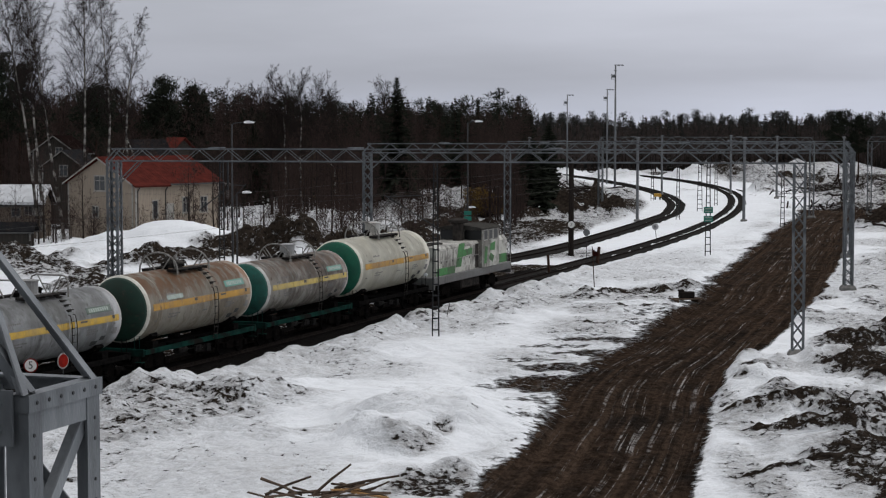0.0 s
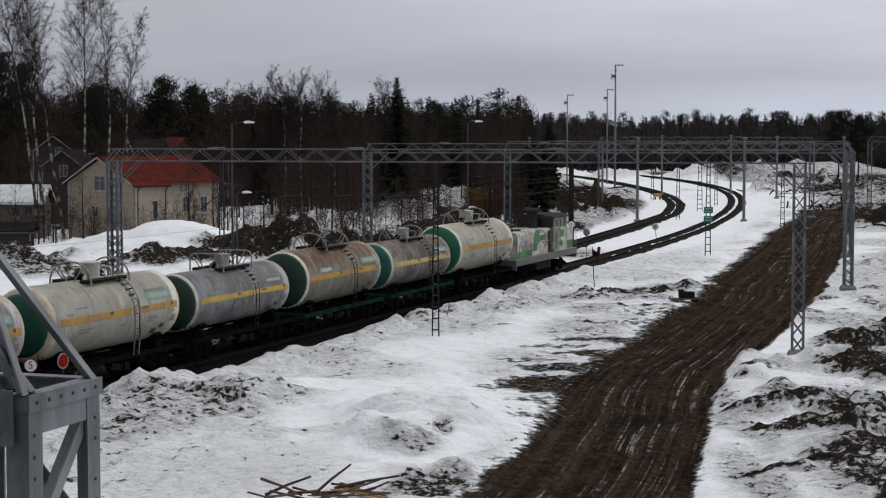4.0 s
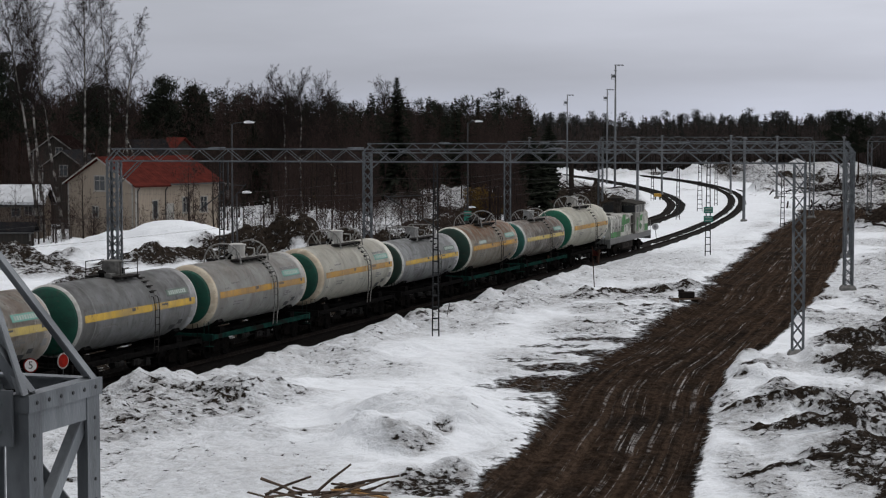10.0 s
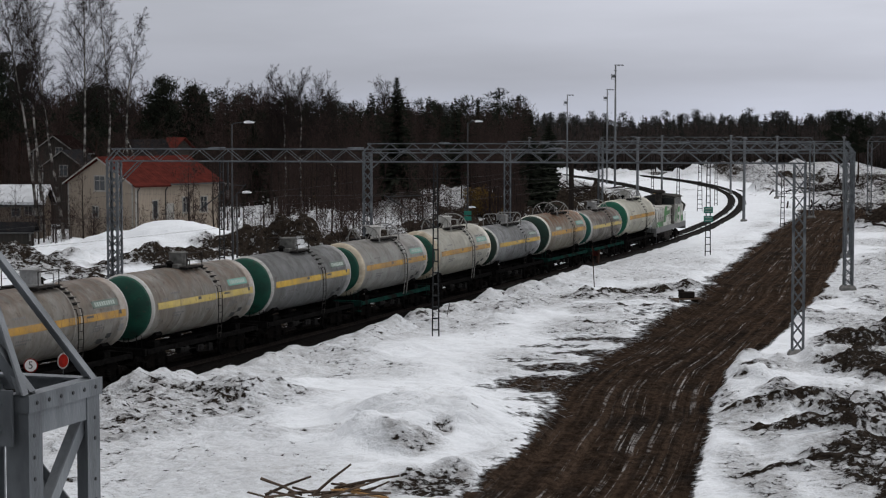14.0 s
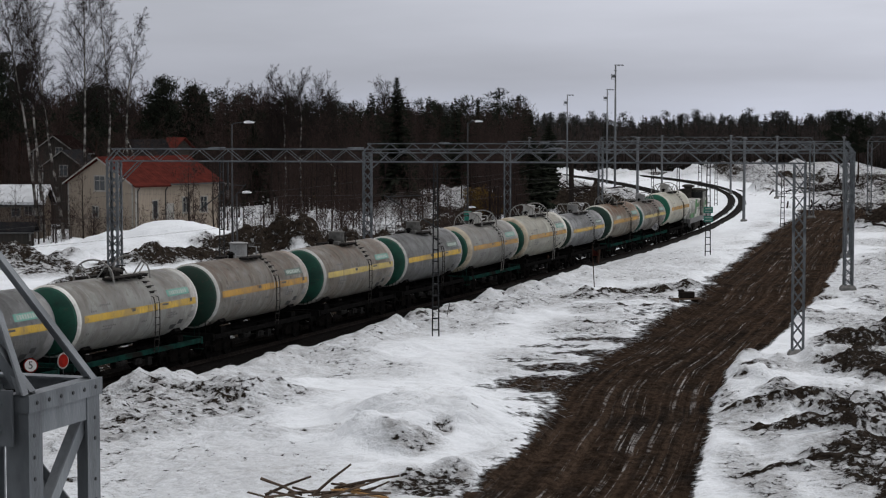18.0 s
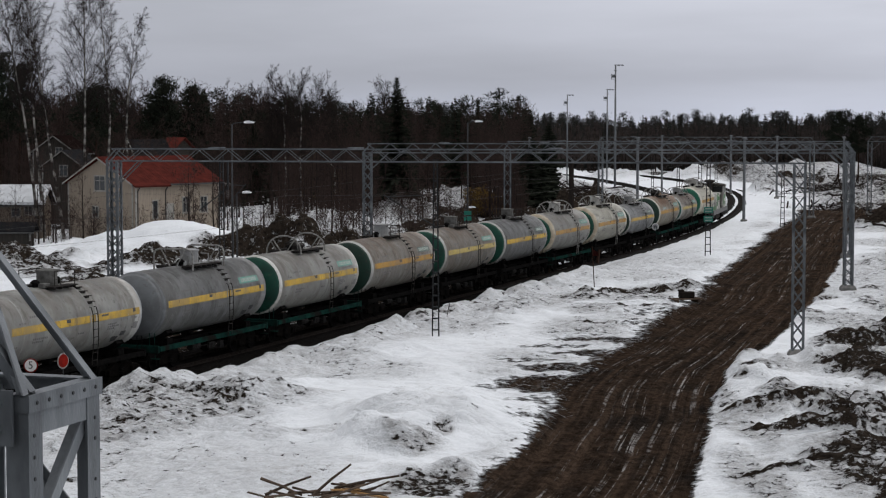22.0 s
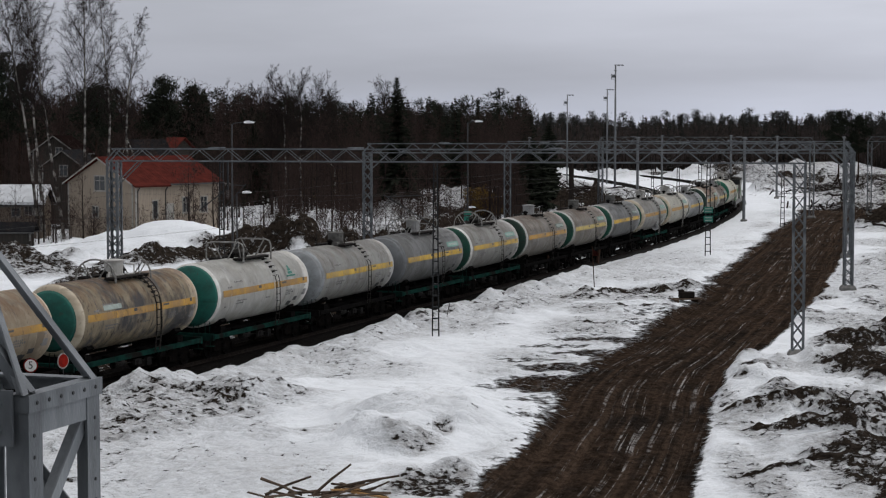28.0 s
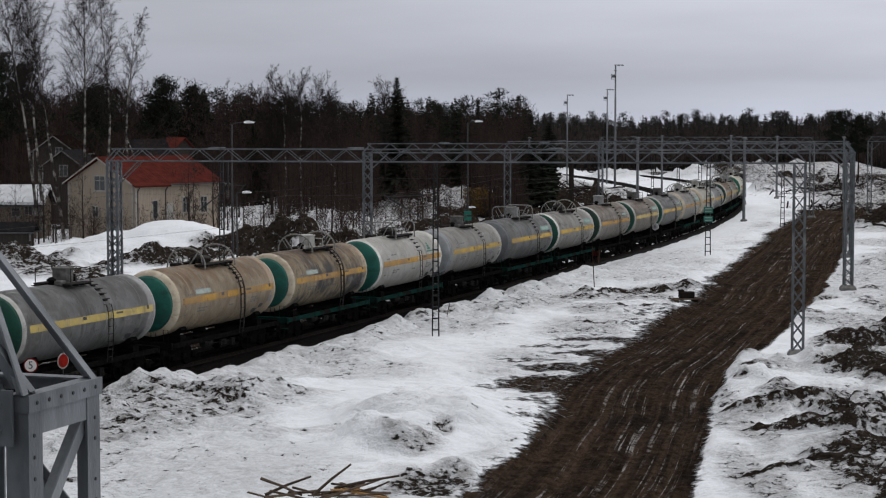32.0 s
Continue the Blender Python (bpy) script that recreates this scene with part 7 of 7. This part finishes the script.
def spruce(seed, h, width=0.2, step=0.42, per=7, sprays=4):
    rng = np.random.default_rng(seed)
    wood, fine = Bits(), Bits()
    wood.stick((0, 0, 0), (0, 0, h), h * 0.012, 0.01, 5)
    z = h * 0.10
    while z < h - 0.15:
        f = z / h
        ln = h * width * (1 - f) ** 0.85 * (0.75 + 0.4 * rng.random()) + 0.12
        for k in range(per):
            az = 2 * math.pi * (k + rng.random()) / per
            d = np.array([math.cos(az), math.sin(az), -0.22 - 0.2 * (1 - f) + 0.5 * f + 0.12 * rng.normal()])
            reach = 0.45 + 0.75 * rng.random()
            p, q = np.array([0, 0, z]), np.array([0, 0, z]) + d * ln * reach
            for s in range(sprays):
                g = (s + 0.6) / sprays
                o = p + (q - p) * g
                side = np.array([-d[1], d[0], 0]) * ln * 0.46 * (1.2 - g)
                tip = o + d * ln * 0.28
                i = len(fine.v)
                fine.v += [tuple(o - d * ln * 0.05), tuple(o + side + np.array([0, 0, -0.12 * ln])), tuple(tip), tuple(o - side + np.array([0, 0, -0.12 * ln]))]
                fine.f += [(i, i + 1, i + 2), (i, i + 2, i + 3)]
                i = len(fine.v)
                sag = np.array([0, 0, -0.35 * step - 0.12 * ln])
                fine.v += [tuple(o - d * ln * 0.15), tuple(tip), tuple(o + d * ln * 0.05 + sag * (0.7 + 0.6 * rng.random()))]
                fine.f.append((i, i + 1, i + 2))
        z += step * (1.1 - 0.5 * f) * (0.8 + 0.4 * rng.random())
    return wood, fine


def pine(seed, h, crown=0.5, clumps=26, tufts=16, width=0.17):
    rng = np.random.default_rng(seed)
    wood, fine = Bits(), Bits()
    lean = rng.normal(size=2) * 0.02 * h
    top = np.array([lean[0], lean[1], h])
    wood.limb([top * (k / 6) for k in range(7)], [h * 0.013 * (1 - 0.13 * k) for k in range(7)])
    for b in range(clumps):
        f = crown + (1 - crown) * (b + rng.random()) / clumps
        az = rng.random() * 2 * math.pi
        g = (f - crown) / (1 - crown)
        ln = h * width * (0.55 + 0.9 * math.sin(math.pi * min(0.97, 0.18 + 0.75 * g))) * (0.5 + 0.7 * rng.random()) * (1.05 - 0.55 * g)
        p = top * f
        e = p + np.array([math.cos(az), math.sin(az), 0.25]) * ln
        fine.stick(p, e, h * 0.0035, 0.01)
        fine.leafy(e, h * 0.062 * (0.8 + 0.5 * rng.random()), tufts, rng)
        fine.leafy(p + (e - p) * 0.6, h * 0.05, tufts // 2, rng)
    fine.leafy(top, h * 0.05, tufts, rng)
    return wood, fine


def bits_mesh(name, bits, material, smooth=False):
    me = bpy.data.meshes.new(name)
    me.from_pydata(bits.v, [], bits.f)
    if smooth:
        me.polygons.foreach_set("use_smooth", [True] * len(me.polygons))
    me.materials.append(material)
    return me


def tree_thing(name, made, mats, x, y, label, category="tree", group="", scale=1.0, turn=0.0, z=None):
    g = ground_z(x, y) - 0.15 if z is None else z
    root = thing(name, label, category, Matrix.Translation((x, y, g)) @ Matrix.Rotation(turn, 4, "Z"), group)
    put("trunk", bits_mesh("trunk", made[0], mats[0], True), root)
    put("crown", bits_mesh("crown", made[1], mats[1]), root)
    return root


# tall birches by the houses: foot x, foot y, height, lean of the trunk over its height
BIRCHES = [
    (-41.3, 184, 25.0, [(0, 0), (-0.2, 0), (-0.7, 0), (-1.2, 0), (-1.9, 0), (-2.6, 0), (-3.6, 0)], 0.50),
    (-41.0, 186, 24.0, [(0, 0), (-0.3, 0), (-0.6, 0), (-1.0, 0.2), (-1.2, 0.2), (-1.4, 0.3), (-1.5, 0)], 0.52),
    (-38.6, 184, 25.0, [(0, 0), (-0.5, 0), (-1.2, 0), (-1.7, 0), (-2.3, 0), (-3.0, 0), (-3.4, 0)], 0.46),
    (-36.6, 185, 27.5, [(0, 0), (-0.1, 0), (0, 0), (0.1, 0), (0.1, 0), (0.1, 0.1), (0, 0)], 0.42),
    (-33.8, 184, 24.5, [(0, 0), (0, 0), (-0.2, 0), (0, 0), (-0.2, 0), (-0.6, 0), (-0.9, 0)], 0.45),
    (-32.4, 186, 22.0, [(0, 0), (0.0, 0), (0, 0), (-0.1, 0), (0.1, 0), (0.6, 0), (0.9, 0)], 0.42),
]
for k, (bx, by, bh, pth, cr) in enumerate(BIRCHES):
    tree_thing("birch", bare_tree(100 + k, bh, (0.16, 0.15, 0.16, 0.19, 0.13, 0.12)[k], (38, 36, 38, 46, 32, 30)[k], 10, 15, pth, cr, 0.19, 0.011, 1.25, 0.5), (BIRCH, TWIG_BIRCH), bx, by, "tall bare birch with white bark beside the houses", "birch tree", "birches by the houses")
for k, (bx, by, bh, sp) in enumerate(((-22.5, 238, 18.8, 0.16), (-18.6, 236, 17.6, 0.24), (-15.8, 238, 17.2, 0.24), (-20.8, 240, 16.4, 0.2), (-30.6, 300, 17.5, 0.25), (-9.3, 300, 17.5, 0.3))):
    tree_thing("bare_tree", bare_tree(140 + k, bh, sp, 36, 10, 16, None, 0.4, 0.2, 0.012, 1.3), (BIRCH if k in (1, 3) else BARK, TWIG_BIRCH), bx, by, "bare broad-leaved tree rising above the dark woods", "tree", "bare trees of the woods")
for k, (bx, by, bh, kind) in enumerate(((-39.0, 255, 18.0, "b"), (-37.0, 264, 17.6, "b"), (-41.6, 258, 14.6, "b"), (-35.3, 268, 17.9, "s"), (-46.2, 240, 17.0, "p"), (-48.4, 246, 16.5, "p"), (-60.0, 245, 21.5, "p"), (-56.5, 241, 19.5, "p"), (-62, 234, 18.5, "w"), (9.6, 232, 9.0, "w"), (11.6, 236, 10.2, "w"), (13.4, 240, 9.6, "w"), (10.6, 240, 11.0, "w"), (14.6, 250, 11.0, "w"), (12.4, 228, 7.4, "w"), (-5.9, 232, 15.8, "s"), (-7.4, 236, 12.0, "s"), (-4.6, 236, 11.0, "s"), (76.5, 350, 13.4, "p"), (80.3, 350, 13.2, "p"), (-29.0, 275, 15.4, "s"), (-28.0, 290, 16.5, "s"))):
    made = pine(160 + k, bh, 0.46, 34, 90, 0.135) if kind == "p" else pine(160 + k, bh, 0.16, 60, 80, 0.115) if kind == "b" else spruce(160 + k, bh, {"w": 0.27, "s": 0.19}[kind], {"w": 0.42, "s": 0.34}[kind], 7, 5)
    tree_thing("pine_tree" if kind in "pb" else "spruce_tree", made, (PINE_BARK if kind in "pb" else BARK, NEEDLES), bx, by, "dark green pine with a ragged crown" if kind in "pb" else "dark narrow spruce with drooping boughs", "conifer", "conifers", z=ground_z(bx, by) - 0.2)


# woods, too many trees to count
def woods(name, label, protos, spots, material_w, material_f):
    """Joins many small trees into one mesh of trunks and one of crowns."""
    rng = np.random.default_rng(7)
    root = thing(name, label, "woods", kind="stuff")
    arrs = [[(np.array(b.v, float), b.f) for b in pr] for pr in protos]
    for layer, (nm, material) in enumerate((("trunks", material_w), ("crowns", material_f))):
        vs, fs, base = [], [], 0
        tri, quad = [], []
        for x, y, z, kind, sc, tn in spots:
            v, f = arrs[kind % len(arrs)][layer]
            c, s = math.cos(tn), math.sin(tn)
            w = np.stack([(v[:, 0] * c - v[:, 1] * s) * sc + x, (v[:, 0] * s + v[:, 1] * c) * sc + y, v[:, 2] * sc + z], -1)
            vs.append(w)
            for q in f:
                (quad if len(q) == 4 else tri).append([i + base for i in q])
            base += len(v)
        me = bpy.data.meshes.new(nm)
        co = np.concatenate(vs)
        me.vertices.add(len(co))
        me.vertices.foreach_set("co", co.ravel())
        loops = np.concatenate([np.array(quad, np.int32).ravel() if quad else np.zeros(0, np.int32), np.array(tri, np.int32).ravel() if tri else np.zeros(0, np.int32)])
        me.loops.add(len(loops))
        me.loops.foreach_set("vertex_index", loops)
        me.polygons.add(len(quad) + len(tri))
        me.polygons.foreach_set("loop_start", np.concatenate([np.arange(len(quad)) * 4, len(quad) * 4 + np.arange(len(tri)) * 3]).astype(np.int32))
        me.update(calc_edges=True)
        me.materials.append(material)
        put(nm, me, root)
    return root


rng_w = np.random.default_rng(11)
BARE_P = [bare_tree(200 + k, 13, 0.22, 16, 6, 6, None, 0.12, 0.13, 0.024, 1.0) for k in range(6)]
BARE_FAR = [bare_tree(210 + k, 13, 0.24, 11, 4, 3, None, 0.15, 0.15, 0.08, 0.9) for k in range(5)]
PINE_P = [pine(220 + k, 15, 0.30, 24, 34, 0.15) for k in range(4)]
SPRUCE_P = [spruce(230 + k, 14.5, 0.19, 0.66, 6, 3) for k in range(5)]
CONIF_P = PINE_P[:2] + SPRUCE_P


def scatter(n, x0, x1, y0, y1, keep, s0, s1):
    out = []
    xs, ys = rng_w.uniform(x0, x1, n * 4), rng_w.uniform(y0, y1, n * 4)
    z = lay_of_land(xs, ys)[0]
    for x, y, zz in zip(xs, ys, z):
        if keep(x, y):
            out.append((x, y, zz - 0.1, int(rng_w.integers(0, 60)), rng_w.uniform(s0, s1), rng_w.uniform(0, 6.28)))
        if len(out) >= n:
            break
    return out


def in_left_wood(x, y):
    if -8.5 < x < 5.5 and y < 300 and (int(x * 7 + y * 3) % 5):
        return False
    if x > 0.052 * y - 1.0 - 0.03 * max(0, 235 - y):
        return False
    if y < 300 and x < -20 and abs(x + 0.145 * y) < 16 and y < 255:
        return False
    return True


woods("near_woods", "dark bare broad-leaved woods behind the houses", BARE_P, scatter(150, -26, 14, 228, 292, in_left_wood, 0.72, 1.05) + scatter(210, -90, -26, 226, 292, in_left_wood, 0.85, 1.2) + scatter(230, -76, -27, 256, 300, in_left_wood, 1.05, 1.42) + scatter(640, -100, 24, 292, 340, in_left_wood, 0.85, 1.16), BARK, TWIG)
woods("near_conifers", "dark conifers scattered through the woods", CONIF_P, scatter(360, -100, 24, 285, 420, in_left_wood, 0.90, 1.22) + scatter(16, -36, -4, 250, 290, lambda x, y: True, 0.80, 1.0), PINE_BARK, NEEDLES)
woods("far_conifers", "distant belt of dark conifer forest", SPRUCE_P + PINE_P[:1], scatter(1500, -60, 190, 505, 575, lambda x, y: True, 0.82, 1.12), PINE_BARK, NEEDLES_HAZED)
woods("far_bare_woods", "distant brown belt of bare trees", BARE_FAR, scatter(820, -30, 175, 470, 512, lambda x, y: True, 0.62, 1.04), BARK, TWIG_HAZED)
BUSH_P = [bare_tree(250 + k, 3.6, 0.42, 16, 4, 4, None, 0.04, 0.035, 0.018, 1.1) for k in range(5)]
bush = scatter(110, -36, 14, 176, 226, lambda x, y: in_left_wood(x, y) and x > -24, 0.5, 1.25) + scatter(50, -46, -24, 172, 183, lambda x, y: True, 0.6, 1.2) + scatter(14, -52, -36, 174, 185, lambda x, y: True, 0.6, 1.1)
bush += scatter(60, -12, 12, 150, 225, lambda x, y: x < 0.05 * y - 6, 0.5, 1.3)
woods("thickets", "bare brown thickets in the snow", BUSH_P, bush, BARK, TWIG)
saplings = scatter(70, -24, 10, 195, 226, in_left_wood, 0.45, 0.8) + scatter(10, -52, -37, 192, 201, lambda x, y: True, 0.5, 0.85) + scatter(12, -41, -33.5, 208, 226, lambda x, y: True, 0.65, 0.85) + scatter(26, -47, -26, 222, 236, lambda x, y: True, 0.7, 0.95) + scatter(16, -30, -20, 176, 190, lambda x, y: x > -29 + (186 - y) * 0.3, 0.35, 0.75) + scatter(7, -45, -34, 176, 179, lambda x, y: True, 0.4, 0.7)
woods("young_trees", "slender bare young trees before the woods", BARE_P, saplings, BARK, TWIG)


# withered yellow-brown shrubs at the edge of the woods
def shrub(seed, h, width):
    rng = np.random.default_rng(seed)
    wood, fine = Bits(), Bits()
    for _ in range(9):
        az, rr = rng.uniform(0, 6.28), rng.uniform(0.2, 1.0) * width
        e = np.array([math.cos(az) * rr, math.sin(az) * rr, h * rng.uniform(0.6, 1.0)])
        wood.stick((0, 0, -0.2), e, 0.05, 0.015)
        for g in (0.45, 0.6, 0.75, 0.88, 1.0):
            fine.leafy(e * g, 0.75, 46, rng, 0.8)
    return wood, fine


for k, (bx, by, bh, bw) in enumerate(((3.9, 219, 3.6, 1.5), (5.4, 220, 3.2, 1.4), (6.6, 219, 2.4, 1.2))):
    tree_thing("shrub", shrub(300 + k, bh, bw), (BARK, LARCH), bx, by, "withered yellow-brown shrub at the edge of the woods", "shrub", "withered shrubs")


# ---------------- odds and ends ----------------
def brush_pile(seed, x, y, rx, ry, h, n, ln, label):
    """Cut boughs, roots and thin logs thrown on a heap."""
    rng = np.random.default_rng(seed)
    wood = Bits()
    xs, ys = x + rng.normal(size=n) * rx * 0.5, y + rng.normal(size=n) * ry * 0.5
    zs = lay_of_land(xs, ys)[0]
    for px, py, pz in zip(xs, ys, zs):
        rise = h * max(0.0, 1 - ((px - x) / rx) ** 2 - ((py - y) / ry) ** 2) * rng.random()
        d = np.array([rng.normal(), rng.normal() * 0.6, rng.normal() * 0.28])
        d = d / np.linalg.norm(d) * ln * rng.uniform(0.3, 1.0)
        c = np.array([px, py, pz + rise + 0.12])
        r = rng.choice([0.03, 0.05, 0.09, 0.14], p=[0.35, 0.35, 0.2, 0.1])
        bend = c + rng.normal(size=3) * 0.1 * ln * np.array([1, 1, 0.4])
        wood.stick(c - d / 2, bend, r, r * 0.9, 5)
        wood.stick(bend, c + d / 2, r * 0.9, r * 0.5, 5)
    ob = new("brush_pile", bits_mesh("brush_pile", wood, BARK))
    tagged(ob, label, "brush pile", "heaps of cut brush", kind="stuff")


for seed, x, y, rx, ry, h, n, ln in ((1, 21, 292, 7, 14, 1.6, 130, 4.0), (2, 15, 262, 5, 9, 1.4, 90, 3.2), (3, 66, 300, 10, 22, 1.8, 190, 4.0), (4, 76, 282, 8, 14, 1.6, 120, 3.6), (5, 57, 262, 6, 8, 1.0, 70, 3.0), (6, 50, 205, 4, 5, 0.8, 40, 2.2)):
    brush_pile(seed, x, y, rx, ry, h, n, ln, "tangled heap of cut dark boughs on trampled snow")



def plank_pile():
    rng = random.Random(3)
    cx, cy = -3.6, 54.0
    for k in range(26):
        ln = rng.uniform(0.9, 2.6)
        w, h = rng.uniform(0.05, 0.12), rng.uniform(0.03, 0.07)
        x, y = cx + rng.uniform(-1.5, 1.7), cy + rng.uniform(-1.0, 1.0)
        g = ground_z(x, y)
        bm = bmesh.new()
        beam(bm, (0, 0, -ln / 2), (0, 0, ln / 2), w, h)
        ob = new("plank", bpy.data.meshes.new("plank"))
        bm.to_mesh(ob.data)
        bm.free()
        ob.data.materials.append(WOOD_FRESH if k % 13 == 4 else WOOD_OLD)
        tilt = rng.uniform(-14, 14)
        ob.matrix_basis = Matrix.Translation((x, y, g + 0.06 + 0.012 * k)) @ Matrix.Rotation(rng.uniform(-1.2, 1.2), 4, "Z") @ Matrix.Rotation(math.pi / 2 + radians(tilt), 4, "Y")
        tagged(ob, "weathered broken plank in a heap on the snow", "plank", group="heap of planks")
    for x, y, ln, ang, tilt in ((-3.35, 53.9, 1.5, 0.35, -36), (-4.7, 54.3, 1.5, 0.2, -20), (-4.9, 54.2, 1.4, -0.3, 18), (-2.3, 54.0, 2.0, 0.1, -10)):
        g = ground_z(x, y)
        bm = bmesh.new()
        tube(bm, [(-ln / 2, 0, 0), (0, 0, 0.03), (ln / 2, 0, 0)], 0.055, 6, 0.035)
        ob = new("pole_stub", bpy.data.meshes.new("pole_stub"))
        bm.to_mesh(ob.data)
        bm.free()
        ob.data.materials.append(WOOD_OLD)
        ob.matrix_basis = Matrix.Translation((x, y, g + 0.25 + abs(math.sin(radians(tilt))) * ln * 0.42)) @ Matrix.Rotation(ang, 4, "Z") @ Matrix.Rotation(radians(tilt), 4, "Y")
        tagged(ob, "grey round wooden pole sticking out of the heap", "wooden pole", group="heap of planks")


plank_pile()


def pallet(x, y, turn, n, ln, label):
    g = ground_z(x, y)
    root = thing("board_stack", label, "boards", Matrix.Translation((x, y, g)) @ Matrix.Rotation(turn, 4, "Z"))
    for k in range(n):
        bm = bmesh.new()
        box(bm, 0, -0.5 + k * 1.0 / n, 0.22 + 0.02 * (k % 2), ln, 0.8 / n, 0.05)
        part("board", bm, WOOD_OLD, root)
    for sx in (-ln * 0.35, ln * 0.35):
        bm = bmesh.new()
        box(bm, sx, 0, 0.1, 0.12, 1.1, 0.2)
        part("bearer", bm, WOOD_OLD, root)


pallet(15.8, 117.5, 0.3, 6, 2.1, "brown boards lying at the snow's edge")


def dark_bundle(x, y):
    g = ground_z(x, y)
    bm = bmesh.new()
    box(bm, 0, 0, 0.24, 0.95, 0.6, 0.42, bevel=0.05)
    box(bm, -0.35, 0.1, 0.50, 0.35, 0.4, 0.14, bevel=0.03)
    ob = new("tarp_bundle", bpy.data.meshes.new("tarp_bundle"))
    bm.to_mesh(ob.data)
    bm.free()
    ob.data.materials.append(CREOSOTE)
    ob.matrix_basis = Matrix.Translation((x, y, g + 0.24)) @ Matrix.Rotation(0.2, 4, "Z")
    tagged(ob, "dark wrapped bundle lying on the brown boards", "bundle")


dark_bundle(15.9, 117.6)


def yellow_machine():
    x, y = 34.3, 289
    g = ground_z(x, y)
    root = thing("yellow_cabinet", "small yellow machine cabinet beside the far track", "cabinet", Matrix.Translation((x, y, g)))
    bm = bmesh.new()
    box(bm, 0, 0, 0.72, 1.15, 0.7, 0.5, bevel=0.06)
    part("body", bm, mat("machine_yellow", (0.5, 0.28, 0.03), (0.4, 0.22, 0.03), 0.6, 0, 3), root)
    bm = bmesh.new()
    for sx in (-0.55, 0.55):
        box(bm, sx * 0.7, 0, 0.25, 0.2, 0.6, 0.5)
    part("feet", bm, DARK_PAINT, root)


yellow_machine()


# low wooded ridge closing the distance
def far_ridge():
    vs, fs = [], []
    rng = np.random.default_rng(5)
    xs = np.arange(-700, 900, 4.0)
    hs = 10.0 + 1.6 * np.interp(xs, np.arange(-700, 901, 25.0), rng.random(65)) + rng.random(len(xs)) * 1.6
    for x, h in zip(xs, hs):
        vs += [(x, 640, -1), (x, 640, h), (x, 700, h), (x, 760, -1)]
    for k in range(len(xs) - 1):
        for j in range(3):
            fs.append((4 * k + j, 4 * k + 4 + j, 4 * k + 5 + j, 4 * k + 1 + j))
    ob = new("backdrop", mesh_from("ridge", vs, fs))
    ob.data.materials.append(mat("wooded_ridge", (0.040, 0.037, 0.036), (0.030, 0.028, 0.028), 0.95, 0, 0.2, 0.5, 0.5))
    tagged(ob, "low dark wooded ridge in the distance", "ridge", kind="structure")


far_ridge()


# the road bridge from which the train is seen
def road_bridge():
    root = thing("road_bridge", "concrete road bridge over the tracks with a steel railing", "bridge", kind="structure")
    bm = bmesh.new()
    box(bm, 0, -6.7, 8.85, 130, 14, 1.0, bevel=0.05)
    part("deck", bm, CONCRETE, root)
    for y in (0.12, -13.5):
        bm = bmesh.new()
        box(bm, 0, y, 9.45, 130, 0.35, 0.2, bevel=0.02)
        part("kerb_beam", bm, CONCRETE, root)
    for x in (-58, -24, 8, 34, 60):
        bm = bmesh.new()
        box(bm, x, -6.7, 3.9, 1.0, 11, 9.0, bevel=0.05)
        part("pier", bm, CONCRETE, root)
    for z in (9.95, 10.35):
        bm = bmesh.new()
        tube(bm, [(-64, 0.12, z), (64, 0.12, z)], 0.03, 6)
        part("rail", bm, GALV_DARK, root)
    me = shared("rail_post", lambda q: box(q, 0, 0, 0.4, 0.06, 0.06, 0.8), GALV_DARK)
    for k in range(43):
        put("post", me, root, Matrix.Translation((-63 + 3 * k, 0.12, 9.55)))


road_bridge()


# ---------------- what moves ----------------
def rolling(thing_ob, s0, base):
    """A vehicle whose middle is s0 metres along the line at 9 s, on bogies base metres apart."""
    rows = []
    for i in range(33):
        s = s0 + travelled(i) - travelled(9)
        xa, ya, _ = on_line(s - base / 2)
        xb, yb, _ = on_line(s + base / 2)
        rows.append((float(i), pose((xa + xb) / 2, (ya + yb) / 2, 0, 0, 0, math.degrees(-math.atan2(xb - xa, yb - ya)))))
    walk(thing_ob, rows)


def motions():
    for k, w in enumerate(WAGONS):
        rolling(w, (6 - k) * 12.02 - 5.0, 7.8)
    rolling(LOCO, 6 * 12.02 - 5.0 + 6.01 + 8.15, 9.1)
    for w, r in WHEELS:
        loc = w.matrix_basis.translation.copy()
        rows = []
        for i in range(241):
            t = min(i * 4 / 30, 32.0)
            rows.append((t, Matrix.Translation(loc) @ Matrix.Rotation(-(travelled(t) / r) % (2 * math.pi), 4, "X")))
        walk(w, rows)


motions()
